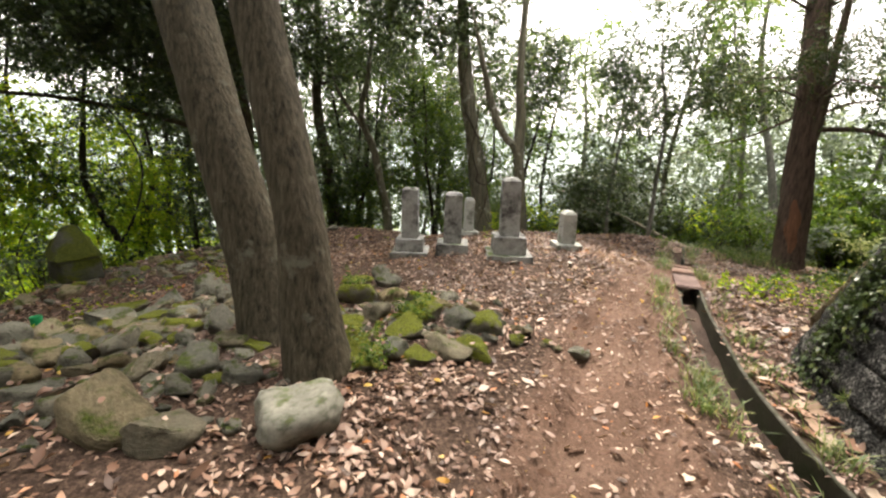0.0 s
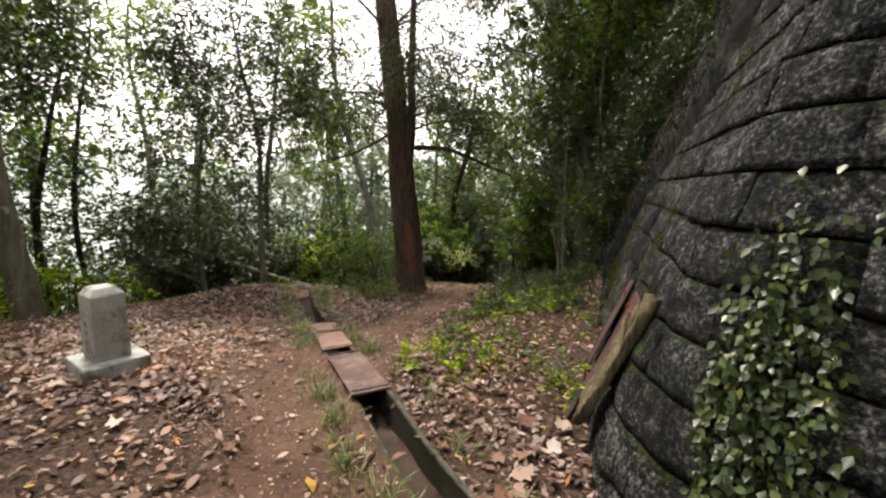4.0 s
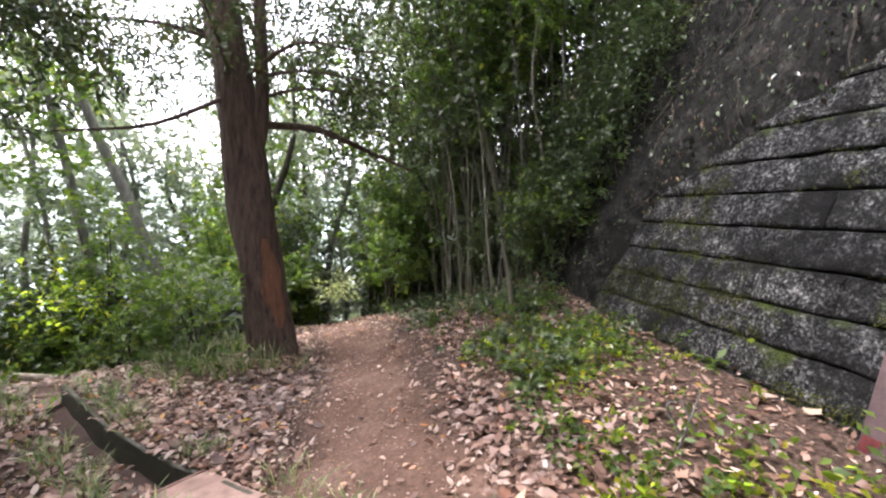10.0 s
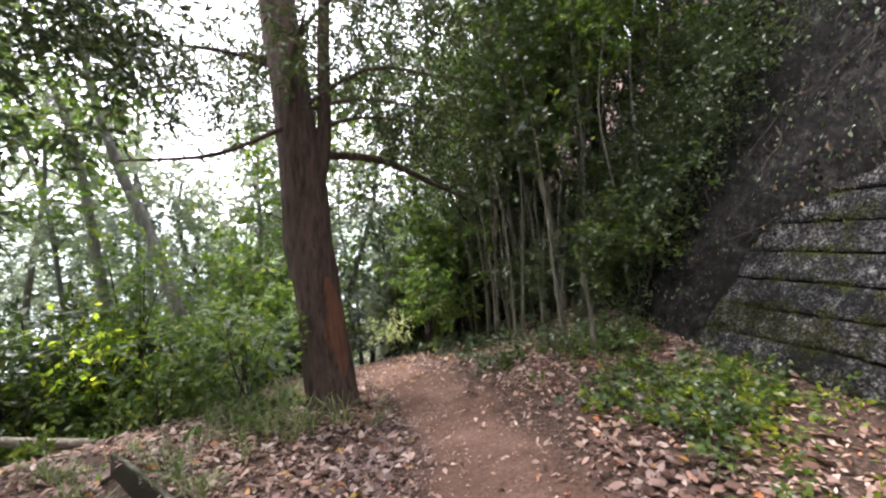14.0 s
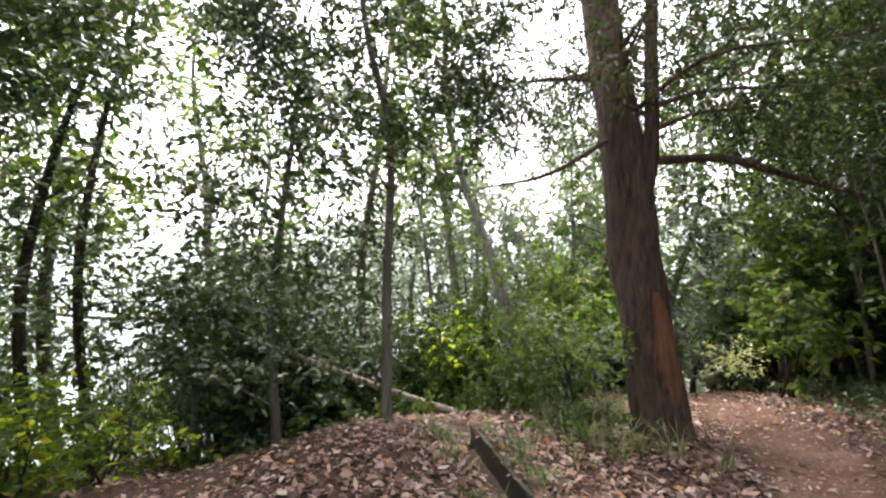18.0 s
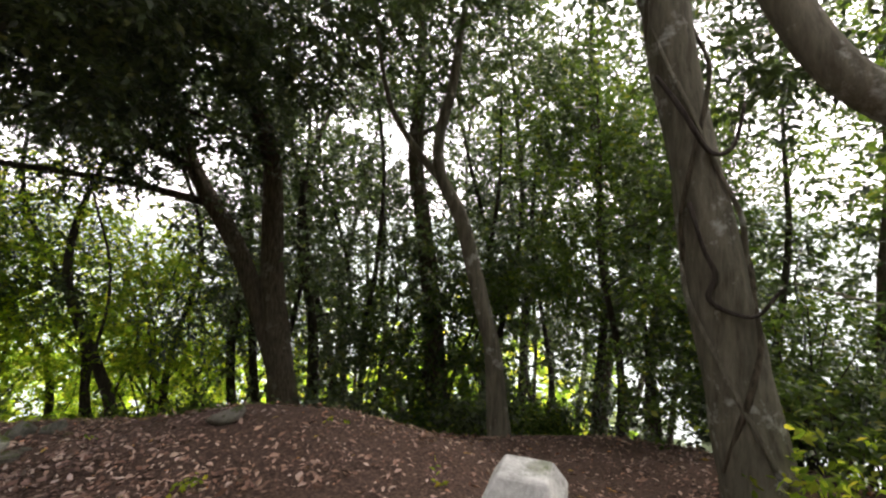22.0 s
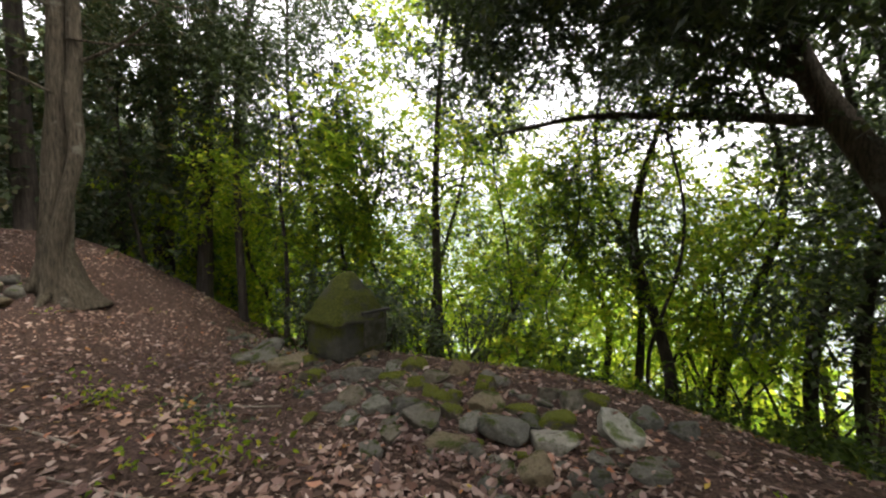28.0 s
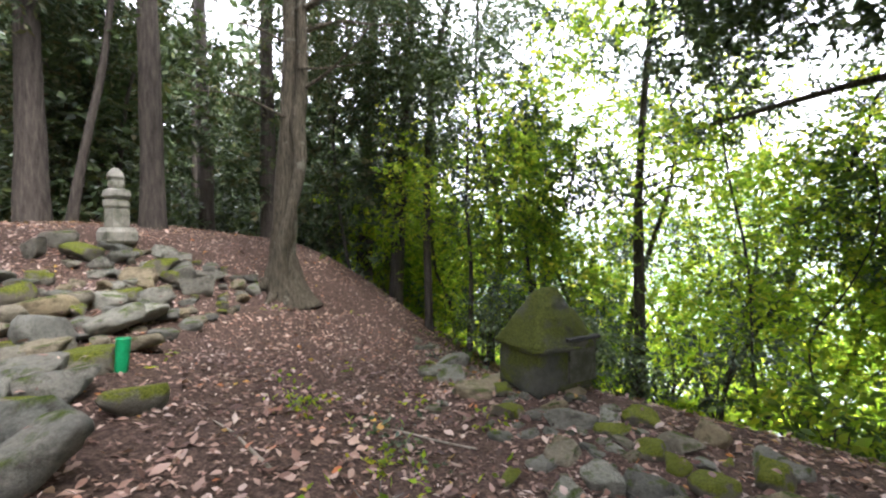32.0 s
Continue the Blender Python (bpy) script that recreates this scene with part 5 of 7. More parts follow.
    # forked tree and its neighbour with vines, at the northern edge
    tree("broadleaf_tree", "pale forked broadleaf tree with lichen patches at the clearing's edge", [(-5.05, 4.74, -0.28), (-5.09, 4.71, 0.4), (-5.13, 4.69, 0.9), (-5.19, 4.66, 1.68), (-5.22, 4.68, 2.51), (-5.28, 4.64, 3.3), (-5.4, 4.8, 5.5), (-5.3, 5.0, 7.5)], [0.16, 0.145, 0.14, 0.13, 0.115, 0.10, 0.07, 0.03], BARK_PALE,
         [(-6.3 + r.normal(0, 1.2), 3.3 + r.normal(0, 1.4), 5.2 + 3 * r.random(), 0.8) for _ in range(34)] + [(-5.9, 5.8, 2.6, 0.45), (-4.6, 5.7, 3.2, 0.5), (-5.4, 6.0, 3.4, 0.6), (-6.3, 6.3, 2.9, 0.5), (-6.0, 6.6, 3.7, 0.55), (-6.8, 6.2, 3.3, 0.5), (-5.2, 6.4, 2.7, 0.45)], LEAF_DARK, 2100, 9, 0.085, (([(-5.18, 4.66, 1.45), (-5.25, 4.56, 1.78), (-5.40, 4.31, 2.05), (-5.53, 4.12, 2.51), (-5.66, 3.98, 3.1), (-6.0, 3.6, 5.0)], [0.11, 0.10, 0.095, 0.09, 0.075, 0.03]),), 51, "", 14)
    vine_tree = tree("broadleaf_tree", "thick brown tree hung with dry vines at the clearing's edge", [(-6.66, 5.0, -0.75), (-6.80, 4.88, 0.2), (-6.88, 4.81, 0.8), (-7.0, 4.68, 1.85), (-7.12, 4.56, 2.85), (-7.25, 4.44, 4.1), (-7.3, 4.3, 6.5), (-7.2, 4.2, 9)], [0.26, 0.235, 0.225, 0.20, 0.19, 0.17, 0.12, 0.05], BARK_PALE,
         [(-7.2 + r.normal(0, 1.6), 4.0 + r.normal(0, 1.8), 4.3 + 4 * r.random(), 0.8) for _ in range(36)] + shade, LEAF_DARK, 6100, 9, 0.13, (), 52, "", 16)
    for k in range(4):
        pts = []
        for i in range(15):
            z = -0.5 + 0.33 * i
            a = (0.55 if k % 2 else -0.42) * i + k * 1.6
            cx, cy = np.interp(z, [-0.75, 1.85, 4.1], [-6.66, -7.0, -7.25]), np.interp(z, [-0.75, 1.85, 4.1], [5.0, 4.68, 4.44])
            rr = float(np.interp(z, [-0.75, 1.85, 4.1], [0.285, 0.225, 0.195])) + 0.025 * math.sin(2 * i + k)
            pts.append((cx + rr * math.cos(a), cy + rr * math.sin(a), z))
        v, f = tube(pts, [0.022, 0.02, 0.017], 8, 0.12, k, 5)
        link_mesh("vine", v, f, BARK_BROWN if k % 2 else BARK_PALE, vine_tree, "dry climbing vine")
    for k, loop in enumerate((((-6.85, 4.52, 1.6), (-6.74, 4.57, 1.22), (-6.72, 4.65, 1.03), (-6.74, 4.61, 0.84), (-6.66, 4.70, 0.74), (-6.55, 4.85, 0.72), (-6.52, 5.0, 0.9)), ((-6.98, 4.32, 2.67), (-6.80, 4.45, 2.3), (-6.76, 4.64, 1.99), (-6.74, 4.82, 2.05), (-6.8, 4.95, 2.4)))):
        v, f = tube(loop, [0.018, 0.02, 0.014], 8, 0.12, 20 + k, 6)
        link_mesh("vine", v, f, BARK_DARK, vine_tree, "dark vine hanging in a loop")
    tree("broadleaf_tree", "slender bent broadleaf tree with a pale foot", [(-9.80, 3.50, -1.40), (-9.80, 3.42, -0.35), (-9.80, 3.27, 0.29), (-9.83, 2.98, 1.55), (-9.84, 2.62, 2.37), (-9.84, 2.64, 3.03), (-9.83, 2.84, 3.88), (-10.05, 3.26, 6.69)], [0.147, 0.128, 0.122, 0.109, 0.096, 0.083, 0.070, 0.026], BARK_PALE,
         [(-9.9 + r.normal(0, 1.0), 3.1 + r.normal(0, 1.3), 4.0 + 3 * r.random(), 0.65) for _ in range(22)], LEAF_WEST, 1500, 9, 0.10, (([(-9.84, 2.75, 2.15), (-9.92, 2.36, 2.60), (-10.05, 1.85, 3.49), (-10.17, 1.60, 5.03)], [0.064, 0.058, 0.045, 0.026]),), 53)
    tree("broadleaf_tree", "large grey-brown double-trunked evergreen with a long bare limb", [(-11.46, -0.16, -1.82), (-11.47, -0.30, -0.49), (-11.47, -0.41, 0.57), (-11.46, -0.41, 2.71), (-11.48, -0.85, 4.31), (-11.50, -1.18, 5.95), (-11.68, -1.45, 10.01)], [0.280, 0.228, 0.197, 0.176, 0.155, 0.135, 0.052], BARK_BROWN,
         [(-10.6 + r.normal(0, 1.7), -1.9 + r.normal(0, 2.3), 3.7 + 4.2 * r.random(), 0.85) for _ in range(66)] + [(-10.3 + r.normal(0, 1.0), r.uniform(-9.5, -3.0), r.uniform(3.7, 6.8), 0.75) for _ in range(30)] + [(r.uniform(-10.2, -8.0), r.uniform(-5.0, -0.5), r.uniform(4.1, 6.4), 0.7) for _ in range(22)] + [(r.uniform(-11.4, -8.6), r.uniform(-6.5, 1.2), r.uniform(3.1, 4.9), 0.6) for _ in range(40)] + roof, LEAF_DARK, 12200, 9, 0.135,
         (([(-11.47, -0.36, -0.91), (-11.48, -0.94, 0.99), (-11.53, -1.81, 2.60), (-11.55, -2.34, 4.31), (-11.55, -2.43, 6.23), (-11.68, -2.99, 9.31)], [0.186, 0.161, 0.135, 0.114, 0.093, 0.031]),
          ([(-11.54, -1.87, 2.66), (-11.58, -2.99, 3.34), (-11.62, -3.63, 3.87), (-11.68, -4.67, 5.11), (-11.68, -5.79, 6.51)], [0.093, 0.083, 0.073, 0.052, 0.021]),
          ([(-11.51, -1.45, 2.03), (-11.5, -3.0, 2.4), (-10.7, -4.4, 2.58), (-10.5, -5.4, 2.6), (-10.8, -7.4, 2.75), (-10.4, -8.9, 2.75)], [0.073, 0.062, 0.052, 0.044, 0.033, 0.013])), 54, "", 14, 0.09, 0.25, 0.46, 0.38, 8)
    tree("broadleaf_tree", "straight dark evergreen trunk behind the crest of the clearing", [(-12.3, 2.68, -2.4), (-12.55, 2.56, 0.01), (-12.6, 2.42, 1.42), (-12.6, 2.22, 3.1), (-12.55, 2.3, 4.52), (-12.55, 2.38, 7.4)], [0.22, 0.2, 0.19, 0.165, 0.13, 0.06], BARK_BROWN,
         [(-11.9 + r.normal(0, 1.2), 2.0 + r.normal(0, 1.5), 4.0 + 3.8 * r.random(), 0.75) for _ in range(26)], LEAF_WEST, 2200, 9, 0.11, (([(-12.58, 2.24, 3.66), (-12.55, 2.77, 3.89), (-12.55, 3.5, 4.34), (-12.55, 4.0, 4.71)], [0.06, 0.05, 0.04, 0.02]),), 56, "", 12)
    hinoki = tree("hinoki_tree", "twisted grey double-stemmed conifer with dead lower branches", [(-3.55, -7.52, -0.12), (-3.50, -7.55, 0.5), (-3.52, -7.58, 1.2), (-3.62, -7.6, 2.7), (-3.66, -7.66, 4.5), (-3.7, -7.8, 7.5), (-3.6, -7.9, 10)], [0.34, 0.19, 0.17, 0.16, 0.145, 0.10, 0.05], BARK_BROWN,
         [(-4.6 + r.normal(0, 1.5), -7.6 + r.normal(0, 1.3), 3.8 + 4 * r.random(), 0.65) for _ in range(36)], LEAF_CEDAR, 2400, 13, 0.095,
         (([(-3.46, -7.28, -0.1), (-3.52, -7.26, 0.55), (-3.66, -7.3, 1.15), (-3.80, -7.38, 1.9), (-3.76, -7.42, 2.6), (-3.83, -7.45, 3.4), (-3.8, -7.6, 7)], [0.17, 0.115, 0.10, 0.095, 0.10, 0.085, 0.04]),
          ([(-3.75, -7.5, 4.25), (-4.5, -7.3, 4.5), (-5.6, -7.2, 4.45), (-6.9, -7.0, 4.6)], [0.06, 0.045, 0.03, 0.010]),
          ([(-5.2, -7.25, 4.48), (-5.7, -7.0, 4.7), (-6.1, -6.9, 5.1)], [0.025, 0.017, 0.006]),
          ([(-3.75, -7.5, 3.9), (-4.4, -7.3, 4.05), (-5.0, -7.1, 3.95), (-5.7, -7.0, 4.0)], [0.035, 0.026, 0.018, 0.006]),
          ([(-3.75, -7.4, 3.35), (-4.2, -7.2, 3.3), (-4.9, -7.1, 3.4)], [0.022, 0.015, 0.005]),
          ([(-3.6, -7.5, 3.75), (-3.1, -7.3, 3.9), (-2.5, -7.2, 3.85)], [0.025, 0.017, 0.006]),
          ([(-3.75, -7.5, 3.0), (-4.4, -7.0, 3.3), (-5.0, -6.7, 3.9)], [0.03, 0.02, 0.008]),
          ([(-3.6, -7.5, 2.6), (-3.0, -7.1, 2.8), (-2.5, -6.8, 2.75)], [0.022, 0.014, 0.006])), 55, "", 14, 0.09, 0.5, 0.24, 0.5, 8)
    for k, (a, reach) in enumerate(((75, 0.55), (118, 0.5), (25, 0.6), (160, 0.55), (205, 0.5), (-30, 0.5))):
        ax, ay = math.cos(radians(a)), math.sin(radians(a))
        pts = [(-3.5 + 0.1 * ax, -7.38 + 0.12 * ay, gz(-3.5, -7.38) + 0.42)] + [(-3.5 + d * ax, -7.38 + d * ay, gz(-3.5 + d * ax, -7.38 + d * ay) + lift) for d, lift in ((0.22, 0.10), (0.36, 0.025), (reach, -0.05))]
        v, f = tube(pts, [0.10, 0.085, 0.055, 0.02], 8, 0.1, 70 + k, 5)
        link_mesh("root", v, f, BARK_BROWN, hinoki)
    for k, (x, y, h, rad, ln) in enumerate(((0.85, -8.8, 11, 0.24, (0.0, 0.01)), (-1.04, -8.75, 11, 0.21, (-0.01, 0)), (-2.4, -11.3, 12, 0.2, (0.01, 0)), (-4.6, -12.5, 12, 0.23, (-0.03, 0)), (-5.4, -10.6, 10, 0.17, (-0.04, 0.0)), (2.4, -11, 12, 0.25, (0, 0)), (-0.2, -13.5, 12, 0.22, (0, 0)), (-3.4, -16, 12, 0.24, (0, 0)), (-6.2, -15.5, 11, 0.2, (0, 0)), (1.2, -17, 12, 0.25, (0, 0)), (4.5, -8, 11, 0.2, (0, 0)), (-1.6, -20, 12, 0.25, (0, 0)), (-4.8, -20, 12, 0.24, (0, 0)), (-7.5, -19, 12, 0.22, (0, 0)), (3.0, -21, 12, 0.25, (0, 0)))):
        grown(x, y, h, rad, ln, BARK_DARK, LEAF_CEDAR, 1500 if k < 6 else 640, "straight dark conifer trunk in the southern wood", 600 + k, 0.3, 1.9, 16, 0.13, 12, (0.7, 1.1), "conifers of the southern wood", "conifer_tree", 0.15, 5, 0.5, 0.26, 0.55)
    grown(0.15, -8.6, 6.0, 0.085, (-0.17, 0.0), BARK_DARK, LEAF_DARK, 120, "thin dark tree leaning across the conifers", 640, 0.7, 0.9, 6, 0.09)
    # bright trees on the western slope
    grown(-9.9, -7.8, 9.5, 0.12, (-0.012, -0.012), BARK_DARK, LEAF_BRIGHT, 2300, "thin dark maple with bright yellow-green leaves", 641, 0.3, 1.9, 26, 0.085, 9, (0.45, 0.85), "bright trees of the western slope", "tree", 0.3)
    grown(-12.9, -5.7, 6.5, 0.09, (0.04, 0.06), BARK_DARK, LEAF_BRIGHT, 600, "crooked dark sapling with bright leaves", 642, 0.4, 1.5, 12, 0.09, 9, (0.4, 0.8), "bright trees of the western slope", "tree", 1.4)
    grown(-12.0, -3.6, 6.5, 0.12, (0.0, 0.03), BARK_DARK, LEAF_MID, 600, "crooked dark sapling on the slope", 643, 0.35, 1.5, 12, 0.09, 9, (0.4, 0.8), "bright trees of the western slope", "tree", 1.3)
    grown(-8.0, -8.3, 4.9, 0.06, (0.02, -0.02), BARK_DARK, LEAF_MID, 1500, "leafy green sapling at the edge of the slope", 644, 0.15, 1.35, 26, 0.075, 9, (0.4, 0.7), "bright trees of the western slope")
    grown(-6.7, -8.4, 4.6, 0.06, (-0.02, 0.0), BARK_DARK, LEAF_BRIGHT, 1300, "leafy bright sapling behind the shrine", 645, 0.2, 1.6, 22, 0.075, 9, (0.4, 0.7), "bright trees of the western slope")


def place_woods():
    r = np.random.default_rng(77)

    def spot(x0, x1, y0, y1):
        for _ in range(60):
            x, y = r.uniform(x0, x1), r.uniform(y0, y1)
            if line_gap(x, y, TRAIL)[0] > 0.9 and behind_wall(x, y) < (0.5 if y < 5.4 else 99):
                return x, y
        return x, y

    def stand(count, area, h, rad, woods, leafs, twigs, label, seed, bare, spread, n, size, clump, group, name="tree", bend=1.1, lean=0.08, branch_to=5, keep=None):
        """A stand of trees scattered over a stretch of ground."""
        for k in range(count):
            x, y = spot(*area)
            if keep is not None and not keep(x, y):
                continue
            wood, leaf = woods[int(r.integers(len(woods)))], leafs[int(r.integers(len(leafs)))]
            grown(x, y, r.uniform(*h), r.uniform(*rad), (r.normal(0, lean), r.normal(0, lean)), wood, leaf, int(r.uniform(*twigs)), label, seed + k, bare, spread, n, size, 9, clump, group, name, bend, branch_to)

    # northern slope: open sky above low growth, denser towards the forked trees
    stand(11, (-10.0, -4.2, 7.2, 12), (2.6, 4.4), (0.03, 0.07), (BARK_GREY, BARK_DARK), (LEAF_DARK,), (520, 800), "slim leafy sapling on the northern slope", 1000, 0.28, 1.15, 18, 0.10, (0.35, 0.65), "saplings of the northern slope", "tree", 1.2)
    grown(-4.3, 7.5, 5.2, 0.06, (0.0, 0.0), BARK_GREY, LEAF_DARK, 1800, "dense dark holly-like tree on the northern slope", 1090, 0.14, 1.05, 26, 0.075, 9, (0.4, 0.65), "saplings of the northern slope", "tree", 0.6, 8)
    tree("sapling", "slim holly-like sapling with dark leaves beside the drain", [(-2.83, 6.96, -0.45), (-2.81, 6.94, 1.02), (-2.77, 6.93, 2.4), (-2.98, 6.88, 3.46), (-3.1, 6.8, 4.6)], [0.05, 0.045, 0.04, 0.03, 0.012], BARK_GREY,
         [(-4.08, 6.7, 3.5, 0.5), (-3.5, 6.8, 3.0, 0.5), (-2.7, 6.9, 2.7, 0.5), (-2.05, 7.0, 2.95, 0.45), (-3.3, 6.85, 2.1, 0.45), (-3.9, 6.8, 2.6, 0.45), (-2.9, 6.9, 3.6, 0.55), (-3.7, 6.7, 4.2, 0.6), (-2.6, 7.0, 4.3, 0.6), (-2.3, 6.9, 2.2, 0.35), (-3.0, 6.9, 1.5, 0.35), (-4.3, 6.9, 3.9, 0.5), (-3.2, 6.8, 5.0, 0.6), (-1.9, 6.9, 3.6, 0.4)], LEAF_DARK, 1200, 9, 0.085, (), 71, "", 10, 0.05, 0.2, 0.46, 0.34, 9)
    for x, y, h, rad, ln, w in ((-1.25, 11.3, 9.5, 0.13, (-0.16, 0.04), BARK_GREY), (-2.6, 12.5, 9, 0.12, (-0.1, 0.02), BARK_GREY), (-4.2, 10.4, 8.5, 0.10, (0.03, 0.0), BARK_PALE), (-6.9, 10.2, 8.5, 0.11, (-0.03, 0), BARK_PALE), (-8.8, 8.6, 8, 0.12, (0.02, 0.02), BARK_BROWN), (1.9, 17.5, 8, 0.16, (-0.03, 0), BARK_DARK), (-7.3, 7.1, 6.5, 0.07, (0.03, 0.0), BARK_DARK), (-9.5, 14, 11, 0.16, (0.02, 0), BARK_GREY)):
        grown(x, y, h, rad, ln, w, LEAF_MID, 420, "tall thin grey tree on the northern slope", int(3000 + x * 31 + y * 7), 0.5, 1.5, 10, 0.11, 9, (0.4, 0.7), "tall trees of the northern slope", "tree", 1.0)
    for k in range(44):
        x, y = spot(-8.5, -0.9, 7.4, 11.8)
        if x < -2.2 and y < 8.5:
            y += 1.3
        near = y < 9.2 and x > -4.5
        leaf = (LEAF_MID, LEAF_DARK, LEAF_BRIGHT)[int(r.choice(3, p=(0.3, 0.7, 0.0) if x < -3.4 else (0.5, 0.0, 0.5) if near else (0.5, 0.3, 0.2)))]
        shrub(x, y, r.uniform(0.5, 1.2) if near else r.uniform(1.2, 2.8), r.uniform(0.45, 0.75), leaf, int(r.uniform(200, 300)), "leafy green shrub on the northern slope", 1100 + k, None, 0.068)
    stand(11, (-10, -1.5, 14, 21), (7, 11), (0.06, 0.12), (BARK_GREY,), (LEAF_HAZE_TINT,), (500, 700), "tall valley tree with leaves tinted pale as if in mist", 1350, 0.4, 1.9, 16, 0.14, (0.5, 0.9), "misty trees of the valley", "tree", 1.2, 0.07)
    # both sides of the path as it goes down
    for k in range(34):
        x, y = spot(-4.0, 3.2, 9.0, 19)
        leaf = (LEAF_MID, LEAF_DARK, LEAF_BRIGHT)[int(r.choice(3, p=(0.5, 0.35, 0.15)))]
        shrub(x, y, r.uniform(1.0, 2.6), r.uniform(0.5, 0.9), leaf, int(r.uniform(180, 260)), "leafy shrub beside the descending path", 1200 + k, None, 0.11)
    for k in range(26):
        y = r.uniform(9.5, 17)
        x = np.interp(y, TRAIL[:, 1], TRAIL[:, 0]) + (r.uniform(0.9, 3.2) if k % 3 else -r.uniform(0.9, 2.0))
        shrub(float(x), y, r.uniform(1.6, 3.4) if k % 3 else r.uniform(0.9, 1.8), r.uniform(0.6, 1.0), LEAF_MID if k % 4 else LEAF_HAZE_TINT, 420, "tall shrub beside the descending path", 1250 + k, None, 0.10)
    stand(20, (-1.0, 6.5, 12.5, 24), (5, 9), (0.07, 0.14), (BARK_DARK,), (LEAF_MID, LEAF_HAZE_TINT), (450, 600), "tree beside the descending path", 1300, 0.2, 1.7, 16, 0.14, (0.6, 1.0), "trees beside the descending path")
    # dense eastern bank: thin stems, dark leaves
    for k in range(52):
        x, y = spot(2.7, 6.5, 5.8, 13)
        if x - (2.75 + 0.28 * max(0, y - 6.2)) < 0.15:
            x += 0.5
        h = r.uniform(3.5, 7.5)
        grown(x, y, h, r.uniform(0.016, 0.034), (r.normal(-0.05, 0.09), r.normal(0, 0.08)), BARK_GREY if r.random() < 0.5 else BARK_DARK, LEAF_DARK if r.random() < 0.8 else LEAF_MID, int(r.uniform(340, 460)), "thin stem in the dense thicket on the bank", 1400 + k, 0.28, 0.95, 12, 0.078, 9, (0.35, 0.65), "thicket of the eastern bank", "thin_tree", 1.1, 3)
    for k in range(30):
        y = r.uniform(6.0, 10.5)
        x = 2.8 + 0.28 * max(0, y - 6.2) + r.uniform(0.2, 1.3)
        grown(x, y, r.uniform(4.5, 6.5), r.uniform(0.014, 0.024), (r.normal(-0.02, 0.03), r.normal(0, 0.04)), BARK_GREY, LEAF_MID, 150, "slim pale upright cane in the thicket", 1700 + 50 + k, 0.5, 0.7, 8, 0.06, 9, (0.25, 0.45), "canes of the eastern bank", "cane", 0.25, 2)
    for k in range(84):
        y = r.uniform(5.7, 12.5)
        x = 2.75 + 0.28 * max(0, y - 6.2) + r.uniform(0.05, 1.7)
        shrub(x, y, r.uniform(0.6, 1.6), r.uniform(0.4, 0.7), LEAF_DARK if r.random() < 0.85 else LEAF_MID, int(r.uniform(190, 280)), "dark evergreen shrub on the steep bank", 1500 + k, None, 0.055 if y < 8 else 0.075, 8, 4)
    for x, y, h, ln, rad in ((3.9, 9.3, 9, (-0.12, 0), 0.10), (4.3, 12.6, 9, (-0.05, 0), 0.13), (3.4, 7.4, 8, (-0.1, 0.05), 0.06), (5.0, 8.0, 10, (-0.04, 0), 0.15)):
        grown(x, y, h, rad, ln, BARK_DARK if rad > 0.08 else BARK_PALE, LEAF_DARK, 900, "dark tree leaning out from the bank", int(1600 + 10 * x), 0.25, 1.8, 18, 0.11, 9, (0.5, 0.9), "thicket of the eastern bank", "tree", 0.8)
    for x, y, h, rad in ((2.42, 6.05, 0.9, 0.032), (3.30, 8.45, 0.85, 0.04)):
        z = gz(x, y)
        v, f = tube([(x, y, z - 0.1), (x - 0.05, y + 0.02, z + h * 0.5), (x - 0.16, y + 0.03, z + h)], [rad, rad * 0.85, rad * 0.7], 10, 0.05, 3, 5)
        tagged(link_mesh("cut_stem", v, f, BARK_PALE), "pale bare stem standing on the bank", "stem", "bare stems on the bank")
    # hill above the wall: evergreens added for shade, their crowns reaching out over it
    for k, (x, y) in enumerate(((4.9, 4.4), (4.5, 2.9), (4.6, 1.4), (5.4, -0.4), (6.8, -2.2), (8.2, -4.2), (6.8, 1.0), (6.6, 4.0), (4.9, 0.5), (5.7, -1.2))):
        grown(x, y, r.uniform(5.5, 7.5), r.uniform(0.10, 0.18), (-0.16, 0.02), BARK_DARK, LEAF_DARK, 900, "dark evergreen added on the hill to shade the wall", 3300 + k, 0.2, 2.3, 18, 0.16, 9, (0.7, 1.1), "evergreens above the wall", "tree", 0.8)
    # more of them, added only to darken the thicket below
    for k, (x, y) in enumerate(((4.4, 6.2), (5.2, 7.6), (4.6, 9.0), (5.8, 10.4), (6.4, 6.4))):
        grown(x, y, r.uniform(7.5, 9.0), r.uniform(0.08, 0.13), (-0.12, -0.02), BARK_DARK, LEAF_DARK, 800, "tall evergreen added over the thicket to shade the bank", 3350 + k, 0.5, 2.2, 16, 0.15, 9, (0.7, 1.1), "evergreens above the wall", "tree", 0.9)
    # western wood: dense dark evergreens
    stand(27, (-18.5, -12.6, -2.6, 8.5), (9.0, 12.5), (0.07, 0.15), (BARK_DARK,), (LEAF_DARK, LEAF_WEST), (820, 1100), "dark evergreen tree in the western wood", 1700, 0.3, 2.0, 22, 0.115, (0.55, 0.95), "evergreens of the western wood", "tree", 1.1, 0.09)
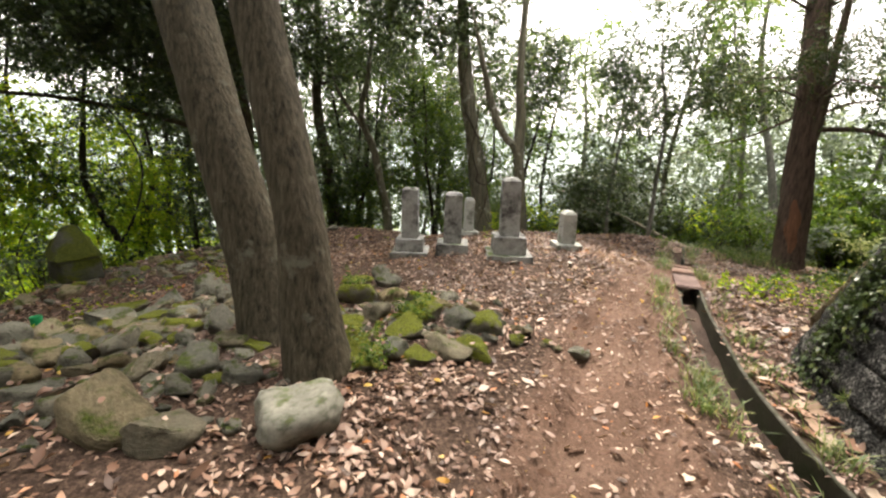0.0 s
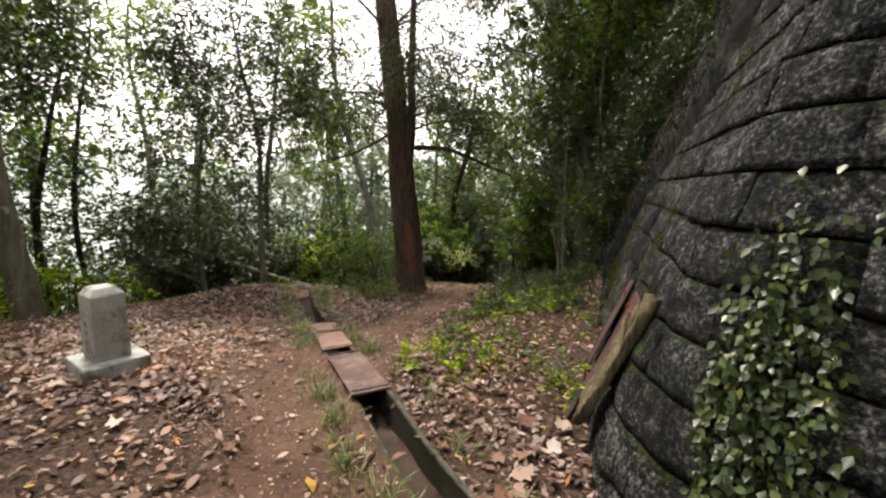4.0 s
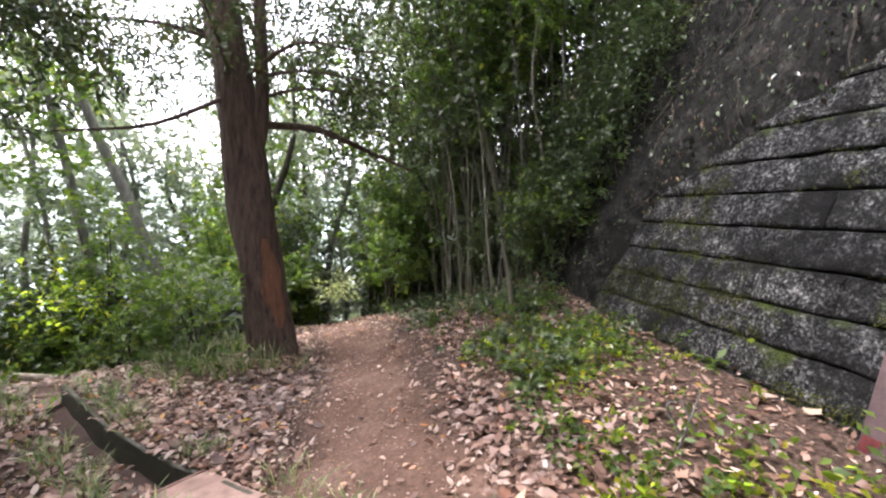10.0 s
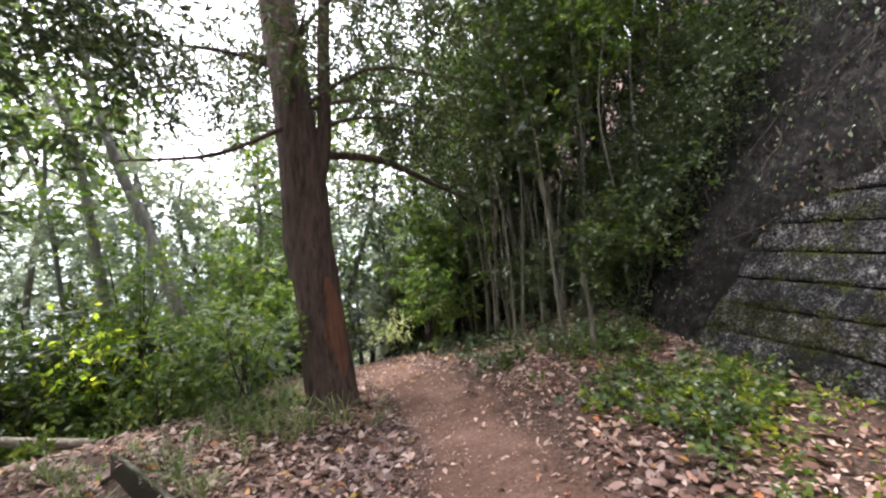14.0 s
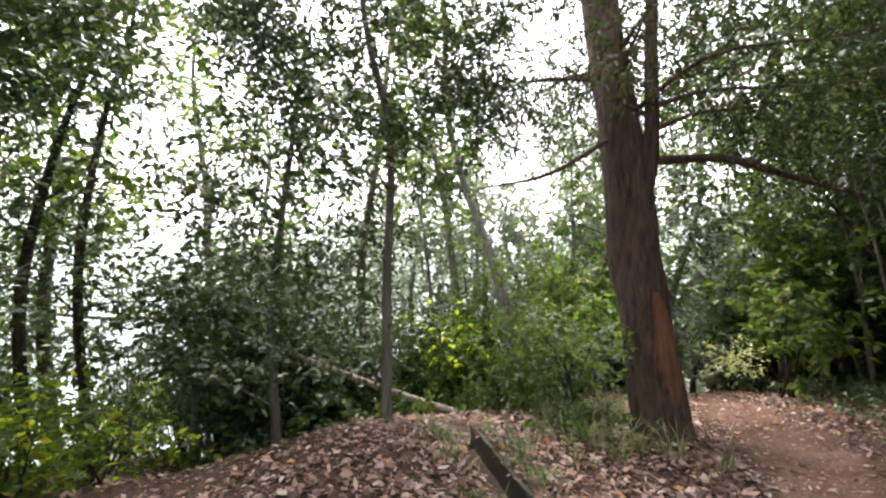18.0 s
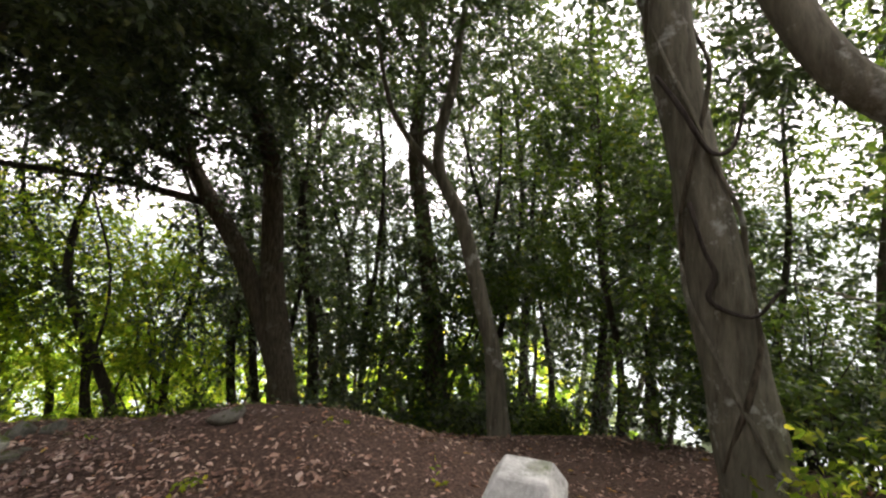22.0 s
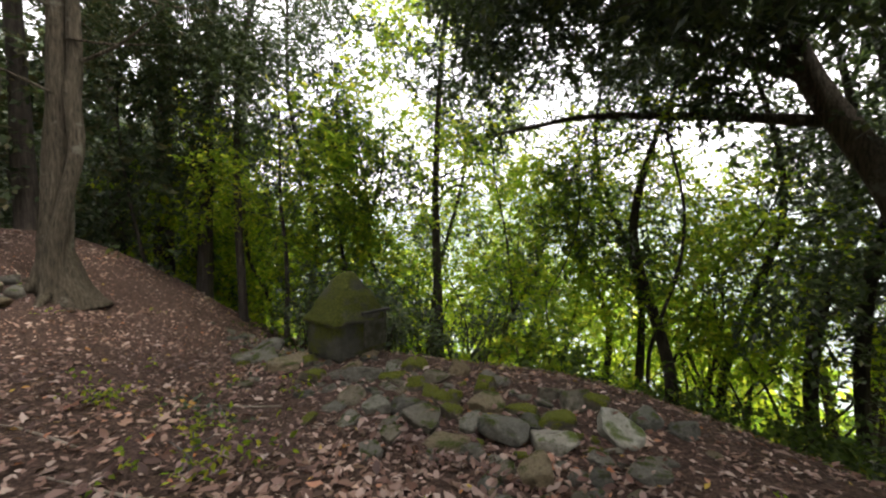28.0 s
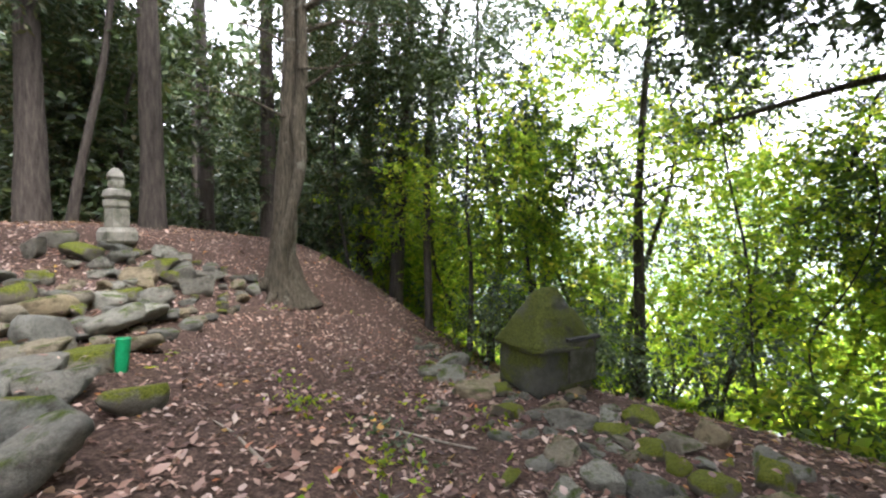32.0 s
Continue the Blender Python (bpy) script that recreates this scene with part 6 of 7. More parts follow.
    stand(7, (-13.5, -12.0, -1.5, 4.5), (3.5, 6.0), (0.025, 0.05), (BARK_DARK,), (LEAF_WEST, LEAF_WEST, LEAF_MID), (420, 600), "young evergreen under the western trees", 1800, 0.12, 1.0, 14, 0.10, (0.35, 0.65), "evergreens of the western wood", "tree", 1.0)
    for k in range(46):
        x, y = spot(-13.0, -10.6, -2.0, 8)
        shrub(x, y, r.uniform(0.3, 0.9), r.uniform(0.35, 0.7), LEAF_DARK if r.random() < 0.65 else LEAF_MID, int(r.uniform(110, 180)), "dark shrub at the edge of the clearing", 1900 + k, None, 0.085)
    for k in range(8):
        x, y = r.uniform(-7.6, -4.6), r.uniform(5.0, 6.4)
        shrub(x, y, r.uniform(0.35, 0.8), 0.35, LEAF_MID if k % 3 else LEAF_BRIGHT, 120, "low leafy shrub at the foot of the trees", 1950 + k)
    for k, (x, y, h) in enumerate(((-13.4, 0.9, 9.0), (-12.9, 3.9, 9.0), (-13.6, -1.0, 9.5))):
        grown(x, y, h, 0.08, (0.02, 0.0), BARK_DARK, LEAF_DARK, 800, "close-leaved dark evergreen behind the crest", 1850 + k, 0.2, 1.7, 30, 0.09, 9, (0.45, 0.8), "evergreens of the western wood", "tree", 0.9, 8)
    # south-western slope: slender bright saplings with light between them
    stand(36, (-17, -11.0, -12.5, -2.4), (3.6, 7.0), (0.02, 0.05), (BARK_DARK,), (LEAF_BRIGHT, LEAF_BRIGHT, LEAF_BRIGHT), (230, 340), "slender sapling with leaves coloured as if sunlit on the western slope", 2000, 0.42, 1.15, 11, 0.085, (0.3, 0.55), "saplings of the western slope", "sapling", 1.5, 0.09)
    stand(17, (-17, -11.6, -8, -2), (3.4, 6.0), (0.02, 0.045), (BARK_DARK,), (LEAF_BRIGHT,), (320, 440), "slender sapling with leaves coloured as if sunlit on the western slope", 2060, 0.36, 1.1, 14, 0.075, (0.35, 0.6), "saplings of the western slope", "sapling", 1.5, 0.09)
    for k in range(22):
        x, y = r.uniform(-12.2, -10.4), r.uniform(-5.5, -0.4)
        shrub(x, y, r.uniform(0.2, 0.5), r.uniform(0.3, 0.5), LEAF_MID, 70, "low dark shrub along the western drop", 2160 + k, None, 0.075)
    for k in range(22):
        x, y = spot(-15, -8.8, -13, -2)
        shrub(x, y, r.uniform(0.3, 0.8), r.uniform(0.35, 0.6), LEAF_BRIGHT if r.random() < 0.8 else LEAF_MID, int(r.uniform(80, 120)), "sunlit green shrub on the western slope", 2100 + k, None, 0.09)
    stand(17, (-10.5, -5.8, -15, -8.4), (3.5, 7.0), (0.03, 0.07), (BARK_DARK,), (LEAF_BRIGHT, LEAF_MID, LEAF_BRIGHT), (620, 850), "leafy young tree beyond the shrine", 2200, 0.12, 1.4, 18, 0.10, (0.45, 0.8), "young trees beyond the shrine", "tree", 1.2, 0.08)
    for k, (x, y, h, ln) in enumerate(((-7.4, -9.4, 8.0, (0.0, 0.06)), (-10.8, -9.6, 8.5, (0.03, 0.02)), (-6.0, -9.0, 9.0, (-0.02, 0.03)), (-13.2, -3.4, 8.5, (0.08, 0.0)), (-12.6, -4.6, 7.6, (0.03, -0.02)))):
        grown(x, y, h, 0.09, ln, BARK_DARK, LEAF_DARK, 2800, "dark evergreen with a broad high crown", 2600 + k, 0.38, 2.1, 24, 0.085, 9, (0.45, 0.85), "high evergreens of the western slope", "tree", 1.1, 8)
    for k, (x, y, h) in enumerate(((-10.5, 5.7, 6.6), (-11.4, 6.9, 7.0), (-9.6, 7.7, 7.6), (-11.8, 8.6, 8.2))):
        grown(x, y, h, 0.07, (0.0, 0.02), BARK_DARK, LEAF_MID if k % 2 == 0 else LEAF_WEST, 2700, "broad dark evergreen bush tree on the western slope", 2650 + k, 0.25, 1.5, 34, 0.08, 9, (0.5, 0.8), "evergreens of the western wood", "tree", 0.9, 8)
    for k in range(12):
        x, y = r.uniform(-0.9, 1.0), r.uniform(11.8, 16)
        shrub(x, y, r.uniform(1.8, 3.4), 0.8, LEAF_MID if k % 2 else LEAF_DARK, 420, "misty green shrub beyond the crest of the path", 2680 + k, None, 0.10)
    stand(9, (-15.5, -10.8, -13.5, -7.5), (4.5, 7.5), (0.03, 0.06), (BARK_DARK,), (LEAF_BRIGHT, LEAF_BRIGHT), (560, 740), "young tree with bright leaves below the shrine", 2700, 0.32, 1.5, 16, 0.085, (0.4, 0.75), "saplings of the western slope", "sapling", 1.3, 0.08)
    # southern wood: dark undergrowth and young evergreens between the conifers
    stand(26, (-6.5, 6, -24, -10.5), (4, 7.5), (0.03, 0.07), (BARK_DARK,), (LEAF_DARK, LEAF_CEDAR, LEAF_CEDAR), (480, 650), "young evergreen between the conifers", 2400, 0.15, 1.6, 16, 0.15, (0.55, 1.0), "young trees of the southern wood", "tree", 1.0)
    for k in range(26):
        x, y = r.uniform(-6.5, 5), r.uniform(-24, -12)
        shrub(x, y, r.uniform(0.8, 2.4), 0.9, LEAF_DARK, 220, "dark undergrowth in the southern wood", 2300 + k, None, 0.13)
    # mist-tinted trees beyond the descending path, low growth under the vine-hung tree
    q = np.random.default_rng(78)
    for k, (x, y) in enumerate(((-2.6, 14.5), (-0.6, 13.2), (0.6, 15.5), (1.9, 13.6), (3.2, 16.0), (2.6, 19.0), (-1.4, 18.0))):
        grown(x, y, q.uniform(6.5, 9.5), q.uniform(0.06, 0.1), (q.normal(0, 0.05), q.normal(0, 0.04)), BARK_GREY, LEAF_HAZE_TINT, 1000, "tall tree beyond the descending path, leaves tinted pale for mist", 1380 + k, 0.12, 1.7, 22, 0.12, 9, (0.5, 0.85), "misty trees of the valley", "tree", 0.9)
    for k in range(30):
        y = q.uniform(5.9, 10.2)
        x = 2.72 + 0.28 * max(0, y - 6.2) + q.uniform(-0.1, 0.45)
        grown(x, y, q.uniform(4.2, 6.2), q.uniform(0.011, 0.022), (q.normal(-0.05, 0.05), q.normal(0.02, 0.06)), BARK_GREY if k % 3 else BARK_PALE, LEAF_MID, 70, "slim pale cane at the front of the thicket", 2900 + k, 0.6, 0.6, 6, 0.06, 9, (0.2, 0.4), "canes of the eastern bank", "cane", 0.35, 2)
    for k in range(16):
        y = q.uniform(6.4, 9.8)
        x = 2.6 + 0.28 * max(0, y - 6.2) - q.uniform(0.0, 0.35)
        grown(x, y, q.uniform(4.6, 6.4), q.uniform(0.014, 0.024), (q.normal(-0.03, 0.05), q.normal(0.0, 0.06)), BARK_PALE, LEAF_MID, 50, "slim pale bare cane before the thicket", 2930 + k, 0.66, 0.6, 6, 0.06, 9, (0.2, 0.4), "canes of the eastern bank", "cane", 0.35, 2)
    grown(-6.4, 7.1, 5.8, 0.06, (0.0, 0.0), BARK_DARK, LEAF_DARK, 1000, "dark leafy tree behind the forked tree", 2840, 0.3, 1.2, 24, 0.075, 9, (0.4, 0.7), "saplings of the northern slope", "tree", 0.7, 8)
    for k in range(9):
        shrub(q.uniform(-9.6, -7.6), q.uniform(5.6, 8.0), q.uniform(1.2, 2.3), q.uniform(0.5, 0.8), LEAF_MID if k % 3 else LEAF_WEST, 260, "leafy shrub below the vine-hung tree", 2850 + k, None, 0.07)
    for k, (x, y) in enumerate(((-7.5, -5.6), (-7.9, -6.4), (-7.2, -6.9), (-8.6, -6.0), (-8.3, -7.2), (-6.9, -7.9), (-9.0, -5.0))):
        shrub(x, y, q.uniform(1.0, 1.7), q.uniform(0.45, 0.7), LEAF_DARK, 260, "dark leafy shrub on the slope behind the shrine", 2870 + k, None, 0.07)
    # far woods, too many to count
    for name, n, r0, r1, a0, a1, hi, leaf, label in (("far_woods", 800, 17, 40, -30, 60, 4.5, LEAF_HAZE_TINT, "green woods far down the valley with haze tinted into the leaves"), ("far_woods", 1300, 20, 40, 60, 172, 7.5, LEAF_BRIGHT, "woods coloured as if sunlit on the low ground to the west"), ("far_woods", 4200, 22, 38, 172, 300, 11.0, LEAF_DARK, "dark woods behind the graveyard")):
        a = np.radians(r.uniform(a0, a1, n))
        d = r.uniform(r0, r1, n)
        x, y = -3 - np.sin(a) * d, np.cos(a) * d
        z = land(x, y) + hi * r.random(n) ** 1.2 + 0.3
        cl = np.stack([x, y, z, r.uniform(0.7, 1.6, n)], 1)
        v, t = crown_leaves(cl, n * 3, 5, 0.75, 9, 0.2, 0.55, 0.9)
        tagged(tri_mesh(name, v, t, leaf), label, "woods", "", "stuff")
    # Glowing ring added far out, filling the gaps with pale mist.
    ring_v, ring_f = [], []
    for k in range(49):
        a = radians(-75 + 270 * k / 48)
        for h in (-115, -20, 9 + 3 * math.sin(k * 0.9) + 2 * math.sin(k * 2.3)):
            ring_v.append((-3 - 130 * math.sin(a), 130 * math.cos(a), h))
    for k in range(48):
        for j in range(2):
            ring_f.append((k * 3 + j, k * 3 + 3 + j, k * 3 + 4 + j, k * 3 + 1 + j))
    tagged(link_mesh("backdrop", ring_v, ring_f, HAZE_GLOW), "glowing pale backdrop standing in for the hazy valley between the trees", "backdrop", "", "structure")


def place_fallen_log():
    v, f = tube([(-9.2, 7.6, 0.75), (-7.6, 8.0, 0.45), (-6.05, 8.25, 0.38), (-4.8, 8.36, 0.0), (-3.87, 8.27, -0.26), (-2.9, 8.12, -0.5), (-2.25, 8.0, -0.62)], [0.018, 0.024, 0.03, 0.036, 0.04, 0.042, 0.04], 9, 0.06, 6, 5)
    tagged(link_mesh("fallen_tree", v, f, CUT_WOOD), "thin bleached trunk fallen across the northern slope", "fallen tree")


# ---- leaf litter, low plants ----
def weight_to_walk(x, y):
    line = np.array([(2.5, -3.2), (1.8, -1.7), (0.6, -0.2), (-0.6, 1.4), (-1.4, 2.8), (-3.1, 2.6), (-4.4, 1.7), (-4.9, 0.5), (-5.2, -0.3)])
    north = np.array([(-1.4, 2.8), (-0.7, 5.2), (0.3, 6.6), (1.0, 8.5)])
    return np.minimum(line_gap(x, y, line)[0], line_gap(x, y, north)[0])


def place_litter():
    r = np.random.default_rng(5)
    n = 440000
    x, y = r.uniform(-9.6, 5.6, n), r.uniform(-10, 12.5, n)
    d, _ = line_gap(x, y, TRAIL)
    g, _ = line_gap(x, y, GUTTER)
    w = weight_to_walk(x, y)
    patch = 0.5 + 0.5 * np.sin(1.9 * x + 0.7) * np.sin(2.3 * y + 1.1 * np.sin(x))
    crumbs = 0.5 + 0.5 * np.sin(6.1 * x + 1.7 * np.sin(3.3 * y)) * np.sin(5.3 * y + 1.3 * np.sin(4.1 * x))
    trodden = np.clip(1.25 - np.hypot((x + 0.55) / 1.25, (y - 3.0) / 1.15), 0, 1)
    keep = r.random(n) < np.clip(1.5 / (1 + 0.22 * w * w), 0.5, 1) * np.where(d < 0.5, np.where(y > 3.2, 0.09, 0.16) + 0.12 * (d > 0.33), np.where(d < 0.75, 0.5, 0.85)) * np.where((x < -4.2) & (y > -0.6), 0.28 + 0.45 * patch, np.where(x < -4.2, 0.45 + 0.55 * patch, np.where(y > 3.0, 0.7 + 0.3 * patch, 0.5 + 0.5 * patch))) * (1 - 0.62 * trodden) * (0.45 + 0.75 * crumbs) * np.where((x > 0.3) & (y > 1.4) & (d > 0.55), 1.1, 1.0)
    keep &= (g > 0.11) & (behind_wall(x, y) < 0.08) & ((x < 3.9) | (y < 5))
    x, y = x[keep], y[keep]
    n = len(x)
    z = ground(x, y)
    e = 0.04
    nx, ny = -(ground(x + e, y) - z) / e, -(ground(x, y + e) - z) / e
    up = unit(np.stack([nx, ny, np.ones(n)], 1) + r.normal(0, 0.33, (n, 3)))
    a = r.uniform(0, 6.28, n)
    along = np.stack([np.cos(a), np.sin(a), r.normal(0, 0.16, n)], 1)
    along = along - up * (along * up).sum(1, keepdims=True)
    L = np.where(r.random(n) < 0.05, r.uniform(0.075, 0.12, n), r.uniform(0.028, 0.072, n))
    at, W = np.stack([x, y, z + r.uniform(0.004, 0.022, n)], 1), L * r.uniform(0.28, 0.56, n)
    near = weight_to_walk(x, y) < 1.9
    v, t = leaves(at[~near], along[~near], up[~near], L[~near], W[~near], 0.22)
    m = int(near.sum())
    v2, t2 = broad_leaves(at[near], along[near], up[near], L[near], W[near], r.uniform(-0.1, 0.5, m), r.normal(0.06, 0.14, m), r.normal(0, 0.5, m))
    v, t = np.concatenate([v, v2]), np.concatenate([t, t2 + len(v)])
    tagged(tri_mesh("fallen_leaves", v, t, LITTER), "dry brown and beige fallen leaves covering the ground", "leaf litter", "", "stuff")
    # a thick layer of larger leaves north of the drain covers and on the slope in the west
    q = np.random.default_rng(51)
    m = 32000
    x, y = np.where(np.arange(m) < 22000, q.uniform(-3.4, 2.7, m), q.uniform(-7.0, -3.4, m)), np.where(np.arange(m) < 22000, q.uniform(1.7, 8.2, m), q.uniform(-7.0, 0.0, m))
    d = line_gap(x, y, TRAIL)[0]
    thick = 0.5 + 0.5 * np.sin(2.3 * x + 0.4 * np.sin(3 * y)) * np.sin(1.9 * y + 0.8)
    keep = (d > 0.5 + 0.15 * q.random(m)) & (line_gap(x, y, GUTTER)[0] > 0.16) & (behind_wall(x, y) < 0.05) & (q.random(m) < np.where(y < 1, 0.25 + 0.5 * thick, np.where(x > 0.9, 0.12 + 0.2 * thick, 0.35 + 0.65 * thick)) * np.clip(1.4 - 0.16 * weight_to_walk(x, y) ** 2, 0.25, 1)) & (np.hypot((x + 0.55) / 1.25, (y - 3.0) / 1.15) > 0.8)
    x, y = x[keep], y[keep]
    m = len(x)
    a = q.uniform(0, 6.28, m)
    L = q.uniform(0.045, 0.105, m)
    v, t = broad_leaves(np.stack([x, y, ground(x, y) + q.uniform(0.012, 0.035, m)], 1), np.stack([np.cos(a), np.sin(a), q.normal(0, 0.2, m)], 1), np.tile((0.0, 0.0, 1.0), (m, 1)) + q.normal(0, 0.3, (m, 3)), L, L * q.uniform(0.34, 0.56, m), q.uniform(-0.1, 0.5, m), q.normal(0.08, 0.16, m), q.normal(0, 0.6, m))
    tagged(tri_mesh("fallen_leaves", v, t, BROWN_LITTER), "large rust-brown fallen leaves lying thick round the path", "leaf litter", "", "stuff")
    tops = [(ob.matrix_basis.translation, ob.matrix_basis.to_scale()) for ob in bpy.data.objects if ob.name.startswith("stone") and ob.parent and ob.parent.name in ("stone_border", "stone_mound", "stone_platform", "stone_edging")]
    at = np.array([(c.x + 0.3 * sc.x * a, c.y + 0.3 * sc.y * b, c.z + 0.36 * sc.z) for c, sc in tops for a, b in q.uniform(-1, 1, (2, 2)) if q.random() < 0.45])
    m = len(at)
    a = q.uniform(0, 6.28, m)
    L = q.uniform(0.035, 0.085, m)
    v, t = broad_leaves(at, np.stack([np.cos(a), np.sin(a), q.normal(0, 0.15, m)], 1), np.tile((0.0, 0.0, 1.0), (m, 1)) + q.normal(0, 0.2, (m, 3)), L, L * q.uniform(0.34, 0.5, m), q.uniform(-0.1, 0.5, m), q.normal(0.08, 0.16, m), q.normal(0, 0.6, m))
    tagged(tri_mesh("fallen_leaves", v, t, BROWN_LITTER), "brown leaves caught on and between the stones", "leaf litter", "", "stuff")
    # crumbs of leaf and bark trodden into the path
    m = 16000
    q = r.uniform(0, 1, m) ** 0.8 * 0.8
    y = r.uniform(-4.5, 9.5, m)
    x = np.interp(y, TRAIL[:, 1], TRAIL[:, 0]) + r.choice((-1, 1), m) * q
    a = r.uniform(0, 6.28, m)
    L = r.uniform(0.008, 0.026, m)
    clear = line_gap(x, y, GUTTER)[0] > 0.16
    v, t = leaves(np.stack([x, y, ground(x, y) + 0.004], 1)[clear], np.stack([np.cos(a), np.sin(a), r.normal(0, 0.25, m)], 1)[clear], (np.tile((0.0, 0.0, 1.0), (m, 1)) + r.normal(0, 0.4, (m, 3)))[clear], L[clear], (L * 0.6)[clear], 0.2)
    tagged(tri_mesh("leaf_crumbs", v, t, LITTER), "crumbs of dead leaf trodden into the path", "leaf litter", "", "stuff")
    # large pale lobed leaves, most of them at the foot of the wall
    s = r.uniform(-2.6, 0.6, 46)
    foot = np.array([wall_at(q, 0.0, 0.05 + 0.6 * r.random() ** 1.4)[:2] for q in s])
    spread = np.stack([r.uniform(-5.8, 2.4, 170), r.uniform(-4.5, 6.0, 170)], 1)
    here = np.concatenate([foot, spread[(behind_wall(spread[:, 0], spread[:, 1]) < 0) & (line_gap(spread[:, 0], spread[:, 1], TRAIL)[0] > 0.3)]])
    here = here[line_gap(here[:, 0], here[:, 1], GUTTER)[0] > 0.15]
    m = len(here)
    a = r.uniform(0, 6.28, m)
    at = np.stack([here[:, 0], here[:, 1], ground(here[:, 0], here[:, 1]) + 0.03], 1)
    v, t = lobed_leaves(at, np.stack([np.cos(a), np.sin(a), r.normal(0, 0.15, m)], 1), np.tile((0.0, 0.0, 1.0), (m, 1)) + r.normal(0, 0.22, (m, 3)), np.where(np.arange(m) < len(foot), r.uniform(0.10, 0.17, m), r.uniform(0.06, 0.12, m)), r)
    tagged(tri_mesh("lobed_leaves", v, t, PALE_LITTER), "large pale and rusty lobed leaves on the litter", "leaf litter", "", "stuff")


def blades(x, y, per, h, seed, spread=0.05):
    r = np.random.default_rng(seed)
    n = len(x) * per
    px, py = np.repeat(x, per) + r.normal(0, spread, n), np.repeat(y, per) + r.normal(0, spread, n)
    a = r.uniform(0, 6.28, n)
    along = np.stack([np.cos(a) * 0.5, np.sin(a) * 0.5, np.ones(n)], 1)
    up = np.stack([-np.cos(a), -np.sin(a), np.full(n, 0.4)], 1)
    L = h * r.uniform(0.5, 1.2, n)
    v1, t1 = leaves(np.stack([px, py, ground(px, py) - 0.01], 1), along, up, L, np.full(n, 0.010), 0.1)
    tip = v1.reshape(-1, 4, 3)[:, 2]
    bend = np.stack([np.cos(a), np.sin(a), np.full(n, 0.05)], 1)
    v2, t2 = leaves(tip - unit(along) * L[:, None] * 0.3, along * 0.5 + bend, up, L * 0.8, np.full(n, 0.008), 0.1)
    return np.concatenate([v1, v2]), np.concatenate([t1, t2 + len(v1)])


def rosettes(x, y, h, size, leaf, name, label, seed, per=9):
    """Low leafy plants."""
    r = np.random.default_rng(seed)
    n = len(x)
    cl = np.stack([x, y, ground(x, y) + h * r.uniform(0.2, 0.9, n), np.full(n, 0.09)], 1)
    v, t = crown_leaves(cl, n * 3, per, size, seed, 0.0, 0.55, 0.12)
    return tagged(tri_mesh(name, v, t, leaf), label, "undergrowth", "", "stuff")


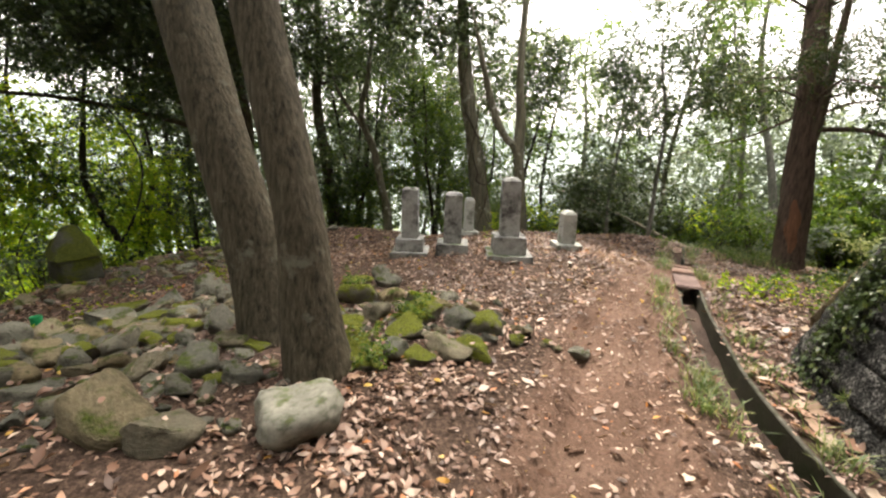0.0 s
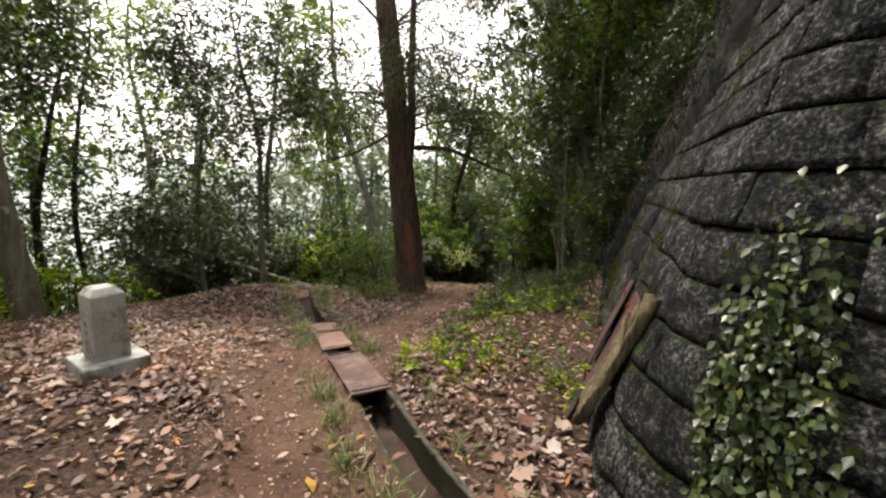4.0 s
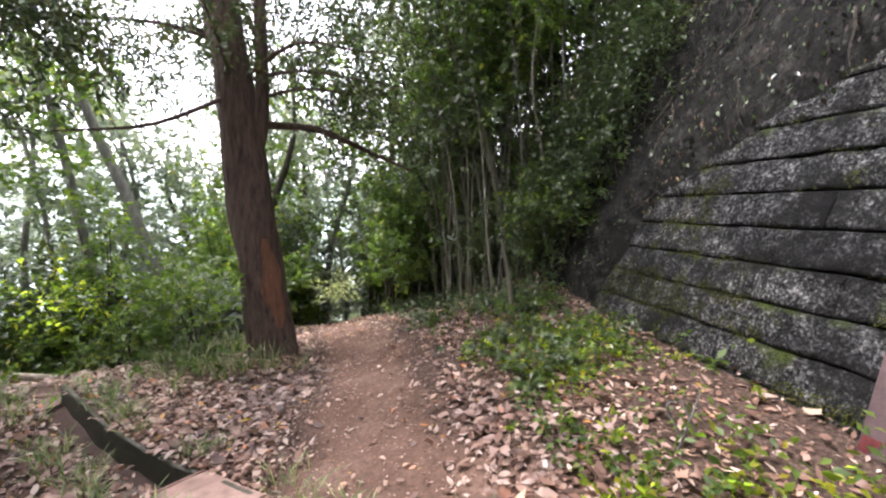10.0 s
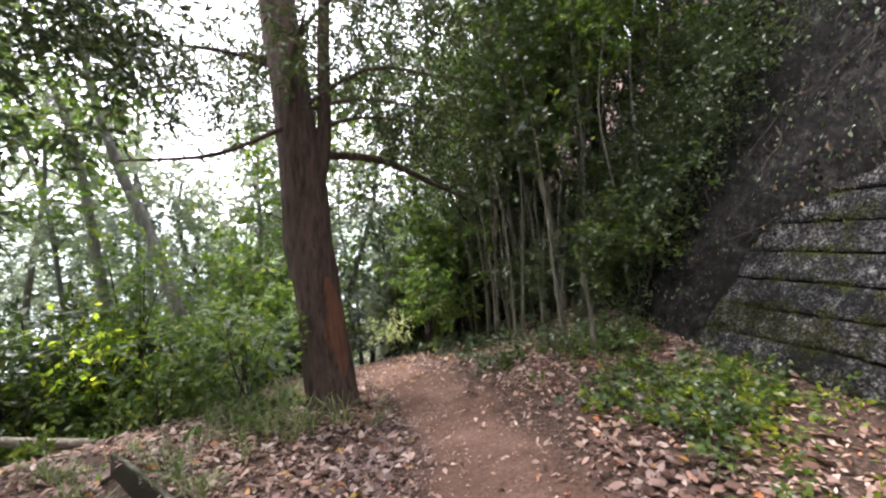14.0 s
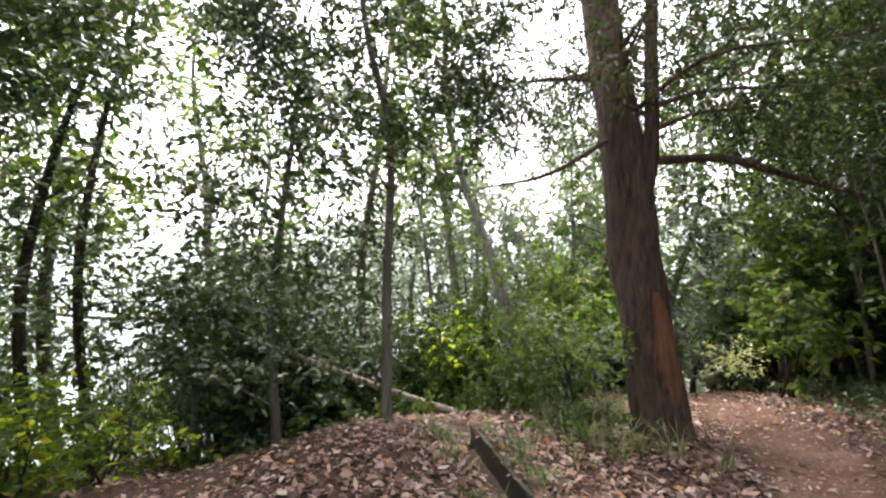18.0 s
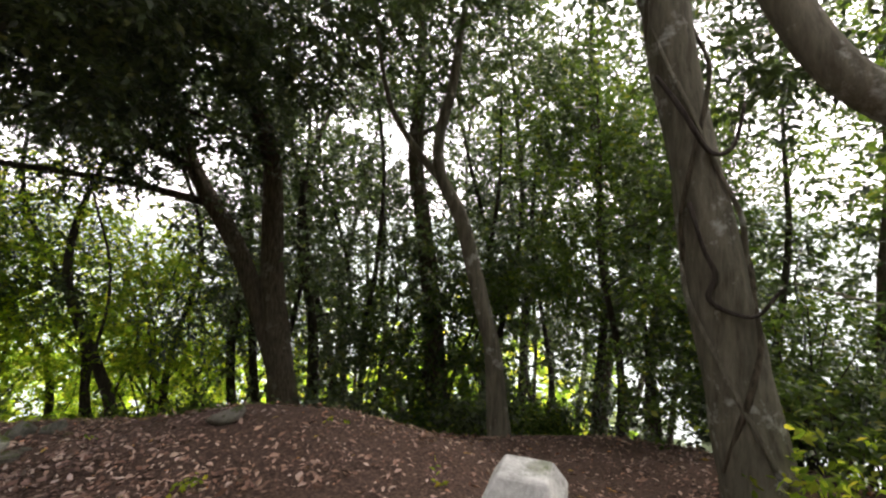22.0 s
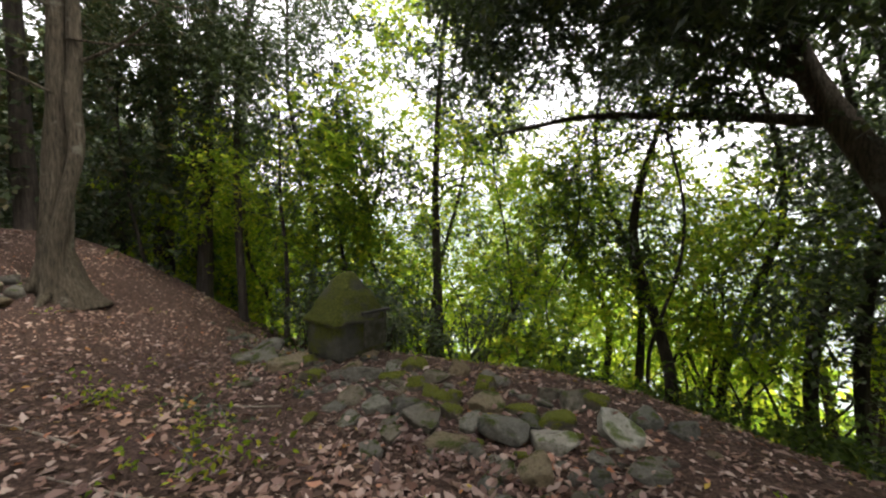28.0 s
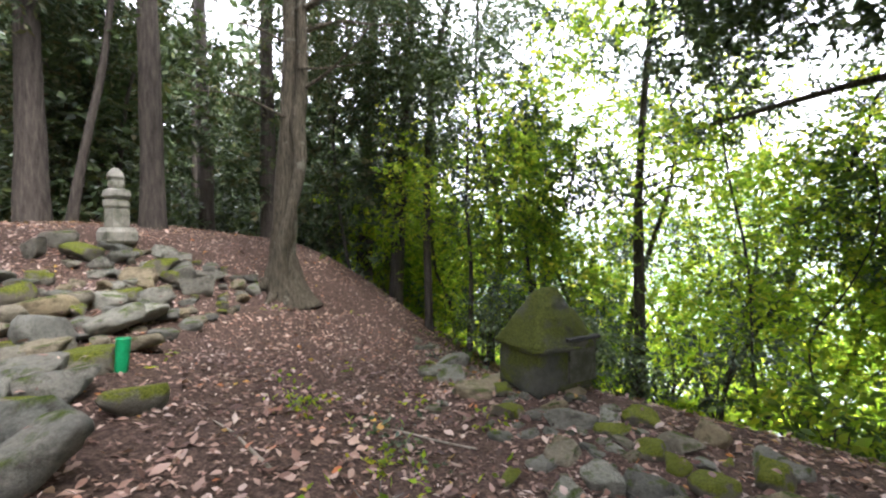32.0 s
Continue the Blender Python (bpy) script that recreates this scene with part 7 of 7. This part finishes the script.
def place_low_plants():
    r = np.random.default_rng(15)

    def draw(n, x0, x1, y0, y1, test=None):
        x, y = r.uniform(x0, x1, n), r.uniform(y0, y1, n)
        ok = (line_gap(x, y, TRAIL)[0] > 0.6) & (line_gap(x, y, GUTTER)[0] > 0.2) & (behind_wall(x, y) < 0.0)
        if test is not None:
            ok &= test(x, y)
        return x[ok], y[ok]

    def patchy(x, y):
        return np.sin(2.6 * x + 0.4) * np.sin(2.2 * y + 0.9) + r.normal(0, 0.35, len(x)) > 0.1

    rosettes(*draw(420, 0.7, 2.8, 2.6, 7.0, patchy), 0.13, 0.05, LEAF_MID, "low_plants", "low green plants at the foot of the wall", 61)
    rosettes(*draw(170, 0.4, 2.2, 2.4, 5.4, patchy), 0.08, 0.05, LEAF_BRIGHT, "low_plants", "yellow-green seedlings among the fallen leaves", 62)
    rosettes(*draw(620, 0.9, 3.0, 4.0, 8.5, patchy), 0.16, 0.05, LEAF_DARK, "low_plants", "dark ground cover under the bank", 63)
    hx, hy = r.uniform(2.3, 4.6, 420), r.uniform(5.6, 12.5, 420)
    ok = line_gap(hx, hy, TRAIL)[0] > 0.8
    rosettes(hx[ok], hy[ok], 0.22, 0.065, LEAF_DARK, "low_plants", "dark low growth on the slope of the bank", 70)
    rosettes(*draw(70, -7.5, -2.5, -9, 5.0, patchy), 0.07, 0.05, LEAF_BRIGHT, "low_plants", "scattered small seedlings on the litter", 64, 5)
    rosettes(*draw(420, -6.5, -0.6, 7.1, 9.6, patchy), 0.2, 0.07, LEAF_MID, "low_plants", "low green growth on the northern slope", 65)
    gx, gy = draw(150, -2.4, 0.3, 6.5, 8.4, patchy)
    v, t = blades(gx, gy, 16, 0.28, 66)
    tagged(tri_mesh("grass", v, t, GRASS), "tufts of arching grass beside the drain and the cedar", "grass", "", "stuff")
    s = r.uniform(0, along_gutter(0)[3], 150)
    pts = np.array([along_gutter(q)[0] + along_gutter(q)[2] * r.choice((-1, 1), p=(0.3, 0.7)) * r.uniform(0.2, 0.36) for q in s])
    pts = pts[(np.abs(pts[:, 1] - 3.0) > 0.2)]
    v, t = blades(pts[:, 0], pts[:, 1], 18, 0.13, 67)
    tagged(tri_mesh("grass", v, t, GRASS), "short grass growing along the drain", "grass", "", "stuff")
    # fern-green tuft at the foot of the leaning tree
    tuft = np.array([(0.16, -2.10), (-0.35, -1.5), (-0.45, -1.35), (-1.35, -1.5)])
    rosettes(np.repeat(tuft[:, 0], 9) + r.normal(0, 0.06, 54)[:36], np.repeat(tuft[:, 1], 9) + r.normal(0, 0.06, 54)[:36], 0.22, 0.035, LEAF_MID, "low_plants", "bright green moss and fern tuft at the tree's foot", 68)
    # pale-leaved plant beside the path and a seedling on the litter
    v, t = crown_leaves([(0.55 + 0.12 * k, 7.9 + 0.05 * k, 0.1 + 0.05 * math.sin(k), 0.12) for k in range(5)], 40, 7, 0.07, 69, 0.0, 0.35, 0.25)
    tagged(tri_mesh("pale_plant", v, t, LEAF_PALE), "pale variegated spray of leaves beside the cedar", "plant", "", "stuff")
    for k, (x, y, h, leaf) in enumerate(((-4.95, -2.35, 0.22, LEAF_BRIGHT), (-5.1, -3.3, 0.12, LEAF_DARK), (-4.3, -3.9, 0.1, LEAF_BRIGHT), (1.25, 3.2, 0.3, LEAF_MID), (1.6, 2.45, 0.26, LEAF_MID), (1.75, 2.15, 0.24, LEAF_BRIGHT), (-5.0, 4.35, 0.25, LEAF_BRIGHT), (1.05, 2.7, 0.2, LEAF_BRIGHT))):
        shrub(x, y, h, 0.14, leaf, 26, "small leafy seedling in the litter", 2500 + k, BARK_GREY, 0.055, 5, 3, (0.05, 0.1), "seedlings in the litter")


def cover_limit(y):
    return np.interp(y, [2.6, 2.85, 3.05, 3.45, 4.0, 4.75, 5.2], [3.4, 2.55, 2.2, 2.02, 1.75, 1.2, 0.2])


def place_wall_cover():
    """Earth and litter that has slid over the northern end of the wall, with ivy."""
    s0 = ARC / 2
    ss, zs = np.linspace(1.6, 5.6, 60), np.linspace(0.0, 4.3, 60)
    v = []
    for z in zs:
        for s in ss:
            p = wall_at(s, z)
            over = z - float(cover_limit(p[1]))
            out = -0.10 + 0.24 / (1 + math.exp(-over * 7)) + 0.05 * noise.noise(Vector((s * 2.3, z * 2.3, 3))) + 0.03 * noise.noise(Vector((s * 7, z * 7, 1)))
            v.append(wall_at(s, z, out))
    w = len(ss)
    f = [(r * w + c, r * w + c + 1, (r + 1) * w + c + 1, (r + 1) * w + c) for r in range(len(zs) - 1) for c in range(w - 1)]
    tagged(link_mesh("earth_bank", v, f, BANK), "dark earth slumped over the end of the wall", "bank", "", "structure")
    r = np.random.default_rng(8)
    n = 5600
    s, z = r.uniform(1.6, 5.5, n), r.uniform(0.3, 4.2, n)
    y = np.array([wall_at(a, b)[1] for a, b in zip(s, z)])
    over = z - cover_limit(y)
    keep = (over > -0.08 + r.normal(0, 0.14, n))
    s, z = s[keep], z[keep]
    pos = np.array([wall_at(a, b, 0.17 + r.normal(0, 0.02)) for a, b in zip(s, z)])
    m = len(pos)
    along = np.stack([r.normal(0, 0.5, m), r.normal(0, 0.5, m), -np.ones(m)], 1)
    up = np.stack([np.full(m, -0.95), np.full(m, 0.3), np.full(m, 0.4)], 1) + r.normal(0, 0.4, (m, 3))
    L = r.uniform(0.02, 0.06, m)
    half = r.random(m) < 0.72
    for mask, mat, label, nm in ((half, SHADE_LITTER, "dead leaves caught on the bank above the wall", "bank_litter"), (~half, LEAF_DARK, "sparse dark ivy hanging over the end of the wall", "ivy")):
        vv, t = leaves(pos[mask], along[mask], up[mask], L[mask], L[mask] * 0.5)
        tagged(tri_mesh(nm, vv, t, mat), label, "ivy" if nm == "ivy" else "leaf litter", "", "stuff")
    hang = []
    for _ in range(30):
        sv, zv = r.uniform(1.9, 5.4), r.uniform(2.3, 4.5)
        p = wall_at(sv, zv, r.uniform(0.1, 0.35))
        if zv - float(cover_limit(p[1])) > 1.3:
            hang.append((*p, r.uniform(0.22, 0.4)))
    for _ in range(190):
        y, z = r.uniform(4.9, 6.3), r.uniform(0.35, 3.9)
        if z > 2.9 - 1.8 * (y - 4.9):
            hang.append(((FOOT_2 + 0.305 * y) / 0.952 + BATTER * z - r.uniform(0.1, 0.55), y, z, r.uniform(0.25, 0.45)))
    vv, t = crown_leaves(hang, 3600, 8, 0.05, 88, 0.5, 0.5, 0.3)
    tagged(tri_mesh("hanging_shrubs", vv, t, LEAF_DARK), "dark evergreen growth hanging down the bank", "shrub", "", "stuff")
    roots = thing("root_tangle", wall_at(3.6, 2.6, 0.1), "tangle of bare brown roots and twigs on the slumped bank", "roots")
    for k in range(34):
        sv, zv = r.uniform(2.0, 5.0), r.uniform(1.0, 4.0)
        if zv - float(cover_limit(wall_at(sv, zv)[1])) < 0.0:
            continue
        ds, dz = r.normal(0, 0.25), -r.uniform(0.15, 0.6)
        pts = [wall_at(sv + ds * q + r.normal(0, 0.04), max(0.1, zv + dz * q), 0.15 + r.uniform(0, 0.06)) for q in (0, 0.35, 0.7, 1.0)]
        vv, ff = tube(pts, [0.009, 0.007, 0.003], 5, 0.15, k, 3)
        link_mesh("root", vv, ff, BARK_DARK if k % 3 else BARK_BROWN, roots)
    # moss on the northern end of the wall
    n = 70000
    s, z = r.uniform(1.2, 4.4, n), r.uniform(0.1, 2.6, n)
    keep = np.array([noise.noise(Vector((a * 1.7, b * 2.6, 5))) + 0.7 * noise.noise(Vector((a * 6, b * 7, 2))) + 0.2 * (a - 3.0) - 0.12 * (b - 0.8) + 0.16 * math.cos(6.283 * (b + 0.06) / COURSE - 0.9) for a, b in zip(s, z)]) > 0.13 + r.normal(0, 0.07, n)
    pos = np.array([wall_at(a, b, 0.022) for a, b in zip(s[keep], z[keep])])
    m = len(pos)
    L = r.uniform(0.007, 0.016, m)
    vv, t = leaves(pos, r.normal(0, 1, (m, 3)) + np.array((0, 0, -0.4)), np.tile((-0.95, 0.3, 0.35), (m, 1)) + r.normal(0, 0.35, (m, 3)), L, L * 0.8)
    tagged(tri_mesh("wall_moss", vv, t, WALL_MOSS), "olive moss spread over the northern end of the wall", "moss", "", "stuff")
    # two moss patches, a green streak and small tufts on the southern face
    q = np.random.default_rng(81)
    spots = np.concatenate([q.normal(0, 1, (1500, 2)) * (0.13, 0.05) + (-1.42, 0.77), q.normal(0, 1, (500, 2)) * (0.035, 0.11) + (-1.71, 1.54), q.normal(0, 1, (300, 2)) * (0.10, 0.04) + (-1.75, 2.38), q.normal(0, 1, (260, 2)) * (0.08, 0.03) + (-2.07, 1.10)])
    spots = spots[np.array([noise.noise(Vector((a * 9, b * 14, 2))) for a, b in spots]) > -0.1]
    pos = np.array([wall_at(a, b, 0.026) for a, b in spots])
    m = len(pos)
    L = q.uniform(0.007, 0.016, m)
    vv, t = leaves(pos, q.normal(0, 1, (m, 3)), np.tile((-0.8, -0.6, 0.35), (m, 1)) + q.normal(0, 0.35, (m, 3)), L, L * 0.8)
    tagged(tri_mesh("wall_moss", vv, t, WALL_MOSS), "patches of olive moss on the southern face of the wall", "moss", "", "stuff")
    for k, (a, b, n, size) in enumerate(((-0.97, 0.19, 34, 0.07), (-1.55, 0.74, 14, 0.045), (-2.25, 0.72, 16, 0.05), (-1.66, 1.38, 16, 0.04), (-2.5, 0.55, 60, 0.05))):
        at = np.array(wall_at(a, b, 0.015))
        up = unit(np.stack([q.normal(-0.7, 0.5, n), q.normal(-0.5, 0.5, n), q.normal(0.55, 0.5, n)], 1))
        vv, t = leaves(at + q.normal(0, 0.012 if k < 4 else 0.07, (n, 3)), up, q.normal(0, 1, (n, 3)), q.uniform(0.6, 1.4, n) * size, np.full(n, 0.006 if k < 4 else 0.022))
        tagged(tri_mesh("wall_plant", vv, t, GRASS if k < 4 else LEAF_MID), "small tuft of grass growing from a joint of the wall" if k < 4 else "small leafy plant growing from the wall", "plant", "tufts on the wall", "stuff")
    # ivy on the rounded corner and tufts in the joints
    n = 1700
    s, z = r.normal(-0.5, 0.17, n), np.abs(r.normal(0.72, 0.34, n)) + 0.05
    keep = (z < 1.7) & (np.abs(s + 0.5 + 0.1 * np.sin(4 * z)) < 0.26)
    pos = np.array([wall_at(a, b, 0.028 + abs(r.normal(0, 0.03))) for a, b in zip(s[keep], z[keep])])
    m = len(pos)
    along = np.stack([r.normal(0, 0.6, m), r.normal(0, 0.6, m), -0.8 * np.ones(m)], 1)
    up = np.stack([np.full(m, -0.95), np.full(m, -0.3), np.full(m, 0.4)], 1) + r.normal(0, 0.3, (m, 3))
    L = r.uniform(0.028, 0.055, m)
    vv, t = leaves(pos, along, up, L, L * 0.7)
    tagged(tri_mesh("ivy", vv, t, LEAF_DARK), "small-leaved ivy climbing the rounded corner of the wall", "ivy", "", "stuff")
    n = 1100
    k = r.integers(0, 12, n)
    s = r.uniform(-3.5, 4.6, n)
    z = -0.06 + COURSE * k + r.normal(-0.005, 0.012, n)
    keep = (np.sin(2.1 * s + 1.7 * k) + np.sin(0.9 * s - k) > 0.9) & (z > 0.15)
    pos = np.array([wall_at(a, b, 0.012) for a, b in zip(s[keep], z[keep])])
    m = len(pos)
    along = np.stack([r.normal(-0.4, 0.5, m), r.normal(0, 0.5, m), r.normal(0.3, 0.6, m)], 1)
    L = r.uniform(0.008, 0.02, m)
    vv, t = leaves(pos, along, np.tile((-0.6, 0.0, 0.8), (m, 1)) + r.normal(0, 0.3, (m, 3)), L, L * 0.7)
    tagged(tri_mesh("wall_moss", vv, t, MOSS), "moss growing along the joints of the wall", "moss", "", "stuff")


place_marked_trees()
place_woods()
place_fallen_log()
place_wall_cover()
place_litter()
place_low_plants()
